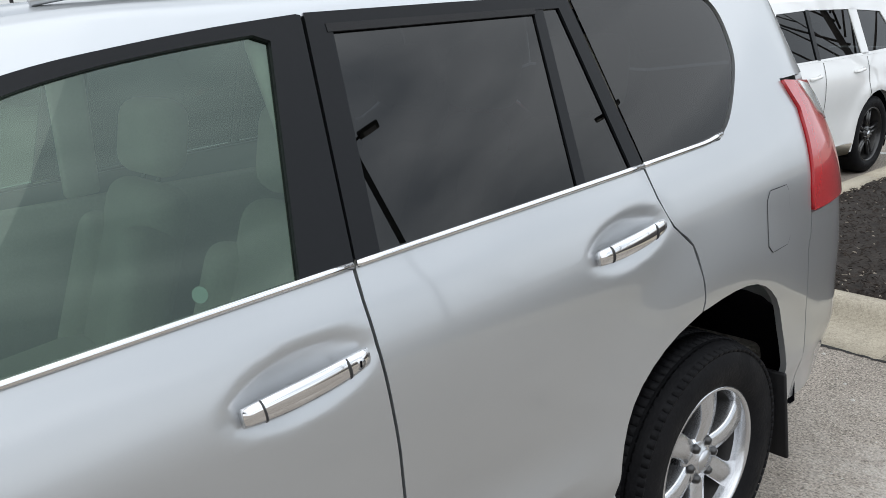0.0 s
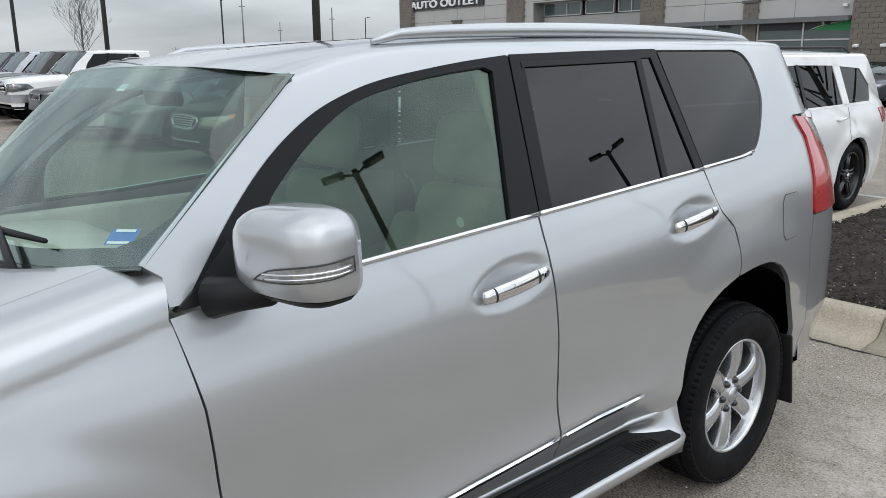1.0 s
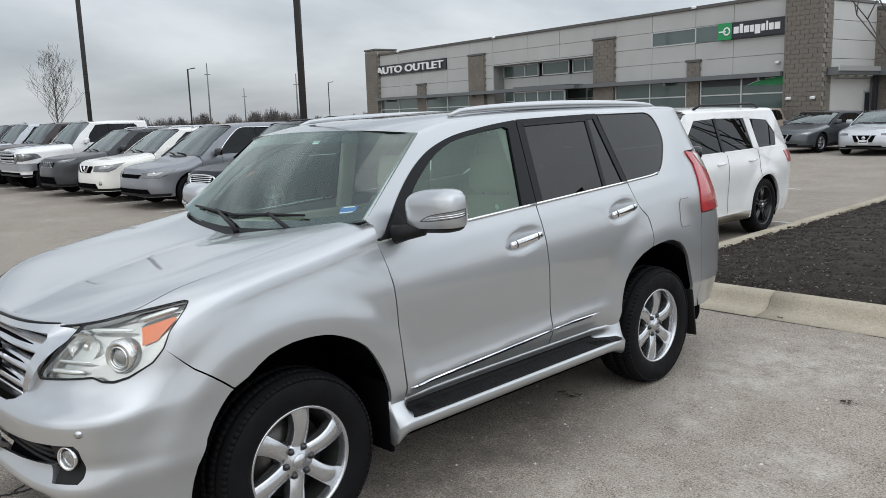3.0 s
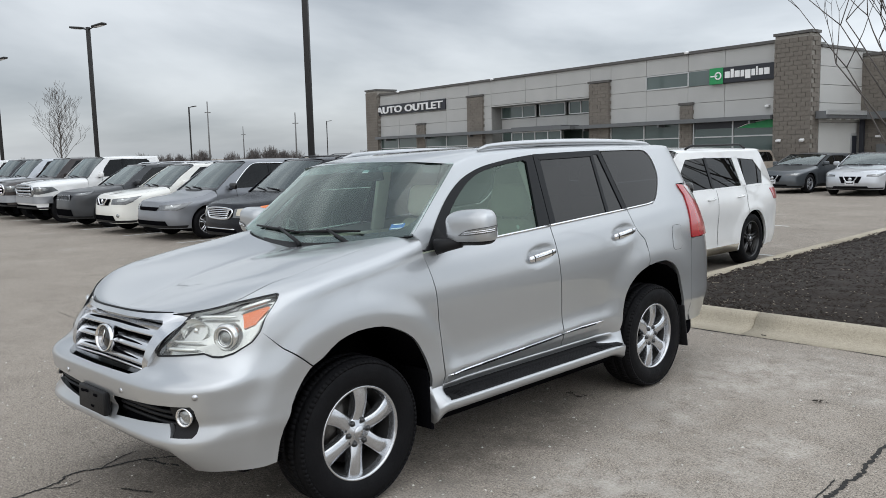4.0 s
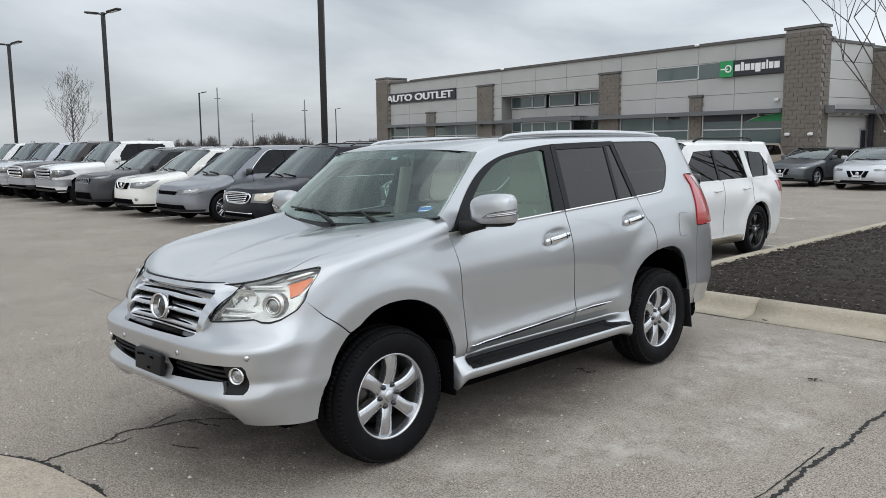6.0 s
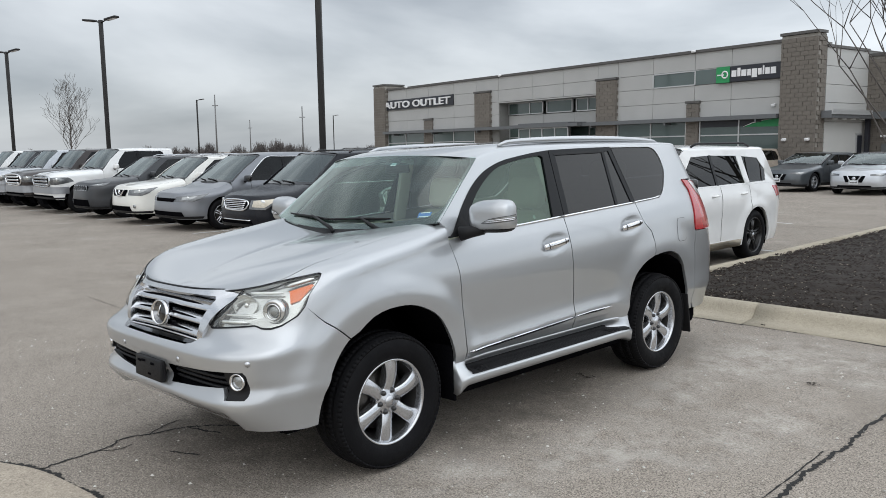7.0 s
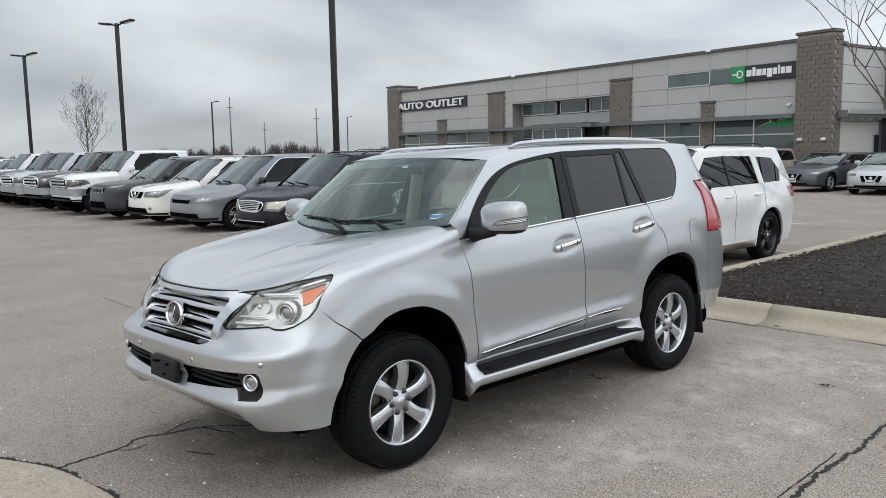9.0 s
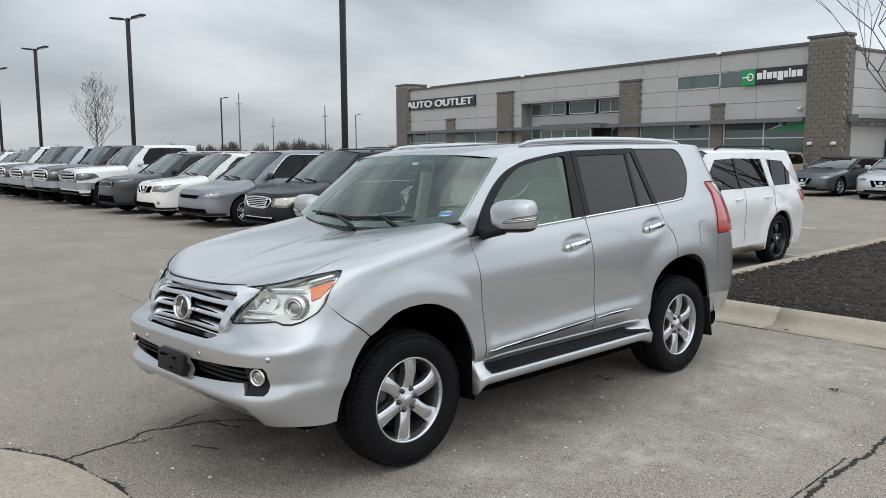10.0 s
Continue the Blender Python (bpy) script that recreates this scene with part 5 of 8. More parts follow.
    part("shade_band", patch([(-0.97, 0.86), (0.97, 0.86), (0.97, 0.985), (-0.97, 0.985)], windscreen, 0.1, 0.05, 0, -0.005), M["shade_band"], ws, "teal shade band").visible_shadow = False
    part("sticker", patch([(0.80, 0.12), (0.90, 0.12), (0.895, 0.19), (0.797, 0.19)], windscreen, 0.05, 0.05, 0, -0.007), M["blue"], ws, "small blue inspection sticker")
    part("sticker_print", patch([(0.815, 0.175), (0.885, 0.175), (0.884, 0.187), (0.814, 0.187)], windscreen, 0.05, 0.05, 0, -0.0055), M["white"], ws)
    part("sticker_print", patch([(0.81, 0.123), (0.888, 0.123), (0.887, 0.134), (0.809, 0.134)], windscreen, 0.05, 0.05, 0, -0.0055), M["white"], ws)
    part("tag", patch([(0.20, 0.86), (0.27, 0.86), (0.268, 0.90), (0.198, 0.90)], windscreen, 0.05, 0.05, 0, -0.012), M["white"], ws, "small white toll tag")
    bm = bmesh.new()
    rows = []
    for i in range(25):
        s = -1 + 2 * i / 24
        a = Vector(windscreen(s, 0.015))
        b = Vector((s * 0.80, -1.200 + 0.232 * s * s, 1.236 + 0.060 * s * s))
        b = b.lerp(a, abs(s) ** 7)
        rows.append([bm.verts.new(a), bm.verts.new(a + (b - a) * 0.5 + Vector((0, 0, -0.016))), bm.verts.new(b + Vector((0, 0, -0.006)))])
    for r0, r1 in zip(rows, rows[1:]):
        for q in range(2):
            bm.faces.new((r0[q], r1[q], r1[q + 1], r0[q + 1]))
    part("cowl_panel", bm, M["black_plastic"], car, "black plastic cowl panel")
    for s0, s1 in ((0.30, 0.62), (-0.30, 0.10)):
        a, b = Vector((s1 * 0.80, -1.150 + 0.14 * s1 * s1, 1.276)), Vector(windscreen(s0, 0.13)) + Vector((0, -0.02, 0.015))
        wp = part("wiper", tube([a, a + Vector((-0.03, 0.0, 0.03)), b], [0.014, 0.012, 0.007], 8), M["black_plastic"], car, "black wiper arm and blade")
        c = Vector(windscreen(s0 - 0.42, 0.10)) + Vector((0, -0.012, 0.012))
        e = Vector(windscreen(s0 + 0.30, 0.10)) + Vector((0, -0.012, 0.012))
        part("blade", tube([c, b + Vector((0, 0.004, -0.01)), e], [0.006, 0.010, 0.006], 6), M["black_plastic"], wp)
    # bumper centre, intake and number plate bracket
    bx = lambda x, z: (suv_shell.p_at_x(x, z), z)
    cen = [(-3.05, 0.804), bx(0.20, 0.806), bx(0.20, 0.412), (-3.05, 0.412)]
    bm = patch(cen, bumper, 0.03, 0.0125, 0.0)
    patch(cen, bumper, 0.03, 0.0125, 0.0, mirror=True, bm=bm)
    bmesh.ops.remove_doubles(bm, verts=bm.verts[:], dist=0.002)
    bump = part("front_bumper", bm, S, car)
    for sg in (1, -1):
        bm = bmesh.new()
        for i in range(3):
            z = 0.612 + 0.029 * i
            pts = [(sg * x, nose_y(x, z) + 0.035, z) for x in np.linspace(0.19, 0.70, 8)]
            tube(pts, 0.009, 6, bm)
        part("intake_slats", bm, M["black_plastic"], bump)
        bm = patch([(0.18, 0.55), (0.83, 0.55), (0.83, 0.74), (0.18, 0.74)], lambda x, z: (sg * x, nose_y(x, z) + 0.065, z), 0.05, 0.05, 0.0)
        part("intake", bm, M["liner"], bump)
        pod = [(0.694, 0.560), (0.80, 0.564), (0.818, 0.590), (0.816, 0.692), (0.80, 0.714), (0.694, 0.714)]
        pod = smoothed(pod + pod[:1], 4)[:-1]
        bm = patch(pod, lambda x, z: (sg * x, nose_y(x, z) + 0.024, z), 0.03, 0.03, 0.03)
        part("fog_surround", bm, M["black_plastic"], bump)
        fx, fz = 0.760, 0.660
        fm = pose(sg * fx, nose_y(fx, fz) + 0.022, fz, 0, 0, sg * 22)
        fl = part("fog_lamp", turned(fm, spin([(0.03, 0.034), (0.0, 0.035), (-0.004, 0.030), (-0.008, 0.001)], 28, "Y")), M["fog_glass"], bump, "round fog lamp")
        part("chrome_ring", turned(fm, spin([(0.012, 0.043), (-0.014, 0.044), (-0.018, 0.040), (-0.010, 0.034), (0.01, 0.033)], 32, "Y", closed=True)), M["chrome"], fl, "chrome ring")
        for sx, sz in ((0.822, 0.752), (0.335, 0.728)):
            q = SH(*bx(sx, sz))
            part("parking_sensor", turned(pose(sg * q[0], q[1], q[2], 0, 0, sg * (55 if sx > 0.5 else 6)), spin([(0.004, 0.0145), (-0.003, 0.0135), (-0.005, 0.001)], 16, "Y")), M["satin"], bump)
    y0 = nose_y(0, 0.632) - 0.016
    bracket = part("plate_bracket", turned(pose(-0.0, y0 - 0.018, 0.632, -3), box(-0.160, 0.160, -0.016, 0.016, -0.060, 0.056, 0.008)), M["black_plastic"], bump, "empty black number plate bracket")
    for x, z in ((-0.1, 0.03), (0.06, 0.03), (0.02, -0.03), (-0.05, 0.035)):
        part("bracket_slot", turned(pose(x, y0 - 0.035, 0.632 + z), box(-0.018, 0.018, -0.003, 0.003, -0.006, 0.006, 0.002)), M["liner"], bracket)
    grille(car)
    # underside
    part("front_underbody", box(-0.74, 0.74, -2.0, -0.84, 0.30, 0.46, 0.05), M["liner"], car)
    part("underbody", box(-0.78, 0.78, -0.85, 2.2, 0.24, 0.46, 0.06), M["liner"], car)
    part("chin", box(-0.60, 0.60, -2.14, -1.95, 0.385, 0.44, 0.02), M["black_plastic"], car)
    interior(car)
    # the body leans a little on its springs, down on the far side
    lean = Matrix.Translation((0.94, 0, 1.15)) @ Matrix.Rotation(radians(-1.5), 4, "Y") @ Matrix.Translation((-0.94, 0, -1.15))
    for ob in car.children:
        if not ob.name.startswith("wheel") or ob.name.startswith("wheel_well"):
            ob.matrix_basis = lean @ ob.matrix_basis
    return car


def mirror_unit(car, sg):
    """Door mirror: painted shell, black foot, clear indicator strip, glass."""
    unit = new("door_mirror")
    unit.parent = car
    unit["label"] = "silver door mirror on a black foot"
    m = pose(sg * 1.070, -0.735, 1.374, 0, -2 * sg, sg * 8)
    HX, HZ, N = 0.152, 0.097, 4.4
    def lip(a):
        c, d = math.cos(a), math.sin(a)
        k = (abs(c) ** N + abs(d) ** N) ** (-1 / N)
        x, z = HX * c * k, HZ * d * k
        if x < 0 and z > 0:
            z *= 1 - 0.20 * (-x / HX) ** 2
        return x, z
    def dome(x, z):
        u, w = min(abs(x) / HX, 1), abs(z) / HZ
        if x < 0 and z > 0:
            w /= 1 - 0.20 * u * u
        s = min((u ** N + w ** N) ** (1 / N), 1)
        n = 2 + (N - 2) * s
        r = min((u ** n + w ** n) ** (1 / n), 1)
        return -0.078 * (1 - r ** 3.6) ** 0.5 - 0.010 * (x / HX)
    def cap(z0, z1, material, nm):
        """The part of the dome between two heights, with its rim turned back."""
        bm = bmesh.new()
        rings = []
        for r in list(np.linspace(0.04, 0.9, 9)) + [0.95, 0.98, 1.0]:
            ring = []
            for q in range(48):
                x, z = lip(2 * math.pi * q / 48)
                x, z = x * r, z * r
                ring.append(bm.verts.new((sg * x, dome(x, z), z)))
            rings.append(ring)
        for y in (0.03, 0.055):
            ring = []
            for q in range(48):
                x, z = lip(2 * math.pi * q / 48)
                k = 1.0 if y < 0.05 else 0.93
                ring.append(bm.verts.new((sg * x * k, y, z * k)))
            rings.append(ring)
        bm.faces.new(rings[0])
        for r0, r1 in zip(rings, rings[1:]):
            for q in range(48):
                bm.faces.new((r0[q], r0[(q + 1) % 48], r1[(q + 1) % 48], r1[q]))
        bm.faces.new(rings[-1][::-1])
        bmesh.ops.bisect_plane(bm, geom=bm.verts[:] + bm.edges[:] + bm.faces[:], plane_co=(0, 0, z0), plane_no=(0, 0, -1), clear_outer=True)
        bmesh.ops.bisect_plane(bm, geom=bm.verts[:] + bm.edges[:] + bm.faces[:], plane_co=(0, 0, z1), plane_no=(0, 0, 1), clear_outer=True)
        bmesh.ops.recalc_face_normals(bm, faces=bm.faces[:])
        return part(nm, turned(m, bm), material, unit)
    cap(-0.072, 0.2, M["silver"], "shell")
    cap(-0.2, -0.074, M["black_plastic"], "lower_shell")
    def wrap(off):
        """The front of the shell and on round its outer end."""
        def at(s, z):
            edge = 0.97 * HX * (1 - min(abs(z) / HZ, 0.99) ** N) ** (1 / N)
            if s < edge:
                return (sg * s, dome(s, z) - off, z)
            k = s - edge
            return (sg * (edge + min(0.25 * k, 0.03 * HX) + off * min(k / 0.01, 1)), dome(edge, z) + k - off * max(1 - k / 0.01, 0), z)
        return at
    strip = [(-0.020, -0.037), (0.005, -0.024), (0.035, -0.014), (0.07, -0.008), (0.11, -0.003), (0.150, 0.001), (0.205, 0.006), (0.205, -0.022), (0.150, -0.029), (0.11, -0.032), (0.07, -0.035), (0.03, -0.0375)]
    bm = patch(strip, lambda u, w: Vector(wrap(0.003)(u, w)), 0.012, 0.012, 0.0)
    ind = part("indicator", turned(m, bm), M["fog_glass"], unit, "clear indicator strip")
    for off in (0.0, -0.009):
        bm = tube([wrap(0.0045)(u, -0.028 + 0.07 * u + off + 0.004) for u in np.linspace(0.015, 0.195, 19)], 0.0026, 6)
        part("chrome_line", turned(m, bm), M["chrome"], ind)
    ring = [q for a, b in zip(strip, strip[1:] + strip[:1]) for q in [(a[0] + (b[0] - a[0]) * i / 4, a[1] + (b[1] - a[1]) * i / 4) for i in range(4)]]
    bm = tube([wrap(0.003)(*q) for q in ring + ring[:1]], 0.0018, 5)
    part("indicator_gap", turned(m, bm), M["dark_lamp"], ind)
    part("foot", tube([(sg * 0.905, -0.83, 1.272), (sg * 0.96, -0.80, 1.283), (sg * 1.03, -0.765, 1.300)], [0.045, 0.036, 0.034], 14), M["black_plastic"], unit)
    sail = [(sg * (suv_side(-0.8, z) + 0.006), y, z) for y, z in ((-0.905, 1.252), (-0.86, 1.285), (-0.76, 1.372), (-0.70, 1.275), (-0.72, 1.262))]
    bm = bmesh.new()
    fa = bm.faces.new([bm.verts.new(q) for q in sail])
    ret = bmesh.ops.extrude_face_region(bm, geom=[fa])
    for g in ret["geom"]:
        if isinstance(g, bmesh.types.BMVert):
            g.co.x -= sg * 0.02
    bmesh.ops.recalc_face_normals(bm, faces=bm.faces[:])
    part("sail", bm, M["black_plastic"], unit, smooth=False)
    part("mirror_glass", turned(m @ pose(sg * 0.0, 0.057, 0.0), box(-0.105, 0.105, -0.002, 0.002, -0.065, 0.07, 0.001)), M["chrome"], unit)


def head_lamp(car, outline, mir):
    """Head lamp: bowl, projectors, amber reflector, clear cover."""
    sg = -1 if mir else 1
    cover = part("head_lamp", patch(outline, SH, 0.02, 0.02, 0.0, 0.004, mir), M["lens_glass"], car, "clear head lamp with amber corner")
    c = (sum(q[0] for q in outline) / len(outline), sum(q[1] for q in outline) / len(outline))
    part("lamp_border", ring_patch(outline, [(c[0] + (u - c[0]) * 0.976, c[1] + (v - c[1]) * 0.958) for u, v in outline], SH, 120, 0.0045, 0.012, mir), M["satin_black"], cover)
    part("bowl", patch([(c[0] + (u - c[0]) * 1.02, c[1] + (v - c[1]) * 1.02) for u, v in outline], SH, 0.02, 0.02, 0.0, -0.032, mir), M["bowl"], cover)
    # amber reflector near the tip
    part("amber_reflector", patch([(-2.144, 1.153), (-2.005, 1.172), (-1.992, 1.155), (-2.079, 1.033), (-2.142, 1.02)], SH, 0.02, 0.02, 0.01, -0.004, mir), M["amber_soft"], cover, "amber corner reflector")
    def on(x, z, back):
        q = SH(*suv_shell.find(SH, z, x=x))
        return (sg * q[0], q[1] + back, q[2])
    # projector in a bright shroud
    m = pose(*on(0.795, 0.980, 0.030), 0, 0, sg * 24)
    pr = part("projector", turned(m, spin([(0.05, 0.062), (0.004, 0.064), (-0.010, 0.058), (-0.012, 0.050), (0.000, 0.043), (0.006, 0.042)], 36, "Y", caps=False)), M["bowl"], cover, "bright projector shroud")
    part("projector_ring", turned(m, spin([(0.008, 0.043), (-0.010, 0.043), (-0.013, 0.039), (-0.008, 0.035), (0.008, 0.035)], 32, "Y", closed=True)), M["chrome"], pr)
    part("projector_lens", turned(m, spin([(0.010, 0.035), (-0.002, 0.030), (-0.008, 0.018), (-0.010, 0.001)], 28, "Y")), M["fog_glass"], pr)
    # dished main reflector with a bulb cap, over a bright shelf
    m = pose(*on(0.635, 1.005, 0.022), -6, 0, sg * 20)
    bm = spin([(-0.004, 0.066), (0.012, 0.062), (0.030, 0.046), (0.042, 0.024), (0.046, 0.001)], 36, "Y", caps=False)
    bmesh.ops.scale(bm, vec=(1.15, 1, 0.82), verts=bm.verts[:])
    dish = part("reflector_dish", turned(m, bm), M["reflector"], cover, "dished chrome reflector")
    part("bulb_cap", turned(m, spin([(0.044, 0.014), (0.010, 0.014), (0.004, 0.010), (0.002, 0.001)], 18, "Y")), M["chrome"], dish)
    for z, x0, x1, r in ((0.925, 0.53, 0.70, 0.011), (0.958, 0.54, 0.715, 0.006), (1.062, 0.62, 0.80, 0.009)):
        pts = [on(x, z + 0.03 * (x - x0), 0.014) for x in np.linspace(x0, x1, 7)]
        part("lamp_ledge", tube(pts, [r * 0.4] + [r] * 5 + [r * 0.4], 8), M["reflector"], cover)
    # pale band over the amber corner
    pts = [SH(-2.17 + 0.19 * k / 6, 1.225 + 0.025 * k / 6) for k in range(7)]
    part("lamp_ledge", tube([(sg * q[0], q[1] + 0.010, q[2] - 0.004) for q in pts], [0.004] + [0.012] * 5 + [0.004], 8), M["bowl"], cover)


def grille(car):
    """Chrome grille: dark cavity, three broad grooved bars, surround and a plain round badge."""
    g = new("grille")
    g.parent = car
    g["label"] = "chrome grille with three broad horizontal bars"
    lean = lambda x, z, d=0: (x, nose_y(x, min(max(z, 0.87), 1.05)) + d - 0.014 + (0.040 + 0.085 * (x / 0.6) ** 2 * (abs(x) / 0.6)) * min(max((z - 0.90) / 0.16, 0), 1.1) ** 1.6, z)
    part("cavity", patch([(-0.405, 0.80), (0.405, 0.80), (0.48, 1.05), (-0.48, 1.05)], lambda x, z: lean(x, z, 0.070), 0.06, 0.06, 0.0), M["liner"], g)
    for i in range(3):
        z0 = 0.849 + 0.0690 * i
        wide = 0.412 + 0.022 * i
        face = ((-1.0, 0.055), (-1.0, 0.012), (-0.82, 0.002), (-0.45, 0.0), (0.05, 0.006), (0.55, 0.015), (0.88, 0.027), (1.0, 0.040), (1.0, 0.065))
        bow = lambda x: 0.012 * (1 - (x / 0.45) ** 2)
        th = lambda x: 0.0245 - 0.0045 * (abs(x) / wide) ** 2
        bm = bmesh.new()
        rows = []
        for k in range(29):
            x = (-1 + 2 * k / 28) * (wide + 0.01)
            rows.append([bm.verts.new(lean(x, z0 + bow(x) + dz * th(x), dy)) for dz, dy in face])
        for r0, r1 in zip(rows, rows[1:]):
            for q in range(len(face) - 1):
                bm.faces.new((r0[q], r0[q + 1], r1[q + 1], r1[q]))
        bmesh.ops.recalc_face_normals(bm, faces=bm.faces[:])
        bar = part("grille_bar", bm, M["bar_chrome"], g)
        # dark strip on the bar's face that paints the shadow of its groove, running out to points
        xs = np.linspace(-0.80 * wide, 0.80 * wide, 25)
        bm = bmesh.new()
        rows = []
        for x in xs:
            h = 0.0062 * (1 - (abs(x) / (0.80 * wide)) ** 3) + 0.0002
            zc = z0 + bow(x) + 0.30 * th(x)
            rows.append([bm.verts.new(lean(x, zc - h, 0.0065)), bm.verts.new(lean(x, zc, 0.0085)), bm.verts.new(lean(x, zc + h, 0.0125))])
        for r0, r1 in zip(rows, rows[1:]):
            for q in range(2):
                bm.faces.new((r0[q], r1[q], r1[q + 1], r0[q + 1]))
        part("groove_shadow", bm, M["liner"], bar)
    outer = [(-0.432, 0.796), (0.432, 0.796), (0.474, 0.885), (0.515, 0.96), (0.590, 1.062), (0.56, 1.071), (0.3, 1.063), (-0.3, 1.063), (-0.56, 1.071), (-0.590, 1.062), (-0.515, 0.96), (-0.474, 0.885)]
    inner = [(-0.402, 0.820), (0.402, 0.820), (0.416, 0.885), (0.436, 0.96), (0.458, 1.020), (0.444, 1.036), (0.3, 1.040), (-0.3, 1.040), (-0.444, 1.036), (-0.458, 1.020), (-0.436, 0.96), (-0.416, 0.885)]
    part("grille_surround", ring_patch(outer, inner, lambda x, z: lean(x, z, 0.0), 110, 0.010, 0.05), M["bar_chrome"], g, "broad satin chrome surround")
    part("lower_strip", tube([lean(x, 0.822 + 0.010 * (1 - (x / 0.42) ** 2), -0.006) for x in np.linspace(-0.415, 0.415, 21)], 0.0055, 8), M["chrome"], g, "thin chrome lower strip")
    part("top_gap", tube([lean(x, 1.069 + 0.006 * (abs(x) / 0.56) ** 2, -0.001) for x in np.linspace(-0.565, 0.565, 25)], 0.0055, 8), M["satin_black"], g)
    m = pose(0, nose_y(0, 0.92) - 0.030, 0.924, -8)
    bm = spin([(0.03, 0.076), (-0.006, 0.076), (-0.013, 0.071), (-0.008, 0.065), (0.01, 0.064)], 44, "Y", closed=True)
    bmesh.ops.scale(bm, vec=(1.30, 1, 0.93), verts=bm.verts[:])
    badge = part("badge", turned(m, bm), M["chrome"], g, "plain chrome round badge")
    bm = spin([(0.004, 0.065), (0.0, 0.065), (-0.002, 0.001)], 32, "Y")
    bmesh.ops.scale(bm, vec=(1.30, 1, 0.93), verts=bm.verts[:])
    part("badge_back", turned(m, bm), M["gloss_black"], badge)
    part("badge_bar", turned(m, tube([(0.012, -0.005, 0.042), (-0.016, -0.006, -0.024)], [0.003, 0.0055], 8)), M["chrome"], badge)


def interior(car):
    """Seats, dash, wheel, floor and door cards, in cream leather."""
    cab = new("cabin")
    cab.parent = car
    cab["label"] = "cream leather cabin"
    part("floor_pan", box(-0.78, 0.78, -0.80, 2.0, 0.52, 0.60, 0.02), M["carpet"], cab)
    part("dashboard", slab(smoothed([(-0.84, 0.78), (-0.90, 0.97), (-1.06, 1.17), (-0.98, 1.215), (-0.80, 1.222), (-0.62, 1.20), (-0.54, 1.15), (-0.56, 0.95), (-0.62, 0.75)], 3), 1.52, "X", 0.012), M["dash"], cab).matrix_basis = pose(-0.76, 0, 0)
    part("binnacle", turned(pose(0.37, -0.62, 1.20), box(-0.19, 0.19, -0.16, 0.10, -0.06, 0.055, 0.05, 4)), M["dash"], cab)
    bm = bmesh.new()
    tube([(0.19 * math.cos(a), 0, 0.19 * math.sin(a)) for a in np.linspace(0, 2 * math.pi, 33)], 0.016, 8, bm)
    box(-0.06, 0.06, -0.03, 0.03, -0.06, 0.05, 0.02, 3, bm)
    box(-0.18, 0.18, -0.012, 0.012, -0.02, 0.015, 0.006, 2, bm)
    part("steering_wheel", turned(pose(0.38, -0.42, 1.16, -24), bm), M["leather"], cab)
    for x in (0.385, -0.385):
        seat = new("front_seat")
        seat.parent = cab
        seat_parts(seat, x, 0.09 if x > 0 else 0.01, 0.24, 0.10)
    bench = new("rear_seat")
    bench.parent = cab
    for x in (0.44, -0.44, 0.0):
        seat_parts(bench, x, 1.05, 0.23 if x else 0.16)
    for sg in (1, -1):
        part("door_card", box(sg * 0.845 - 0.02, sg * 0.845 + 0.02, -0.84, 1.0, 0.6, 1.235, 0.02), M["cabin"], cab)
        part("belt_pillar", turned(pose(sg * 0.765, 0.205, 1.5, 4, -sg * 20, 0), box(-0.02, 0.02, -0.06, 0.06, -0.28, 0.24, 0.015)), M["headliner"], cab)
    part("headliner", patch([(-0.66, -0.45), (0.66, -0.45), (0.66, 1.9), (-0.66, 1.9)], lambda x, y: (x, y, suv_shell.roof(y) - 0.045 - 0.06 * x * x), 0.2, 0.2, 0.0), M["headliner"], cab)
    part("rear_view_mirror", turned(pose(0, -0.52, 1.665, 10), box(-0.12, 0.12, -0.015, 0.015, -0.035, 0.035, 0.014, 3)), M["dark_lamp"], cab)
    part("console", box(-0.11, 0.11, -0.55, 0.45, 0.6, 0.93, 0.04, 3), M["cabin"], cab)


def seat_parts(seat, x, y, w, low=0.0):
    L = M["leather"]
    seat.matrix_basis = pose(0, 0, -low)
    def puff(hx, hy, hz, b):
        return box(-hx, hx, -hy, hy, -hz, hz, b, 4)
    part("cushion", turned(pose(x, y - 0.16, 0.84, 6), puff(w, 0.27, 0.09, 0.07)), L, seat)
    part("backrest", turned(pose(x, y + 0.19, 1.13, -19), puff(w * 0.86, 0.075, 0.31, 0.07)), L, seat)
    for s in (-1, 1):
        part("bolster", turned(pose(x + s * w * 0.80, y + 0.125, 1.08, -19, 0, s * 14), puff(0.060, 0.085, 0.25, 0.055)), L, seat)
    part("headrest", turned(pose(x, y + 0.315, 1.555, -12), puff(min(w, 0.162), 0.066, 0.118, 0.062)), L, seat)
    for s in (-0.06, 0.06):
        part("headrest_post", tube([(x + s, y + 0.28, 1.38), (x + s, y + 0.31, 1.52)], 0.007, 6), M["satin"], seat)


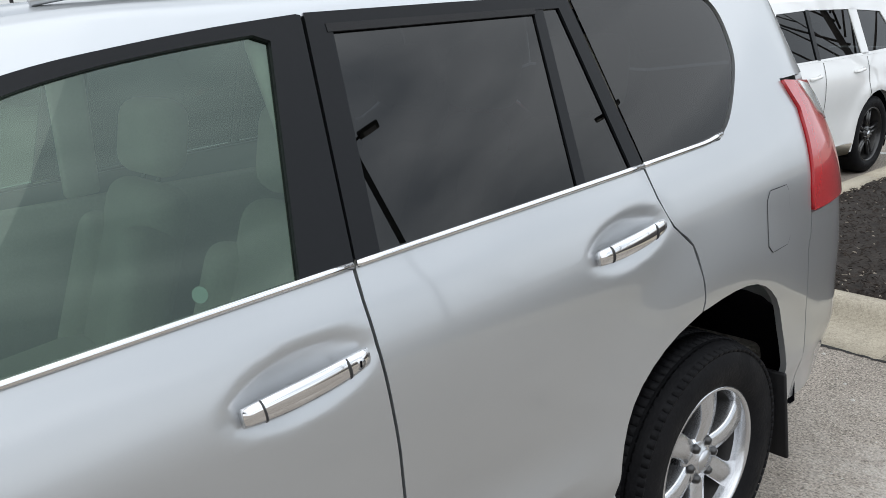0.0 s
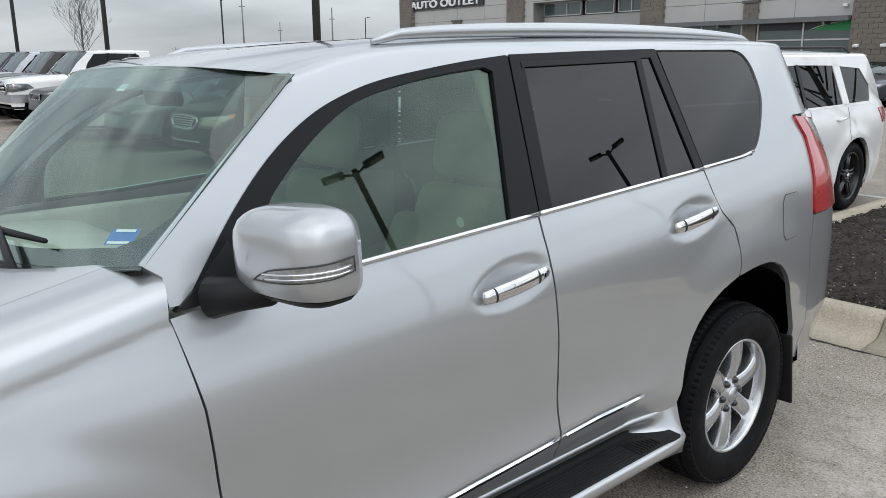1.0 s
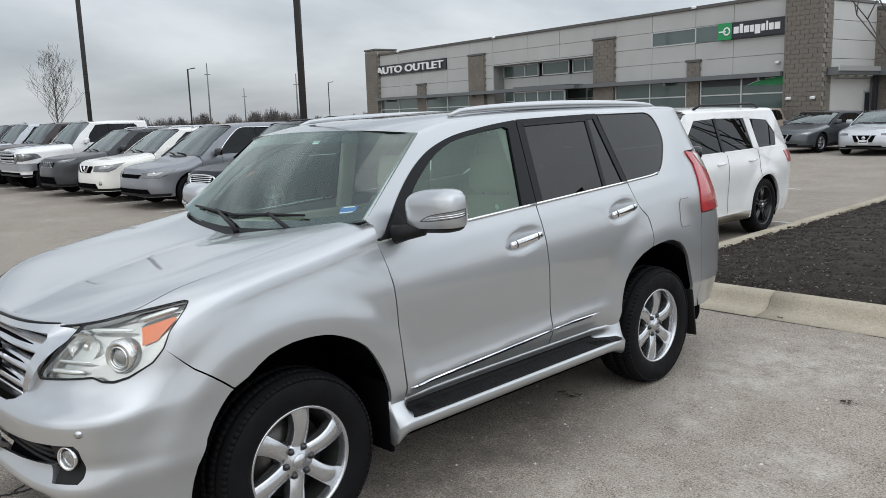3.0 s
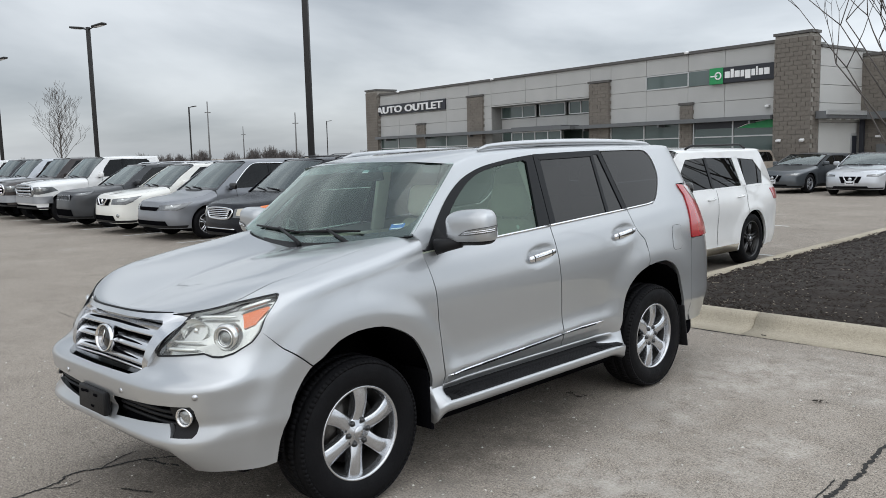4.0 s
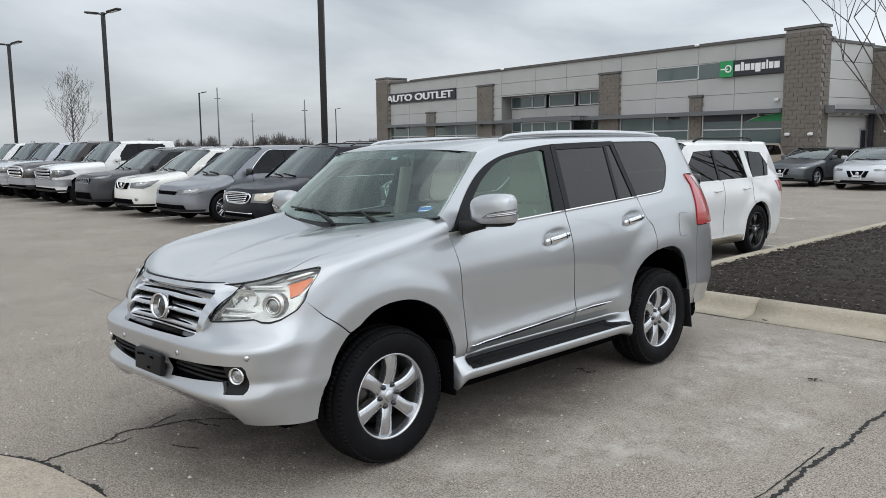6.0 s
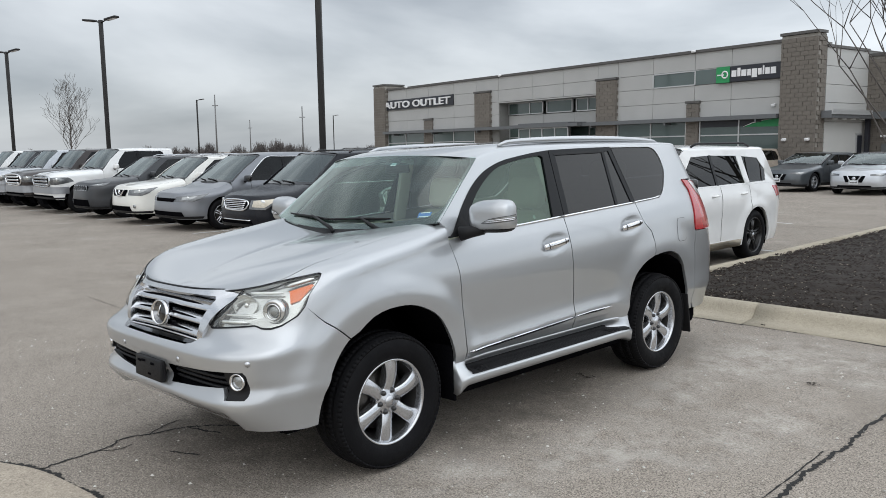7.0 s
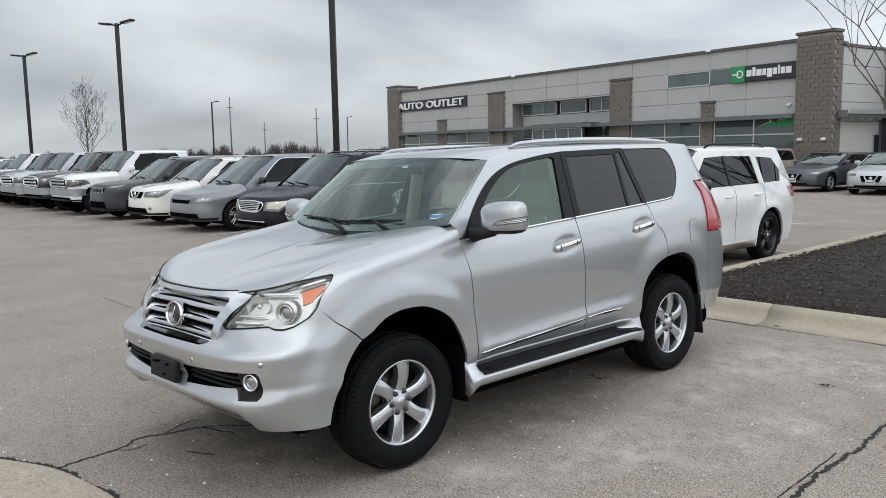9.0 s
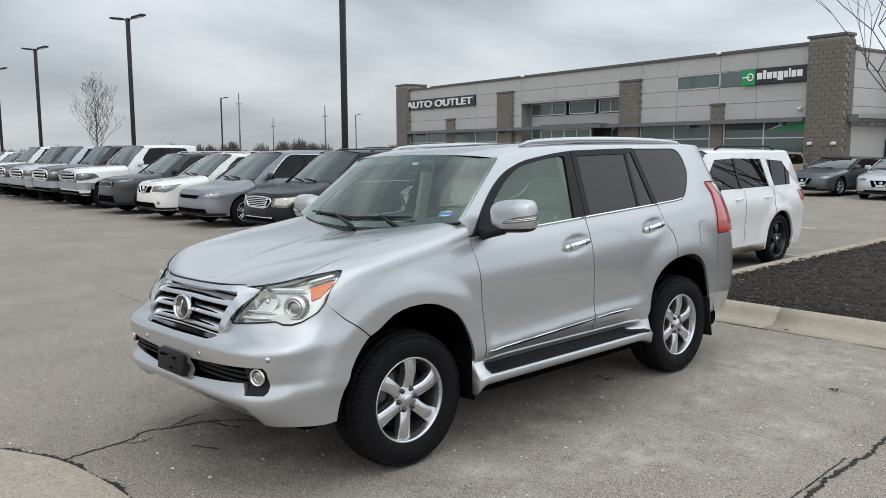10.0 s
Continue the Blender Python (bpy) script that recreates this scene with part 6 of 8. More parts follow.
# ---- the lot ----
def noise_mix(n, l, tc, scale, detail, lo, hi, out_lo=0.0, out_hi=1.0, rough=0.5):
    a, r = n.new("ShaderNodeTexNoise"), n.new("ShaderNodeMapRange")
    a.inputs["Scale"].default_value, a.inputs["Detail"].default_value, a.inputs["Roughness"].default_value = scale, detail, rough
    l.new(tc.outputs["Object"], a.inputs["Vector"]), l.new(a.outputs["Fac"], r.inputs["Value"])
    for key, val in (("From Min", lo), ("From Max", hi), ("To Min", out_lo), ("To Max", out_hi)):
        r.inputs[key].default_value = val
    return r.outputs[0]


def ground_material(name, dark, light, stain_shade=(0.10, 0.098, 0.093), salt=(0.42, 0.41, 0.39), salt_at=0.60, speck=0.5, dust=(), grain=1.0, oil_shade=()):
    """Old paving: worn aggregate, pale chips, dark pits, dust blooms, oily stains and painted car shade."""
    m = bpy.data.materials.new(name)
    m.use_nodes = True
    n, l = m.node_tree.nodes, m.node_tree.links
    b, tc = n["Principled BSDF"], n.new("ShaderNodeTexCoord")
    b.inputs["Roughness"].default_value, b.inputs["Specular IOR Level"].default_value = 0.88, 0.3
    def mix(a, c, fac):
        x = n.new("ShaderNodeMix")
        x.data_type = "RGBA"
        for sock, val in ((6, a), (7, c)):
            if isinstance(val, tuple):
                x.inputs[sock].default_value = (*val, 1)
            else:
                l.new(val, x.inputs[sock])
        l.new(fac, x.inputs[0])
        return x.outputs[2]
    base = mix(dark, light, noise_mix(n, l, tc, 0.55, 6, 0.3, 0.7))
    base = mix(base, tuple(c * 0.62 for c in dark), noise_mix(n, l, tc, 1.7, 10, 0.50, 0.74, 0, 0.75 * grain, 0.78))
    base = mix(base, tuple(c * 1.6 for c in light), noise_mix(n, l, tc, 125, 3, 0.53, 0.62, 0, speck * 0.75))
    base = mix(base, tuple(c * 0.42 for c in dark), noise_mix(n, l, tc, 17, 6, 0.545, 0.66, 0, 0.70 * grain, 0.75))
    base = mix(base, tuple(c * 0.55 for c in dark), noise_mix(n, l, tc, 34, 9, 0.50, 0.72, 0, 0.55 * grain, 0.85))
    base = mix(base, tuple(c * 1.3 for c in light), noise_mix(n, l, tc, 5, 9, 0.52, 0.66, 0, 0.4, 0.8))
    base = mix(base, tuple(c * 0.35 for c in dark), noise_mix(n, l, tc, 100, 5, 0.51, 0.60, 0, 0.75 * grain))
    base = mix(base, tuple(c * 0.30 for c in dark), noise_mix(n, l, tc, 62, 3, 0.57, 0.64, 0, 0.7 * grain, 0.6))
    base = mix(base, tuple(c * 1.7 for c in light), noise_mix(n, l, tc, 71, 3, 0.585, 0.65, 0, 0.75 * speck, 0.6))
    base = mix(base, salt, noise_mix(n, l, tc, 0.8, 9, salt_at, salt_at + 0.16, 0, 0.75, 0.70))
    base = mix(base, stain_shade, noise_mix(n, l, tc, 0.33, 7, 0.60, 0.78, 0, 0.6, 0.6))
    # dried dust where tyres have stood, then oily stains and painted car shade, all with torn edges
    for at, size, tone in [(*d, tuple(c * 1.15 for c in salt)) for d in dust] + [(*d, stain_shade) for d in oil_shade]:
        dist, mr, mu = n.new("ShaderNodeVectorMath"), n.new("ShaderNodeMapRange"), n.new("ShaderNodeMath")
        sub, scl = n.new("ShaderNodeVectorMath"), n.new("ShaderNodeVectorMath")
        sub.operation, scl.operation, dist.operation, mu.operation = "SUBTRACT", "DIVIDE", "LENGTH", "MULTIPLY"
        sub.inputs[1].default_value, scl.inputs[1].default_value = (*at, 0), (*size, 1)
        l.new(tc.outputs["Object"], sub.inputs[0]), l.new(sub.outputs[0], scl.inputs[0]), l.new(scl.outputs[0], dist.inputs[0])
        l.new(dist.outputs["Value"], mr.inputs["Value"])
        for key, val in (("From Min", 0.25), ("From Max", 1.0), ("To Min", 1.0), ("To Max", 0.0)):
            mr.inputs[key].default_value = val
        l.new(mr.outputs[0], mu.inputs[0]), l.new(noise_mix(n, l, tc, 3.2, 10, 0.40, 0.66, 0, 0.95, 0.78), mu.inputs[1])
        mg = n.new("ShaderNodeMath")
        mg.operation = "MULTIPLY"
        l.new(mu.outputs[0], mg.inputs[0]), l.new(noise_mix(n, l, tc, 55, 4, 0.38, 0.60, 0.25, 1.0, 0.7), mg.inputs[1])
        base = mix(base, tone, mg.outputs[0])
    vor = n.new("ShaderNodeTexVoronoi")
    vor.inputs["Scale"].default_value = 26
    l.new(tc.outputs["Object"], vor.inputs["Vector"])
    vr = n.new("ShaderNodeMapRange")
    vr.inputs["From Min"].default_value, vr.inputs["From Max"].default_value, vr.inputs["To Min"].default_value, vr.inputs["To Max"].default_value = 0.10, 0.16, 1.0, 0.0
    l.new(vor.outputs["Distance"], vr.inputs["Value"])
    vm = n.new("ShaderNodeMath")
    vm.operation = "MULTIPLY"
    l.new(vr.outputs[0], vm.inputs[0]), l.new(noise_mix(n, l, tc, 21, 1, 0.62, 0.66, 0, 0.55), vm.inputs[1])
    base = mix(base, (0.55, 0.54, 0.51), vm.outputs[0])
    l.new(base, b.inputs["Base Color"])
    bn, bp = n.new("ShaderNodeTexNoise"), n.new("ShaderNodeBump")
    bn.inputs["Scale"].default_value, bn.inputs["Detail"].default_value = 70, 9
    l.new(tc.outputs["Object"], bn.inputs["Vector"]), l.new(bn.outputs["Fac"], bp.inputs["Height"])
    bp.inputs["Strength"].default_value, bp.inputs["Distance"].default_value = 0.55, 0.006
    l.new(bp.outputs[0], b.inputs["Normal"])
    return m


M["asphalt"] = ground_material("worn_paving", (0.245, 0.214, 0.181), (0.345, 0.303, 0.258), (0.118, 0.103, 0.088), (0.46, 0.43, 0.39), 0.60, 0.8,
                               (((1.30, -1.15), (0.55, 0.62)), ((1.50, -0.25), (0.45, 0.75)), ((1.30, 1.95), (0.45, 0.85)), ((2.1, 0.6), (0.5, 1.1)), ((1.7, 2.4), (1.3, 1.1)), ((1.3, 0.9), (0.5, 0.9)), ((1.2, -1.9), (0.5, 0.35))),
                               # the SUV's shade put into the paving colour, together with oily stains
                               oil_shade=(((0.15, -1.75), (1.1, 0.8)), ((0.15, -1.75), (1.1, 0.8)), ((1.0, -0.75), (0.55, 0.45)), ((-0.5, -1.9), (0.5, 0.35)), ((0.9, 0.1), (0.5, 1.4)), ((0.9, 0.1), (0.5, 1.4))))
M["apron"] = ground_material("apron_concrete", (0.355, 0.305, 0.245), (0.46, 0.40, 0.325), (0.25, 0.22, 0.18), (0.5, 0.46, 0.40), 0.64, 0.3, (), 0.45)
M["kerb"] = ground_material("kerb_concrete", (0.355, 0.315, 0.245), (0.455, 0.405, 0.32), (0.22, 0.21, 0.18), (0.5, 0.48, 0.44), 0.64, 0.2, (), 0.35)
M["crack"] = mat("crack_filler", (0.018, 0.017, 0.016), 0.9, var=0.4, scale=20, bump=0.6, bump_scale=160)
M["line"] = mat("worn_line_paint", (0.50, 0.50, 0.48), 0.75, var=0.25, scale=7, fine=90)
M["mulch"] = mat("bark_mulch", (0.022, 0.016, 0.012), 0.95, var=0.6, scale=14, fine=90, bump=1.0, bump_scale=45)
M["chip"] = mat("bark_chip", (0.027, 0.019, 0.014), 0.9, var=0.7, scale=9, fine=40)
M["pale_chip"] = mat("pale_chip", (0.30, 0.26, 0.21), 0.9, var=0.4, scale=9, fine=40)
M["bark"] = mat("bare_bark", (0.10, 0.088, 0.080), 0.9, var=0.3, scale=8, bump=0.5, bump_scale=60)
M["twig"] = mat("far_twigs", (0.13, 0.115, 0.11), 0.9, var=0.2)
M["pole"] = mat("dark_bronze_pole", (0.020, 0.019, 0.019), 0.5, 0.3, var=0.15)
M["grey_pole"] = mat("grey_pole", (0.16, 0.16, 0.16), 0.6, 0.2, var=0.15)

bm = bmesh.new()
bm.faces.new([bm.verts.new(q) for q in ((-1500, -1500, 0), (1500, -1500, 0), (1500, 1500, 0), (-1500, 1500, 0))])
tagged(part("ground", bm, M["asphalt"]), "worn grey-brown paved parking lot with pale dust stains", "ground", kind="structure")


def jagged(name, pts, width, seed, label):
    """A ragged open joint: a thin dark band of uneven width, just above the paving."""
    rnd = random.Random(seed)
    fine = smoothed(pts, 34)
    bm = bmesh.new()
    prev, drift = None, 0.0
    for i, p in enumerate(fine):
        drift = drift * 0.9 + rnd.uniform(-0.35, 0.35)
        a, b = fine[max(i - 1, 0)], fine[min(i + 1, len(fine) - 1)]
        d = Vector((b[0] - a[0], b[1] - a[1], 0)).normalized()
        nn = Vector((-d.y, d.x, 0))
        w0, w1 = width * rnd.uniform(0.25, 1.0), width * rnd.uniform(0.25, 1.0)
        o = Vector((p[0], p[1], 0.003)) + nn * (drift + rnd.uniform(-0.2, 0.2)) * width
        if i in (0, len(fine) - 1):
            w0 = w1 = width * 0.1
        cur = [bm.verts.new(o + nn * w0), bm.verts.new(o - nn * w1)]
        if prev:
            bm.faces.new((prev[0], prev[1], cur[1], cur[0]))
        prev = cur
    tagged(part(name, bm, M["crack"]), label, "crack", kind="structure")


jagged("crack", [(-0.52, -2.80), (-0.56, -2.58), (-0.58, -2.39), (-0.65, -2.26), (-0.59, -2.06), (-0.56, -1.89), (-0.40, -1.70), (-0.1, -1.5), (0.1, -1.1)], 0.013, 1, "dark ragged crack in the paving")
jagged("crack", [(2.62, -2.4), (2.59, -1.2), (2.60, -0.26), (2.58, 0.15), (2.59, 0.66), (2.57, 1.40), (2.6, 2.4), (2.58, 3.34)], 0.020, 2, "wide dark crack along a slab joint")
jagged("crack", [(-0.44, -3.3), (-0.47, -3.04), (-0.53, -2.82)], 0.010, 3, "thin crack across the concrete apron")
jagged("crack", [(-1.4, -3.22), (-0.97, -3.02), (-0.72, -2.89), (-0.50, -2.80), (-0.2, -2.745), (0.16, -2.71), (0.7, -2.72), (1.4, -2.9)], 0.024, 4, "dark weedy seam between paving and apron")
jagged("crack", [(-0.6, 3.345), (0.2, 3.34), (0.9, 3.35), (1.9, 3.345), (3.0, 3.35), (4.6, 3.34)], 0.018, 5, "dark seam along the kerb gutter")
jagged("crack", [(-6.0, -0.52), (-4.5, -0.55), (-3.2, -0.50)], 0.004, 6, "faint crack in the paving")
jagged("crack", [(-0.24, -2.16), (-0.15, -2.11), (-0.06, -2.06)], 0.011, 7, "short crack in the paving")
jagged("crack", [(-0.62, -2.12), (-0.70, -1.98), (-0.72, -1.86)], 0.008, 8, "short branch of the crack")
jagged("crack", [(-0.57, -2.46), (-0.50, -2.36), (-0.52, -2.27)], 0.007, 9, "short branch of the crack")
jagged("crack", [(-0.56, -1.89), (-0.48, -1.86), (-0.30, -1.80)], 0.012, 10, "short branch of the crack")
jagged("crack", [(2.57, -1.9), (2.52, -1.1), (2.55, -0.3), (2.53, 0.5)], 0.007, 12, "thin crack beside the slab joint")

# pale concrete apron, flush with the paving
apron = smoothed([(-5.0, -5.0), (-2.2, -3.65), (-1.4, -3.24), (-0.97, -3.03), (-0.72, -2.90), (-0.50, -2.81), (-0.2, -2.755), (0.16, -2.72), (0.7, -2.73), (1.4, -2.92), (2.4, -3.6)], 4) + [(2.6, -6.0), (-5.0, -7.0)]
bm = slab(apron, 0.034, "Z")
turned(pose(0, 0, -0.028), bm)
tagged(part("apron", bm, M["apron"], smooth=False), "pale concrete apron beside the paving", "pavement", kind="structure")


def kerb_run(name, path, prof, label):
    """A kerb: a profile of (out, height) swept along a path of (x, y); out is to the left of the way."""
    bm = bmesh.new()
    rows = []
    for i, p in enumerate(path):
        a, b = path[max(i - 1, 0)], path[min(i + 1, len(path) - 1)]
        d = Vector((b[0] - a[0], b[1] - a[1], 0)).normalized()
        nn = Vector((-d.y, d.x, 0))
        rows.append([bm.verts.new(Vector((p[0], p[1], h)) + nn * o) for o, h in prof])
    for r0, r1 in zip(rows, rows[1:]):
        for q in range(len(prof)):
            j = (q + 1) % len(prof)
            bm.faces.new((r0[q], r1[q], r1[j], r0[j]))
    bm.faces.new(rows[0]), bm.faces.new(rows[-1][::-1])
    bmesh.ops.recalc_face_normals(bm, faces=bm.faces[:])
    return tagged(part(name, bm, M["kerb"]), label, "kerb", kind="structure")


GUTTER = [(0, -0.05), (0, 0.005), (0.20, 0.012), (0.26, 0.024), (0.30, 0.055), (0.325, 0.105), (0.35, 0.132), (0.385, 0.146), (0.45, 0.150), (0.46, -0.05)]
KERB = [(0, -0.05), (0.005, 0.09), (0.02, 0.135), (0.05, 0.150), (0.20, 0.152), (0.21, -0.05)]
joints = [(-0.45, 0.655), (0.668, 3.10), (3.112, 5.55), (5.562, 8.0), (8.012, 12.0)]
for a, b in joints:
    kerb_run("kerb", [(x, 3.35) for x in np.linspace(a, b, 9)], GUTTER, "weathered concrete kerb with a gutter pan")
arc = [(-0.45 - 0.55 * math.sin(t), 3.35 + 0.60 - 0.60 * math.cos(t)) for t in np.linspace(math.pi / 2, 0, 8)]
for a, b in ((3.96, 6.9), (6.912, 9.9), (9.912, 12.9), (12.912, 16.0), (16.012, 20.0)):
    kerb_run("kerb", [(-1.0, y) for y in np.linspace(b, a, 7)], KERB, "narrow concrete kerb round the mulch bed")
kerb_run("kerb", arc, [(o * 0.55, h) for o, h in GUTTER], "rounded concrete kerb corner")

# mulch bed
bm = bmesh.new()
nx, ny = 90, 110
rows = []
for i in range(nx + 1):
    row = []
    for j in range(ny + 1):
        x, y = -0.80 + 12.6 * (i / nx) ** 1.5, 3.79 + 16.0 * (j / ny) ** 1.5
        hump = 0.10 * min(1, (y - 3.79) / 1.4) * min(1, (x + 0.8) / 1.2)
        row.append(bm.verts.new((x, y, 0.118 + hump + 0.035 * noise.noise((x * 5, y * 5, 0)) + 0.02 * noise.noise((x * 17, y * 17, 3)))))
    rows.append(row)
for r0, r1 in zip(rows, rows[1:]):
    for q in range(ny):
        bm.faces.new((r0[q], r1[q], r1[q + 1], r0[q + 1]))
tagged(part("mulch_bed", bm, M["mulch"]), "dark brown shredded bark mulch bed", "mulch", kind="stuff")
for nm, count, mt, seed, big in (("bark_chips", 20000, "chip", 3, 0.62), ("pale_chips", 1100, "pale_chip", 5, 0.42)):
    rnd = random.Random(seed)
    vs, fs = [], []
    for _ in range(count):
        x, y = -0.75 + 8.0 * rnd.random() ** 1.5, 3.82 + 10.5 * rnd.random() ** 1.8
        hump = 0.10 * min(1, (y - 3.79) / 1.4) * min(1, (x + 0.8) / 1.2)
        z = 0.135 + hump + 0.035 * noise.noise((x * 5, y * 5, 0)) + rnd.uniform(-0.005, 0.016)
        ln, wd, th = big * rnd.uniform(0.012, 0.042), big * rnd.uniform(0.004, 0.010), 0.004
        mm = Matrix.Translation((x, y, z)) @ Euler((rnd.uniform(-0.6, 0.6), rnd.uniform(-0.6, 0.6), rnd.uniform(0, 6.28))).to_matrix().to_4x4()
        k = len(vs)
        for q in ((-ln, -wd, 0), (ln, -wd * 0.6, 0), (ln * 0.8, wd, 0), (-ln * 0.9, wd * 0.8, 0), (0, 0, th * 2)):
            vs.append(tuple(mm @ Vector(q)))
        fs += [(k, k + 1, k + 4), (k + 1, k + 2, k + 4), (k + 2, k + 3, k + 4), (k + 3, k, k + 4)]
    me = bpy.data.meshes.new(nm)
    me.from_pydata(vs, [], fs)
    me.materials.append(M[mt])
    tagged(new(nm, me), "shredded bark chips lying on the bed" if mt == "chip" else "pale wood splinters among the bark", "mulch", kind="stuff")

# worn stall lines, leaf litter, grit
def stripe(x0, y0, x1, y1, w):
    d = Vector((x1 - x0, y1 - y0, 0)).normalized() * w / 2
    nn = Vector((-d.y, d.x, 0))
    bm = bmesh.new()
    bm.faces.new([bm.verts.new(q) for q in (Vector((x0, y0, 0.004)) + nn, Vector((x1, y1, 0.004)) + nn, Vector((x1, y1, 0.004)) - nn, Vector((x0, y0, 0.004)) - nn)])
    tagged(part("stall_line", bm, M["line"]), "worn white parking stall line", "road marking", "stall lines", "structure")


for i in range(9):
    stripe(-9.35 - 2.72 * i, 4.0, -9.35 - 2.72 * i, 9.0, 0.10)
stripe(-1.12, 8.9, -1.85, 8.95, 0.11)
stripe(-3.1, 13.7, -4.0, 13.85, 0.11)
rnd = random.Random(11)
vs, fs = [], []
for _ in range(3000):
    x, y = rnd.uniform(-4, 6), rnd.uniform(-3.0, 3.3)
    r = 0.0028 + 0.0085 * rnd.random() ** 4
    k = len(vs)
    for a in range(4):
        vs.append((x + r * math.cos(a * 1.57 + rnd.random()), y + r * math.sin(a * 1.57 + rnd.random()), 0.001))
    vs.append((x, y, r))
    fs += [(k + a, k + (a + 1) % 4, k + 4) for a in range(4)]
M["grit"] = mat("pale_grit", (0.56, 0.54, 0.50), 0.85, var=0.3, scale=9, fine=40)
me = bpy.data.meshes.new("grit")
me.from_pydata(vs, [], fs)
me.materials.append(M["grit"])
tagged(new("grit", me), "pale grit scattered on the paving", "grit", kind="stuff")


M["leaf"] = mat("rotted_leaf", (0.045, 0.036, 0.028), 0.8, var=0.5, scale=30, fine=90)


def litter(x, y, size, seed, label):
    rnd = random.Random(seed)
    t = thing("leaf_litter", pose(x, y, 0.004), label, "litter")
    for _ in range(16):
        bm = bmesh.new()
        a, r = rnd.uniform(0, 6.28), size * rnd.uniform(0.10, 0.30)
        c = Vector((rnd.uniform(-size, size), rnd.uniform(-size, size) * 0.5, 0.004))
        vsx = [bm.verts.new(c + Vector((r * math.cos(a + q) * (1 if q % 2 else 0.6), r * math.sin(a + q) * 0.5, rnd.uniform(0, 0.012)))) for q in (0, 1, 2.2, 3.2, 4.4, 5.3)]
        bm.faces.new(vsx)
        part("leaf", bm, M["leaf"], t)


litter(0.64, 0.80, 0.075, 1, "clump of dark wet leaves on the paving")
litter(1.99, 1.76, 0.05, 2, "small dark leaf scrap on the paving")
for x, y in ((0.16, 3.60), (0.86, 3.42), (0.25, 3.62)):
    litter(x, y, 0.025, int(x * 100), "small dark leaf scrap in the gutter")


# ---- lamp posts, poles, trees ----
def lamp_post(x, y, h, turn=0, heads=2, thick=0.085, span=1.0):
    t = thing("lamp_post", pose(x, y, 0, 0, 0, turn), "dark bronze parking lot lamp post", "lamp post", "lot lamp posts")
    part("footing", spin([(0, 0.30), (0.72, 0.30), (0.76, 0.27), (0.76, 0.001)], 24, "Z"), M["kerb"], t)
    part("pole", box(-thick, thick, -thick, thick, 0.75, h, 0.012), M["pole"], t)
    part("base_plate", box(-0.17, 0.17, -0.17, 0.17, 0.755, 0.79, 0.01), M["pole"], t)
    for s in ((-1, 1) if heads == 2 else (1,)):
        bm = tube([(s * thick, 0, h - 0.12), (s * 0.28 * span, 0, h - 0.06), (s * 0.42 * span, 0, h - 0.02)], 0.035, 8)
        part("arm", bm, M["pole"], t)
        bm = turned(pose(s * 0.80 * span, 0, h + 0.03, 0, -s * 7, 0), box(-0.42 * span, 0.42 * span, -0.17, 0.17, -0.05, 0.06, 0.045, 3))
        hd = part("lamp_head", bm, M["pole"], t)
        part("lens", turned(pose(s * 0.84 * span, 0, h - 0.022, 0, -s * 7, 0), box(-0.25 * span, 0.25 * span, -0.12, 0.12, -0.008, 0.004, 0.004)), M["white_plate"], hd)


lamp_post(-16.1, 10.43, 9.3, 40)
lamp_post(-39.5, 13.2, 8.75, 20)
lamp_post(-55.4, 13.1, 8.6, 20)
lamp_post(-70.5, 14.4, 8.4, 20)
lamp_post(-105.9, 52.8, 9.3, 30, 1)
lamp_post(-144.5, 105.9, 9.5, 30, 1)
lamp_post(14.14, 9.77, 10.0, 125, 2, 0.075, 0.72)
lamp_post(16.0, 22.1, 10.6, 143, 2, 0.07, 0.60)


def utility_pole(x, y, h, arm=True):
    t = thing("utility_pole", pose(x, y, 0, 0, 0, 40), "thin grey utility pole in the distance", "pole", "utility poles")
    part("pole", tube([(0, 0, 0), (0, 0, h)], [0.17, 0.10], 8), M["grey_pole"], t)
    if arm:
        part("crossarm", box(-0.55, 0.55, -0.05, 0.05, h - 2.0, h - 1.86, 0.01), M["grey_pole"], t)


utility_pole(-127.6, 67.5, 11.8)
utility_pole(-119.6, 80.5, 9.7)
utility_pole(-167.6, 98.2, 9.2)
utility_pole(-118.0, 24.0, 4.2)
utility_pole(-141.0, 116.0, 8.6, False)


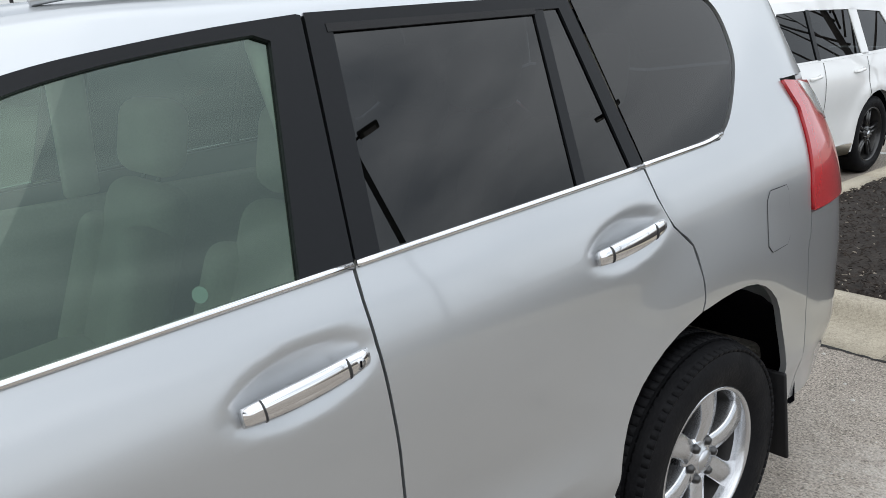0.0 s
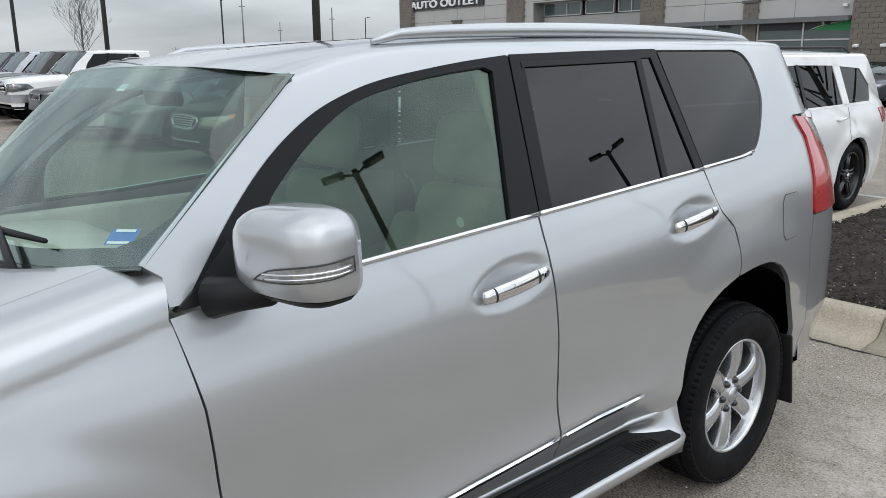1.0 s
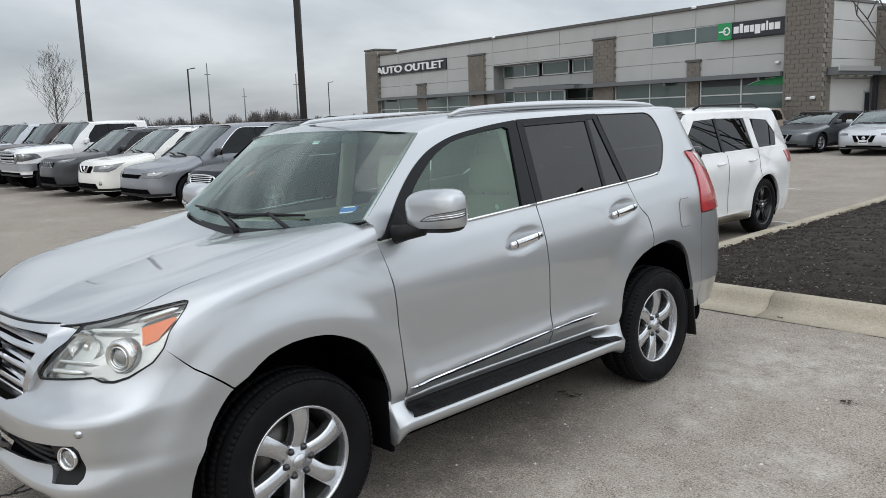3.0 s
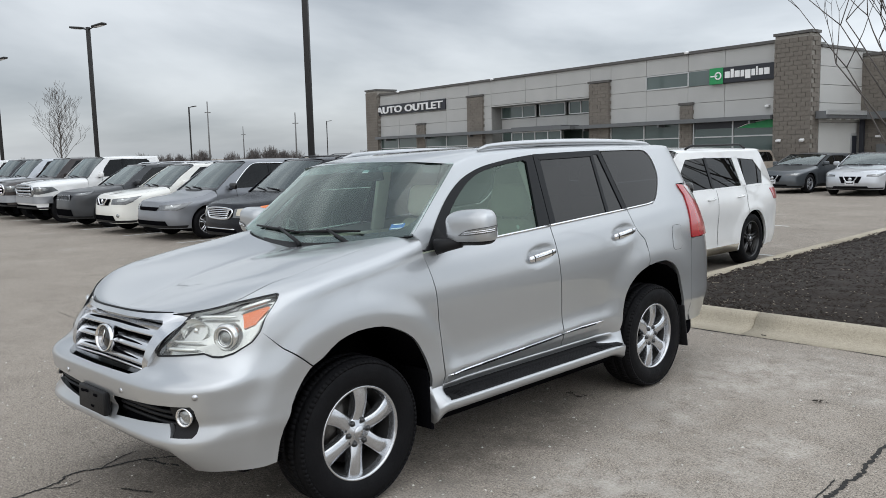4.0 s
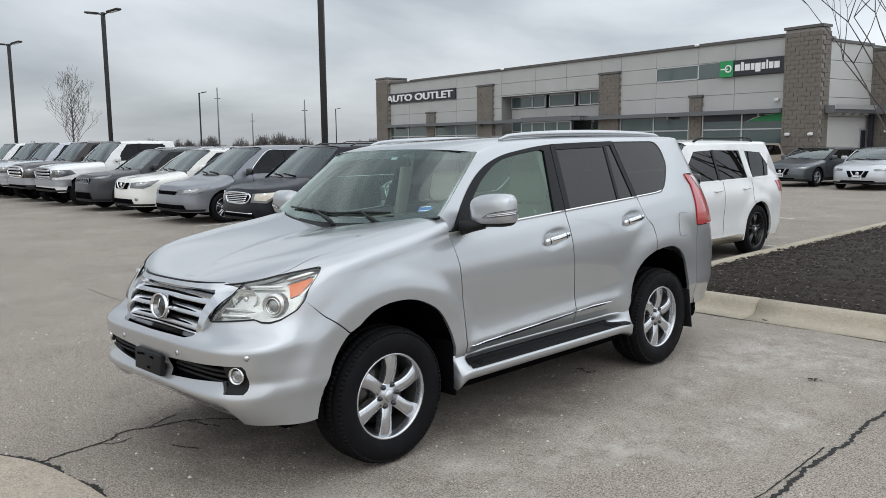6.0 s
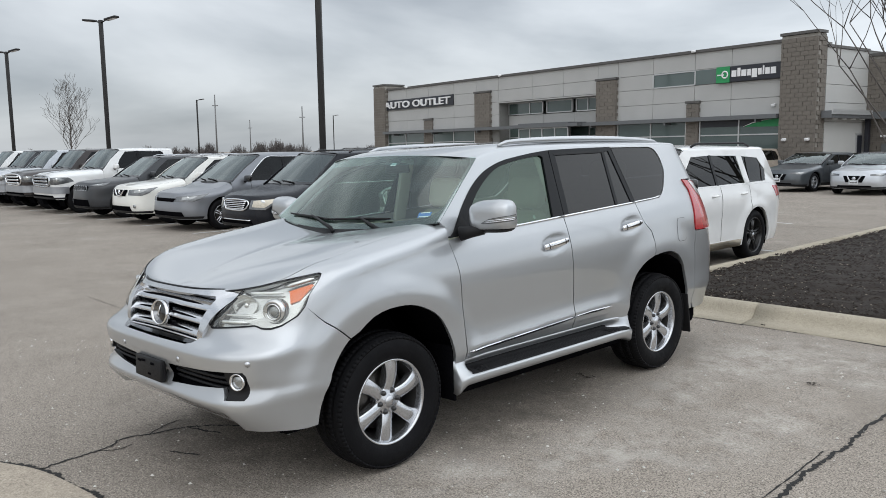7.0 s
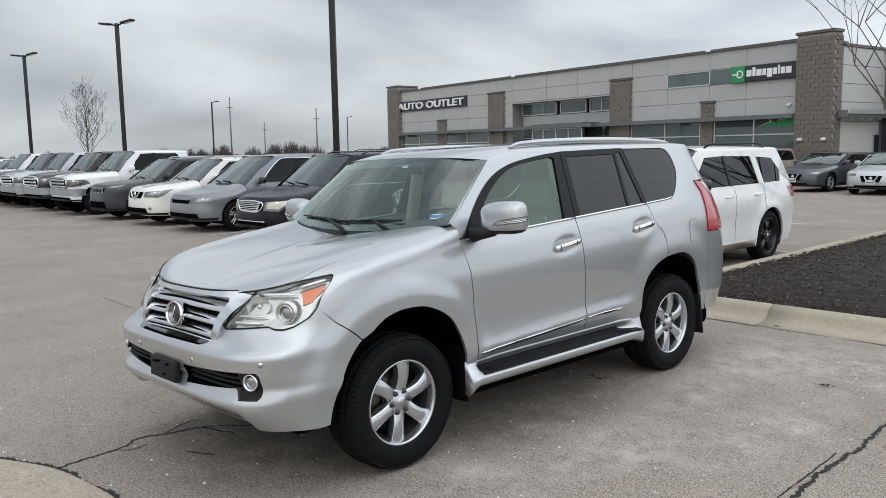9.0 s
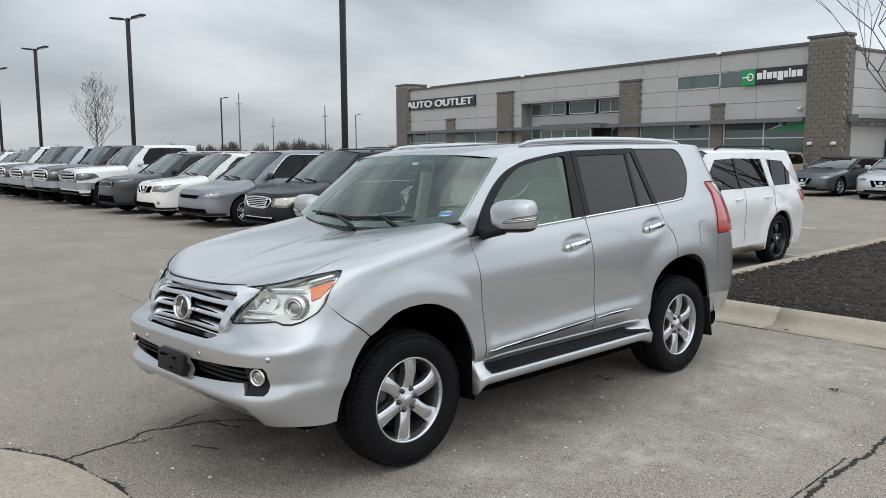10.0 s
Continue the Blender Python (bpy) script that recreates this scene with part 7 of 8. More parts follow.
def bare_tree(x, y, h, seed, spread=0.5, depth=5, trunk=0.09, thin=0.0032, leader=0, label="leafless young street tree with fine bare branches"):
    """A leafless tree: tapering trunk, limbs that fork and fork again."""
    rnd = random.Random(seed)
    t = thing("tree", pose(x, y, 0), label, "tree")
    trunk_bm, limbs = bmesh.new(), bmesh.new()
    def grow(p, d, ln, r, lev):
        n = 4
        pts, q, dd = [p], p.copy(), d.copy()
        for _ in range(n):
            dd = (dd + Vector((rnd.uniform(-1, 1), rnd.uniform(-1, 1), rnd.uniform(-0.5, 0.9))) * 0.10).normalized()
            q = q + dd * ln / n
            pts.append(q.copy())
        tube(pts, [max(r * (1 - 0.45 * i / n), thin) for i in range(n + 1)], 7 if lev < 2 else 4 if lev < 4 else 3, trunk_bm if lev == 0 else limbs)
        if lev >= depth:
            return
        kids = 3 if lev < 2 else rnd.choice((2, 2, 3))
        for i in range(kids + (1 if lev == 0 else 0)):
            at = pts[-1] if i < 2 else pts[rnd.randint(1, n - 1)]
            side = Vector((rnd.uniform(-1, 1), rnd.uniform(-1, 1), rnd.uniform(-0.1, 0.5))).normalized()
            grow(at, (dd * (1 - spread) + side * spread + Vector((0, 0, 0.18))).normalized(), ln * rnd.uniform(0.58, 0.85), r * rnd.uniform(0.48, 0.62), lev + 1)
    if leader:
        # one straight stem, with rising side limbs all the way up
        stem = [Vector((0.02 * h * rnd.uniform(-1, 1) * k / 12, 0.02 * h * rnd.uniform(-1, 1) * k / 12, -0.05 + h * 0.93 * k / 12)) for k in range(13)]
        tube(stem, [max(trunk * (1 - 0.93 * k / 12), thin) for k in range(13)], 8, trunk_bm)
        for i in range(leader):
            f = 0.20 + 0.74 * i / leader
            at = stem[0].lerp(stem[-1], f)
            a = i * 2.4 + rnd.uniform(-0.4, 0.4)
            out = Vector((math.cos(a), math.sin(a), 0)) * 0.62 + Vector((0, 0, 0.78 + 0.3 * f))
            grow(at, out.normalized(), h * (0.25 - 0.16 * f) * rnd.uniform(0.8, 1.2), trunk * (0.34 - 0.22 * f), 2)
    else:
        grow(Vector((0, 0, -0.05)), Vector((0, 0, 1)), h * 0.30, trunk, 0)
    part("trunk", trunk_bm, M["bark"], t)
    part("crown", limbs, M["bark"], t, "bare grey-brown branches")
    return t


bare_tree(-0.10, 10.5, 7.4, 8, 0.55, 6, 0.060, 0.0040, 40)
bare_tree(-66.0, 20.6, 7.4, 12, 0.50, 5, 0.10, 0.009, 34)
bare_tree(-78.0, 13.5, 7.0, 5, 0.50, 5, 0.10, 0.009, 32)
bare_tree(22.0, 19.0, 7.5, 6, 0.5, 5, 0.10)
bare_tree(12.0, -3.0, 6.5, 7, 0.5, 5, 0.09)

# far hedgerows and woods: clumps of upright twigs
rnd = random.Random(21)
vs, fs = [], []
def twig_clump(cx, cy, h, wide, n):
    for _ in range(n):
        a, r = rnd.uniform(0, 6.28), wide * rnd.random() ** 0.5
        top = h * (1 - 0.7 * (r / wide) ** 2) * rnd.uniform(0.55, 1.0)
        x0, y0, z0 = cx + r * 0.6 * math.cos(a), cy + r * 0.6 * math.sin(a), top * rnd.uniform(0.0, 0.6)
        x1, y1, z1 = x0 + rnd.uniform(-1, 1) * 0.22 * h, y0 + rnd.uniform(-1, 1) * 0.22 * h, top
        wd = rnd.uniform(0.04, 0.10)
        k = len(vs)
        for px_, py_, pz_, ww in ((x0, y0, z0, wd), (x1, y1, z1, wd * 0.5)):
            vs.extend([(px_ - ww, py_, pz_), (px_ + ww, py_, pz_), (px_, py_ + ww, pz_)])
        fs.extend([(k, k + 1, k + 4, k + 3), (k + 1, k + 2, k + 5, k + 4), (k + 2, k, k + 3, k + 5)])
for i in range(120):
    ang = radians(112 + 70 * i / 120 + rnd.uniform(-0.3, 0.3))
    d = rnd.uniform(210, 320)
    tall = rnd.choice((1.6, 1.8, 2.0, 2.3, 2.6, 3.0, 4.2))
    twig_clump(4 + d * math.cos(ang), -4 + d * math.sin(ang), tall, tall * rnd.uniform(0.6, 1.2), 220)
for ang, d, tall in ((147.5, 190, 4.8), (148.6, 195, 4.2), (146.6, 200, 3.8), (141.0, 215, 3.2), (152.0, 210, 4.4), (153.5, 215, 3.4)):
    twig_clump(4 + d * math.cos(radians(ang)), -4 + d * math.sin(radians(ang)), tall, tall * 0.75, 500)
me = bpy.data.meshes.new("far_woods")
me.from_pydata(vs, [], fs)
me.materials.append(M["twig"])
tagged(new("far_woods", me), "grey leafless woods and hedges along the horizon", "trees", kind="stuff")


# ---- the showroom building ----
M["panel"] = mat("precast_panel", (0.425, 0.425, 0.415), 0.8, var=0.09, scale=0.7, fine=30, bump=0.15, bump_scale=60)
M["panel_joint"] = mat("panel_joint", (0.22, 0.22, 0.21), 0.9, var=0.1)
M["block"] = mat("split_block", (0.17, 0.152, 0.132), 0.95, var=0.22, scale=1.5, fine=26, bump=0.9, bump_scale=24)
M["mortar"] = mat("mortar", (0.26, 0.245, 0.22), 0.95, var=0.15)
M["metal_grey"] = mat("grey_cladding", (0.155, 0.162, 0.168), 0.5, 0.4, var=0.08)
M["cap"] = mat("parapet_cap", (0.11, 0.105, 0.10), 0.5, 0.3, var=0.1)
M["mullion"] = mat("aluminium_mullion", (0.55, 0.56, 0.56), 0.4, 0.5, var=0.05)
M["shop_glass"] = mat("reflective_shop_glass", (0.075, 0.105, 0.10), 0.06, 0.0, spec=0.9, var=0.15, scale=0.6)
M["sign_dark"] = mat("dark_sign_board", (0.022, 0.024, 0.032), 0.4, var=0.1)
M["sign_green"] = mat("green_sign", (0.02, 0.27, 0.09), 0.45, var=0.06)
M["letter"] = mat("white_letters", (0.80, 0.80, 0.80), 0.45, var=0.03)
M["cream"] = mat("cream_wall", (0.468, 0.468, 0.454), 0.85, var=0.06, scale=0.8)

BLD = pose(-9.4, 32.6, 0, 0, 0, -8)
bld = thing("showroom_building", BLD, "single-storey grey showroom with block piers and a dark parapet", "building")


def bbox(name, u0, u1, z0, z1, d0, d1, material, parent=None, label="", bevel=0.0):
    """A block of the facade: u runs leftwards along it, d into the building."""
    return part(name, box(-u1, -u0, d0, d1, z0, z1, bevel), material, parent or bld, label, smooth=False)


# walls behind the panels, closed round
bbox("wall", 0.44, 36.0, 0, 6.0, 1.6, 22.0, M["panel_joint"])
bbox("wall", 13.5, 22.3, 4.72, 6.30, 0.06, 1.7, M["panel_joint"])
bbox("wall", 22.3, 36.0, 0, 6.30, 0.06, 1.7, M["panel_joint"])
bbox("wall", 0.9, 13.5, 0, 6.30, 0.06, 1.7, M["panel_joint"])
bbox("roof", 0.42, 36.2, 6.0, 6.04, 1.72, 22.2, M["cap"])
bbox("roof", 2.1, 36.2, 6.30, 6.34, 0.02, 1.70, M["cap"])
bbox("parapet_cap", 2.1, 36.0, 6.33, 6.47, -0.10, 0.5, M["cap"], None, "dark metal parapet cap")
# precast panels, each with its own edges
cols = [2.15, 4.9, 7.0, 9.62, 12.05, 13.55, 16.3, 19.0, 22.3, 24.65, 27.2, 30.3, 33.2, 35.9]
for a, b in zip(cols, cols[1:]):
    for z0, z1 in ((3.08, 3.92), (3.92, 4.74), (4.74, 5.50), (5.50, 6.33)):
        if 13.5 < a < 22.2 and z1 <= 4.75:
            continue
        if 6.9 < a < 9.5 and z0 == 4.74:
            continue
        bbox("panel", a + 0.010, b - 0.010, z0 + 0.010, z1 - 0.010, 0.0, 0.08, M["panel"])
for a, b in ((13.55, 16.3), (16.3, 19.0), (19.0, 22.3)):
    bbox("panel", a + 0.01, b - 0.01, 3.10, 3.84, 0.9, 1.0, M["panel"])
bbox("soffit", 13.55, 22.3, 4.66, 4.72, 0.0, 1.6, M["panel"])


def glazing(u0, u1, z0, z1, d, posts, rails):
    """A glazed opening: dark reflective pane with mullions and rails."""
    w = new("shop_window")
    w.parent = bld
    w["label"] = "reflective shop window in aluminium frames"
    edges = [u0] + list(posts) + [u1]
    levels = [z0] + list(rails) + [z1]
    for a, b in zip(edges, edges[1:]):
        for c, e in zip(levels, levels[1:]):
            bbox("pane", a + 0.02, b - 0.02, c + 0.02, e - 0.02, d, d + 0.03, M["shop_glass"], w)
    for a in edges:
        bbox("mullion", a - 0.035, a + 0.035, z0, z1, d - 0.05, d + 0.05, M["mullion"], w)
    for c in levels:
        bbox("rail", u0 + 0.036, u1 - 0.036, c - 0.03, c + 0.03, d - 0.045, d + 0.045, M["mullion"], w)


glazing(2.18, 6.60, 0.15, 2.98, -0.02, (4.39,), (1.42, 2.22))
glazing(7.45, 12.0, 0.15, 2.98, -0.02, (9.70,), (1.42, 2.22))
glazing(24.80, 29.70, 0.15, 2.98, -0.02, (27.2,), (1.42, 2.22))
glazing(30.85, 35.85, 0.15, 2.98, -0.02, (33.3,), (1.42, 2.22))
glazing(13.60, 16.05, 3.90, 4.62, 0.86, (15.1,), ())
glazing(16.40, 18.60, 3.90, 4.62, 0.86, (), ())
glazing(19.00, 22.24, 3.90, 4.62, 0.86, (20.2,), ())
glazing(13.60, 22.2, 0.15, 3.05, 0.88, (15.0, 16.6, 18.2, 19.4, 20.6), (2.4,))
glazing(6.97, 9.60, 4.77, 5.46, 0.01, (), ())
bbox("dark_panel", 5.62, 6.95, 4.76, 5.46, -0.03, 0.0, M["shop_glass"])
# window graphics
bbox("window_band", 4.45, 6.55, 2.62, 2.94, -0.035, -0.022, M["sign_dark"])
bbox("window_band", 2.22, 4.34, 2.62, 2.94, -0.035, -0.022, M["sign_dark"])
bm = slab(smoothed([(-4.1, 2.60), (-3.4, 2.80), (-2.8, 2.90), (-2.24, 2.93), (-2.24, 2.60), (-3.0, 2.58), (-4.1, 2.60)], 5)[:-1], 0.008, "Y")
turned(pose(0, -0.046, 0), bm)
part("window_swoosh", bm, M["sign_green"], bld, "green window graphic", smooth=False)
part("window_swoosh", tube([(-4.15, -0.05, 2.60), (-3.7, -0.05, 2.76), (-3.1, -0.05, 2.88), (-2.7, -0.05, 2.91)], [0.01, 0.022, 0.018, 0.008], 6), M["letter"], bld, "white sweep line")
# entrance lobby with its own roof
bbox("lobby_roof", 14.3, 20.4, 2.94, 3.14, -0.9, 1.0, M["metal_grey"])
bbox("lobby_roof", 15.2, 19.6, 3.14, 3.22, -0.7, 0.8, M["metal_grey"])
glazing(15.3, 19.6, 0.1, 2.9, -0.6, (16.4, 17.5, 18.6), (2.3,))
# long sunshade
bbox("canopy", 2.17, 35.9, 2.93, 3.13, -0.55, 0.02, M["metal_grey"], None, "long grey metal sunshade")
for i in range(7):
    bbox("canopy_bracket", 3.2 + 5.2 * i, 3.3 + 5.2 * i, 2.80, 2.93, -0.5, 0.02, M["metal_grey"])

# block piers
def block_pier(u0, u1, z1, d0, d1, seed, courses_as_parts=False):
    p = new("block_pier")
    p.parent = bld
    p["label"] = "split-face concrete block pier"
    bbox("pier_core", u0 + 0.02, u1 - 0.02, 0, z1 - 0.02, d0 + 0.02, d1, M["mortar"], p)
    bbox("pier_cap", u0 - 0.05, u1 + 0.05, z1, z1 + 0.12, d0 - 0.05, d1, M["cap"], p)
    rnd = random.Random(seed)
    own = box(-0.5, 0.5, -0.5, 0.5, -0.5, 0.5)
    me = bpy.data.meshes.new("block")
    own.to_mesh(me)
    own.free()
    me.materials.append(M["block"])
    bm = bmesh.new()
    n = int(z1 / 0.2)
    for c in range(n):
        z = 0.1 + 0.2 * c
        u = u0 - (0.2 if c % 2 else 0.0)
        while u < u1 - 0.02:
            a, b = max(u, u0), min(u + 0.4, u1)
            u += 0.4
            if b - a < 0.05:
                continue
            cx, w = -(a + b) / 2, b - a - 0.014
            loc = (cx, d0 + 0.04 + rnd.uniform(-0.006, 0.006), z)
            if courses_as_parts:
                ob = new("block", me)
                ob.parent = p
                ob.matrix_basis = Matrix.LocRotScale(loc, None, (w, 0.10, 0.187))
            else:
                box(loc[0] - w / 2, loc[0] + w / 2, loc[1] - 0.05, loc[1] + 0.05, z - 0.0935, z + 0.0935, 0, 1, bm)
        for sgn, uu in ((1, u0), (-1, u1)):
            dd = d0 + (0.1 if c % 2 else 0.3)
            while dd < d1 - 0.05:
                box(-uu - 0.04 * 0 - (0.03 if sgn > 0 else 0.03), -uu + 0.03, dd + 0.007, min(dd + 0.393, d1), z - 0.0935, z + 0.0935, 0, 1, bm)
                dd += 0.4
    tagged(part("blockwork", bm, M["block"], p, smooth=False), "", kind="stuff")


block_pier(0.40, 2.12, 6.55, -0.40, 0.32, 1, True)
block_pier(12.06, 13.54, 5.42, -0.18, 1.0, 2)
block_pier(23.05, 24.65, 5.42, -0.18, 1.6, 3)
block_pier(35.9, 37.55, 6.75, -0.30, 1.6, 4)
block_pier(6.66, 7.40, 3.85, -0.12, 0.1, 5)
block_pier(29.75, 30.80, 3.85, -0.12, 0.1, 6)
# end wall going back from the corner pier, with an entrance under a canopy, and a block-faced wing behind it
end = new("end_wall")
end.parent = bld
end["label"] = "pale end wall with an entrance under a grey canopy"
for z0, z1 in ((1.27, 2.70), (2.72, 3.55), (3.57, 4.35), (4.37, 5.15), (5.17, 5.95)):
    bbox("panel", 0.36, 0.44, z0, z1, 0.33, 4.0, M["cream"], end)
bbox("coping", 0.30, 0.70, 5.96, 6.08, 0.33, 4.0, M["cap"], end, "dark metal coping")
bbox("wainscot", 0.33, 0.44, 0.0, 1.25, 0.33, 3.10, M["block"], end)
bbox("sill", 0.31, 0.44, 1.25, 1.30, 0.33, 3.10, M["cap"], end)
bbox("door_frame", 0.34, 0.44, 0.0, 2.20, 3.12, 3.75, M["mullion"], end)
bbox("door", 0.32, 0.34, 0.1, 2.10, 3.24, 3.64, M["sign_dark"], end, "dark glazed entrance door")
bbox("door_pull", 0.28, 0.31, 0.9, 1.3, 3.30, 3.34, M["letter"], end)
bbox("notice", 0.30, 0.33, 0.62, 1.05, 1.86, 2.05, M["letter"], end)
# canopy, its edge beam, downlights and post
can = new("entrance_canopy")
can.parent = bld
can["label"] = "flat grey metal entrance canopy on a dark post"
bbox("slab", -0.15, 0.32, 2.86, 3.18, -0.05, 3.46, M["metal_grey"], can)
bbox("slab", -9.0, 0.32, 2.84, 3.16, 3.47, 3.98, M["metal_grey"], can)
bbox("edge", -0.20, -0.151, 3.02, 3.22, -0.06, 3.46, M["mullion"], can)
for i in range(4):
    bbox("downlight", 0.0, 0.16, 2.80, 2.855, 0.6 + 0.8 * i, 0.76 + 0.8 * i, M["letter"], can)
bbox("post", 0.02, 0.20, 0.0, 2.83, 3.60, 3.78, M["sign_dark"], can)
wing = new("wing")
wing.parent = bld
bbox("wing_wall", -11.0, 0.42, 0.0, 5.72, 4.06, 18.0, M["mortar"], wing)
bbox("coping", -11.1, 0.46, 5.73, 5.86, 3.98, 4.5, M["cap"], wing, "dark metal coping")
bm = bmesh.new()
for c in range(28):
    z = 0.1 + 0.2 * c
    u = 0.40 + (0.2 if c % 2 else 0.0)
    while u > -4.0:
        box(-min(u, 0.40), -(u - 0.4) - 0.014, 4.0, 4.055, z - 0.0935, z + 0.0935, 0, 1, bm)
        u -= 0.4
tagged(part("blockwork", bm, M["block"], wing, smooth=False), "", kind="stuff")
bbox("meter_box", -1.5, -0.5, 0.6, 1.7, 3.80, 3.99, M["metal_grey"], wing, "grey wall cabinet")
bbox("floodlight", -0.6, -0.4, 2.0, 2.1, 3.85, 3.99, M["letter"], wing)

# small floodlights and cameras
for u, z, d in ((0.7, 1.95, -0.45), (1.8, 1.95, -0.45), (2.35, 5.05, -0.06), (2.6, 3.55, -0.06), (7.0, 6.42, -0.16), (22.0, 6.42, -0.16), (33.0, 6.42, -0.16)):
    fl = part("floodlight", turned(pose(-u, d, z, 15), box(-0.10, 0.10, -0.09, 0.07, -0.055, 0.055, 0.02)), M["letter"], bld)
    part("mount", tube([(-u, d + 0.05, z), (-u, d + 0.13, z)], 0.02, 6), M["letter"], fl)

# signs
sign = thing("shop_sign", BLD @ pose(-27.2, -0.03, 0), "dark sign board with raised white capital letters", "sign")
part("board", box(-8.75, 0.0, -0.08, 0.03, 4.80, 5.55, 0.01), M["sign_dark"], sign, smooth=False)
cu = bpy.data.curves.new("sign_text", "FONT")
cu.body, cu.size, cu.extrude, cu.space_character, cu.offset = "AUTO OUTLET", 1.12, 0.05, 1.0, 0.018
txt = new("letters", cu)
dg = bpy.context.evaluated_depsgraph_get()
me = bpy.data.meshes.new_from_object(txt.evaluated_get(dg))
bpy.data.objects.remove(txt)
wid = max(v.co.x for v in me.vertices) - min(v.co.x for v in me.vertices)
for v in me.vertices:
    v.co = Vector((-8.95 + v.co.x * 8.75 / wid, -0.12 - v.co.z, 4.93 + v.co.y * 0.62))
me.materials.append(M["letter"])
ob = new("letters", me)
ob.parent = sign
sign2 = thing("rental_sign", BLD @ pose(-2.16, -0.03, 0), "dark sign board with a green square and white lettering bars", "sign")
part("board", box(-3.42, 0.0, -0.14, 0.03, 4.75, 5.48, 0.02), M["sign_dark"], sign2, smooth=False)
part("square", box(-3.47, -2.72, -0.17, -0.142, 4.73, 5.50, 0.01), M["sign_green"], sign2, "green square", smooth=False)
part("square_bar", box(-3.40, -3.02, -0.185, -0.172, 5.08, 5.14, 0.0), M["letter"], sign2, smooth=False)
part("square_ring", turned(pose(-2.98, -0.18, 5.11), spin([(0.006, 0.19), (-0.006, 0.19), (-0.006, 0.12), (0.006, 0.12)], 24, "Y", closed=True)), M["letter"], sign2)
for i, (wd, hh) in enumerate(((0.26, 0.30), (0.16, 0.40), (0.26, 0.30), (0.18, 0.30), (0.27, 0.40), (0.18, 0.30), (0.08, 0.40), (0.22, 0.30), (0.26, 0.30))):
    x = -2.62 + sum((0.26, 0.16, 0.26, 0.18, 0.27, 0.18, 0.08, 0.22, 0.26)[:i]) + 0.055 * i
    part("lettering_bar", box(x, x + wd, -0.165, -0.142, 4.98 - (0.10 if i == 4 else 0), 4.98 + (hh if i != 4 else 0.30), 0.0), M["letter"], sign2, smooth=False)

# ---- parked cars ----
row = "cars parked in a row"
Y0 = 3.95
ROW_X = (-10.15, -13.3, -15.8, -18.5, -21.5, -24.2, -26.9, -29.1, -31.9, -34.6, -37.3, -40.0)
def in_row(i, k, label):
    """Nose on the row's line, facing the driving lane."""
    return parked_car(pose(ROW_X[i], Y0 + k["fo"] + k["wb"] / 2, 0), label, row, k)


in_row(0, box_sizes(paint="black_paint", wb=3.08, fo=0.96, ro=1.10, w=0.98, hf=0.86, hc=1.06, belt=1.08, roof=1.75, cowl=-1.25, wtop=-0.45, rtop=2.0, post=0.2, win_end=1.2, seams=(-0.78, 0.25), handles=(0.08, 1.0), style="bars",
                    grille=(0.62, 0.80, 0.34, 0.42), lamp=(0.50, 0.84, 0.63, 0.82), lamp_tip=0.20, amber=True, chrome_line=0.42, rails="gloss_black", fog=False, back=0.8, lamp_fill=0.75, lamp_in="cream_lens", belt_chrome=True), "black minivan with a chrome barred grille")
in_row(1, box_sizes(paint="grey_paint", wb=3.09, fo=0.95, ro=1.10, w=1.0, hf=0.82, hc=1.05, belt=1.07, roof=1.74, cowl=-1.30, wtop=-0.40, rtop=2.0, post=0.2, win_end=1.25, seams=(-0.80, 0.22), handles=(0.05, 1.0), style="dark",
                    grille=(0.66, 0.74, 0.40, 0.48), lamp=(0.44, 0.88, 0.66, 0.79), lamp_tip=0.15, intake=(0.28, 0.44, 0.74), fog=False, back=0.8, mirror_paint="gloss_black", chrome_handles=True, arc_chrome=True, spoke_style="split", spokes=5, rim="alloy"), "grey minivan with swept head lamps")
in_row(2, box_sizes(paint="cream_paint", wb=2.70, fo=0.95, ro=0.98, w=0.92, hf=0.92, hc=1.08, belt=1.10, roof=1.68, style="vee", grille=(0.70, 0.86, 0.36, 0.46), lamp=(0.49, 0.88, 0.72, 0.87), lamp_tip=0.12, clad=True, rails="satin",
                    intake=(0.30, 0.46, 0.62), sill_mat="black_plastic"), "pearl white compact suv with a chrome vee grille")
in_row(3, box_sizes(paint="charcoal_paint", wb=2.70, fo=0.92, ro=0.98, w=0.93, hf=0.95, hc=1.08, belt=1.10, roof=1.68, style="slots", grille_mat="satin", grille=(0.76, 0.90, 0.52, 0.56), lamp=(0.60, 0.86, 0.88, 0.94), lamp_tip=0.16, clad=True,
                    rails="satin", intake=(0.32, 0.52, 0.62), fog=False), "charcoal compact suv with a seven-slot grille")
truck = dict(arch=0.085, wb=3.68, fo=0.80, ro=1.2, w=1.01, hf=1.16, hc=1.27, belt=1.29, roof=1.93, cowl=-1.15, wtop=-0.55, rtop=1.15, wheel=0.41, pickup=True, post=0.0, win_end=0.75, win_tail=0.95, seams=(-0.72, 0.12, 1.1), handles=(-0.08, 0.9),
             sill=0.42, nose_n=7.0, rake=0.97, lamp_up=0.0, lean=0.26, intake=(0.40, 0.55, 0.9), fog_z=0.66)
def pickup(**o):
    k = dict(truck)
    k.update(o)
    return box_sizes(**k)
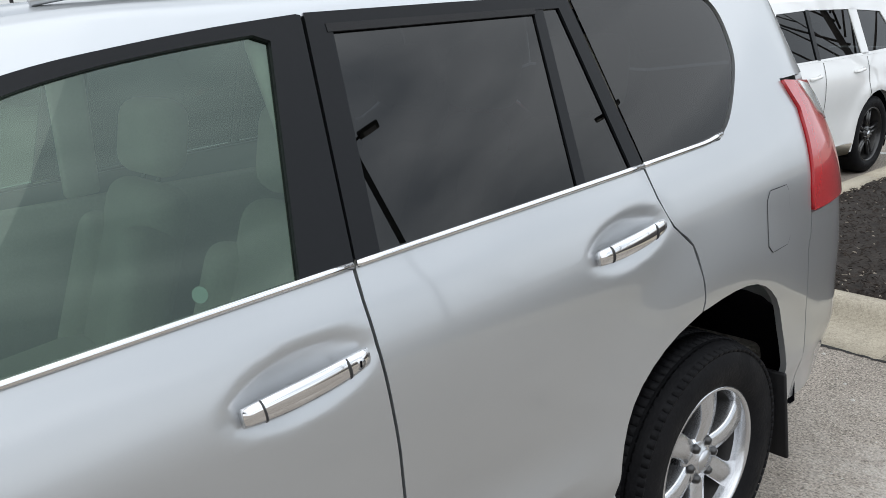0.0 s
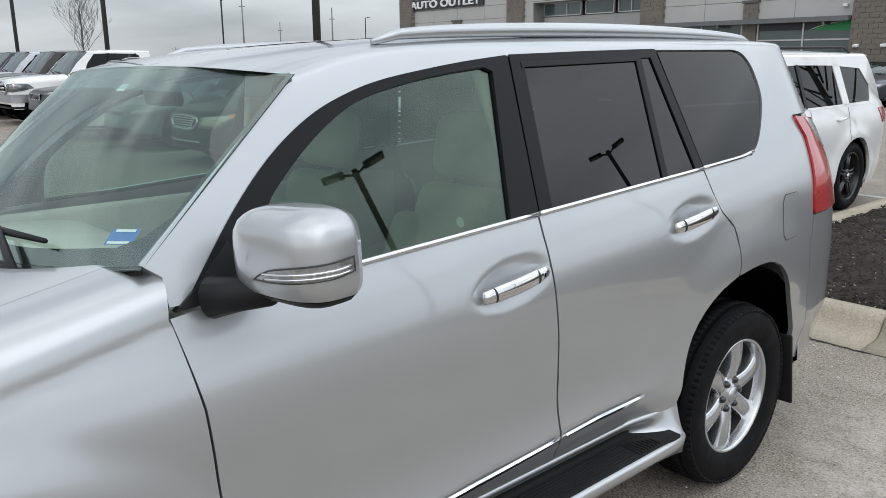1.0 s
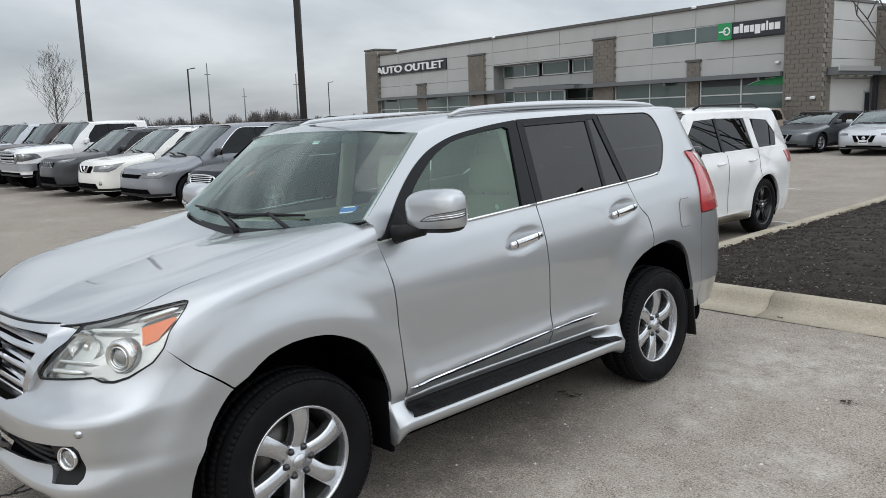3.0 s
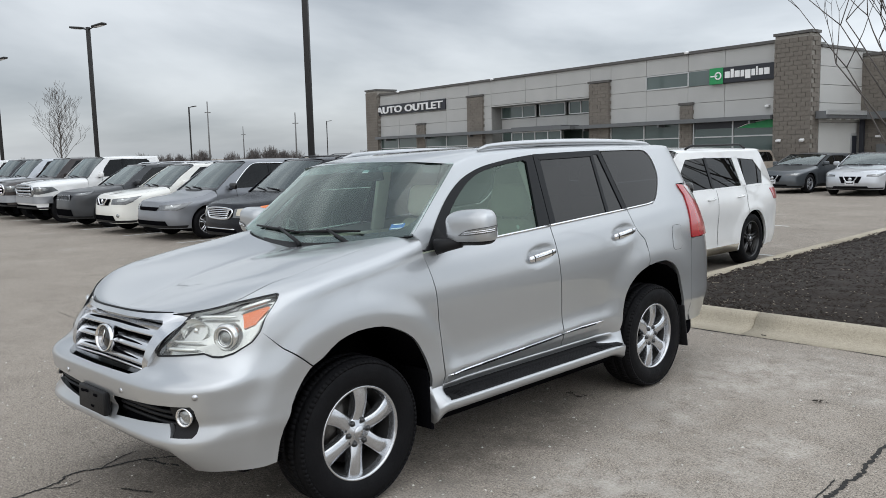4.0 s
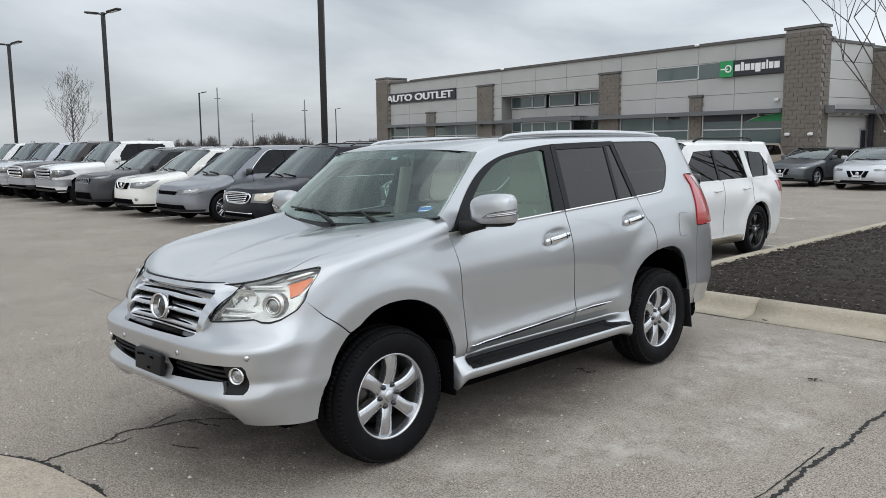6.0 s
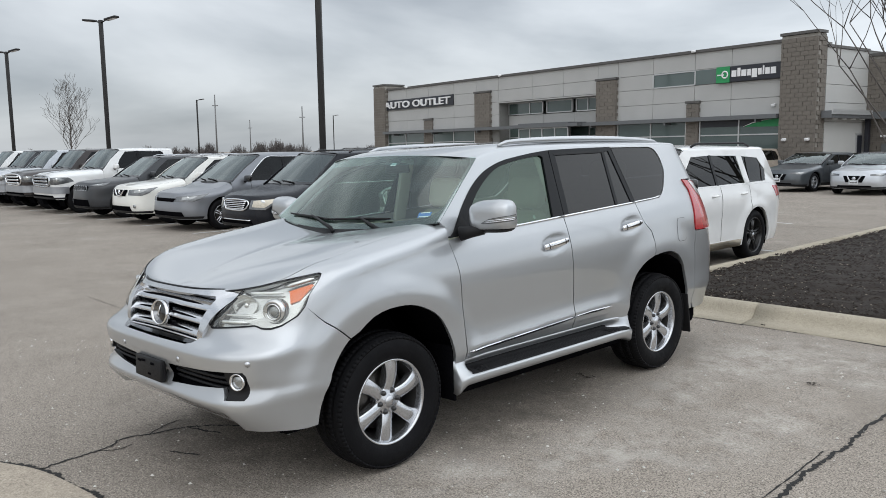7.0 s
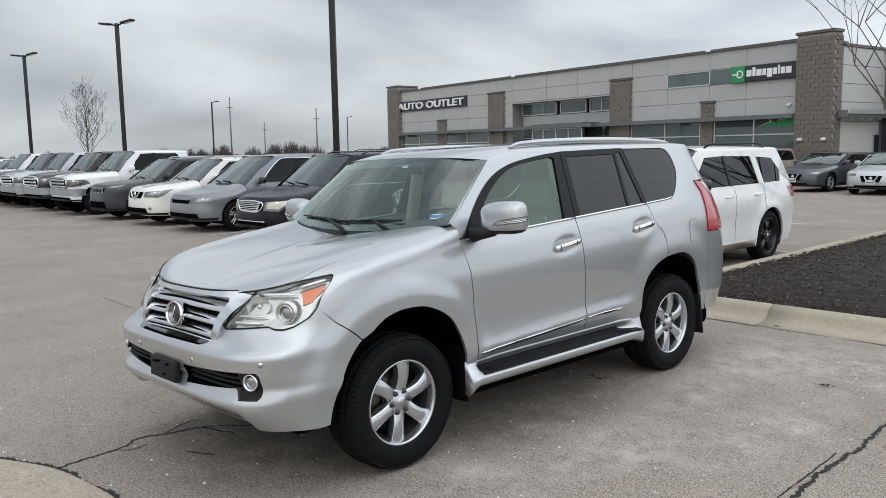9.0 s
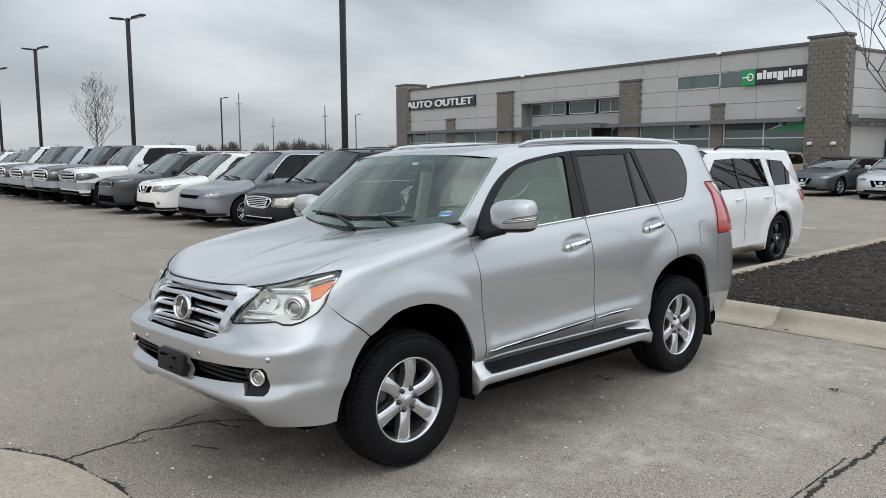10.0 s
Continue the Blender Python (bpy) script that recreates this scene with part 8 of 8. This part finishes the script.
in_row(4, pickup(paint="white_paint", style="big", grille=(0.82, 1.10, 0.60, 0.62), lamp=(0.68, 0.93, 0.86, 1.07), lamp_tip=0.30, chrome_bumper=(0.60, 0.80), grille_mat="satin"), "white crew-cab pickup with a chrome bumper")
in_row(5, pickup(paint="brown_paint", style="big", grille=(0.80, 1.10, 0.62, 0.64), lamp=(0.70, 0.93, 0.88, 1.07), lamp_tip=0.28, chrome_bumper=(0.56, 0.78)), "dark brown pickup with a large chrome grille")
in_row(6, pickup(paint="pale_silver_paint", style="big", grille=(0.80, 1.10, 0.62, 0.64), lamp=(0.70, 0.93, 0.88, 1.07), lamp_tip=0.28, chrome_bumper=(0.56, 0.78)), "silver pickup with a chrome grille")
in_row(7, pickup(paint="charcoal_paint", style="big", grille=(0.80, 1.10, 0.62, 0.64), lamp=(0.70, 0.93, 0.88, 1.07), lamp_tip=0.28, chrome_bumper=(0.56, 0.78)), "charcoal pickup with a chrome bumper")
in_row(8, pickup(paint="white_paint", style="big", grille=(0.82, 1.10, 0.60, 0.62), lamp=(0.68, 0.93, 0.86, 1.07), lamp_tip=0.30, chrome_bumper=(0.60, 0.80)), "white pickup at the far end of the row")
in_row(9, box_sizes(paint="charcoal_paint", style="bars", hf=0.95, hc=1.08, belt=1.10, roof=1.70), "charcoal suv at the far end of the row")
in_row(10, box_sizes(paint="white_paint", style="bars", hf=0.95, hc=1.08, belt=1.10, roof=1.70), "white suv at the far end of the row")
in_row(11, box_sizes(paint="black_paint", style="bars", hf=0.95, hc=1.08, belt=1.10, roof=1.70), "black suv at the far end of the row")

# two more cars behind the row
parked_car(pose(-16.2, 13.2, 0, 0, 0, 180), "dark suv with roof rails, parked behind the row", "cars behind the row", box_sizes(paint="charcoal_paint", hf=0.95, hc=1.08, belt=1.10, roof=1.80, rails="gloss_black", style="bars"))
parked_car(pose(-12.9, 13.4, 0, 0, 0, 180), "white suv with roof rails, parked behind the row", "cars behind the row", box_sizes(paint="white_paint", hf=0.95, hc=1.08, belt=1.10, roof=1.82, rails="satin", style="bars"))
# pickup two stalls on, mostly hidden
parked_car(pose(-4.80, Y0 + 0.80 + 1.84, 0), "white pickup with a chrome barred grille, two stalls from the minivan", row,
           pickup(paint="white_paint", style="bars", grille=(0.82, 1.14, 0.60, 0.62), lamp=(0.68, 0.93, 0.86, 1.07), lamp_tip=0.30, chrome_bumper=(0.60, 0.80), roof=1.86))
# white suv beyond the mulch bed
parked_car(pose(-2.20, 7.81 - 1.52, 0), "white three-row suv with black alloy wheels", "", box_sizes(
    paint="white_paint", wb=3.04, fo=0.93, ro=1.22, w=0.965, hf=1.0, hc=1.14, belt=1.17, roof=1.77, cowl=-1.05, wtop=-0.35, rtop=1.95, wheel=0.385, rimk=0.68, rim="dark_alloy", spokes=5, spoke_style="split", post=0.35, win_end=1.20, win_tail=1.98,
    seams=(-0.62, 0.42, 1.32), handles=(0.22, 1.10), rails="black_plastic", sill_mat="chrome", flare=0.03, tail_n=4.6, back=0.74, mirror_paint="gloss_black", post_paint=True, win_drop=0.17, rear_post=0.15, tail_z=(0.95, 1.12)))
# cars by the building
sedan = dict(wb=2.78, fo=0.98, ro=1.12, w=0.93, hf=0.78, hc=0.97, belt=0.98, roof=1.43, cowl=-0.85, wtop=0.05, rtop=1.35, wheel=0.345, style="vee", grille_mat="satin", lamp_in="fog_glass", grille=(0.44, 0.66, 0.28, 0.38), lamp=(0.52, 0.86, 0.65, 0.73), lamp_tip=0.10, post=0.45, win_end=1.15,
             win_tail=1.45, back=0.15, seams=(-0.42, 0.52), handles=(0.35, 1.2), intake=(0.25, 0.34, 0.6), plate=0.44, fog=False, sill=0.22)
def sedan_of(**o):
    k = dict(sedan)
    k.update(o)
    return box_sizes(**k)
parked_car(pose(-8.1, 27.6, 0, 0, 0, -8), "gunmetal grey sedan facing the lot", "cars by the building", sedan_of(paint="gunmetal_paint"))
parked_car(pose(-5.6, 26.9, 0, 0, 0, 2), "silver sedan facing the lot", "cars by the building", sedan_of(paint="pale_silver_paint"))
M["beige_paint"] = paint("beige_paint", (0.42, 0.36, 0.30), 0.3, 0.36)
parked_car(pose(-11.9, 29.6, 0, 0, 0, -4), "pale beige hatchback by the showroom windows", "cars by the building", box_sizes(paint="beige_paint", hf=0.9, roof=1.6))
suv()
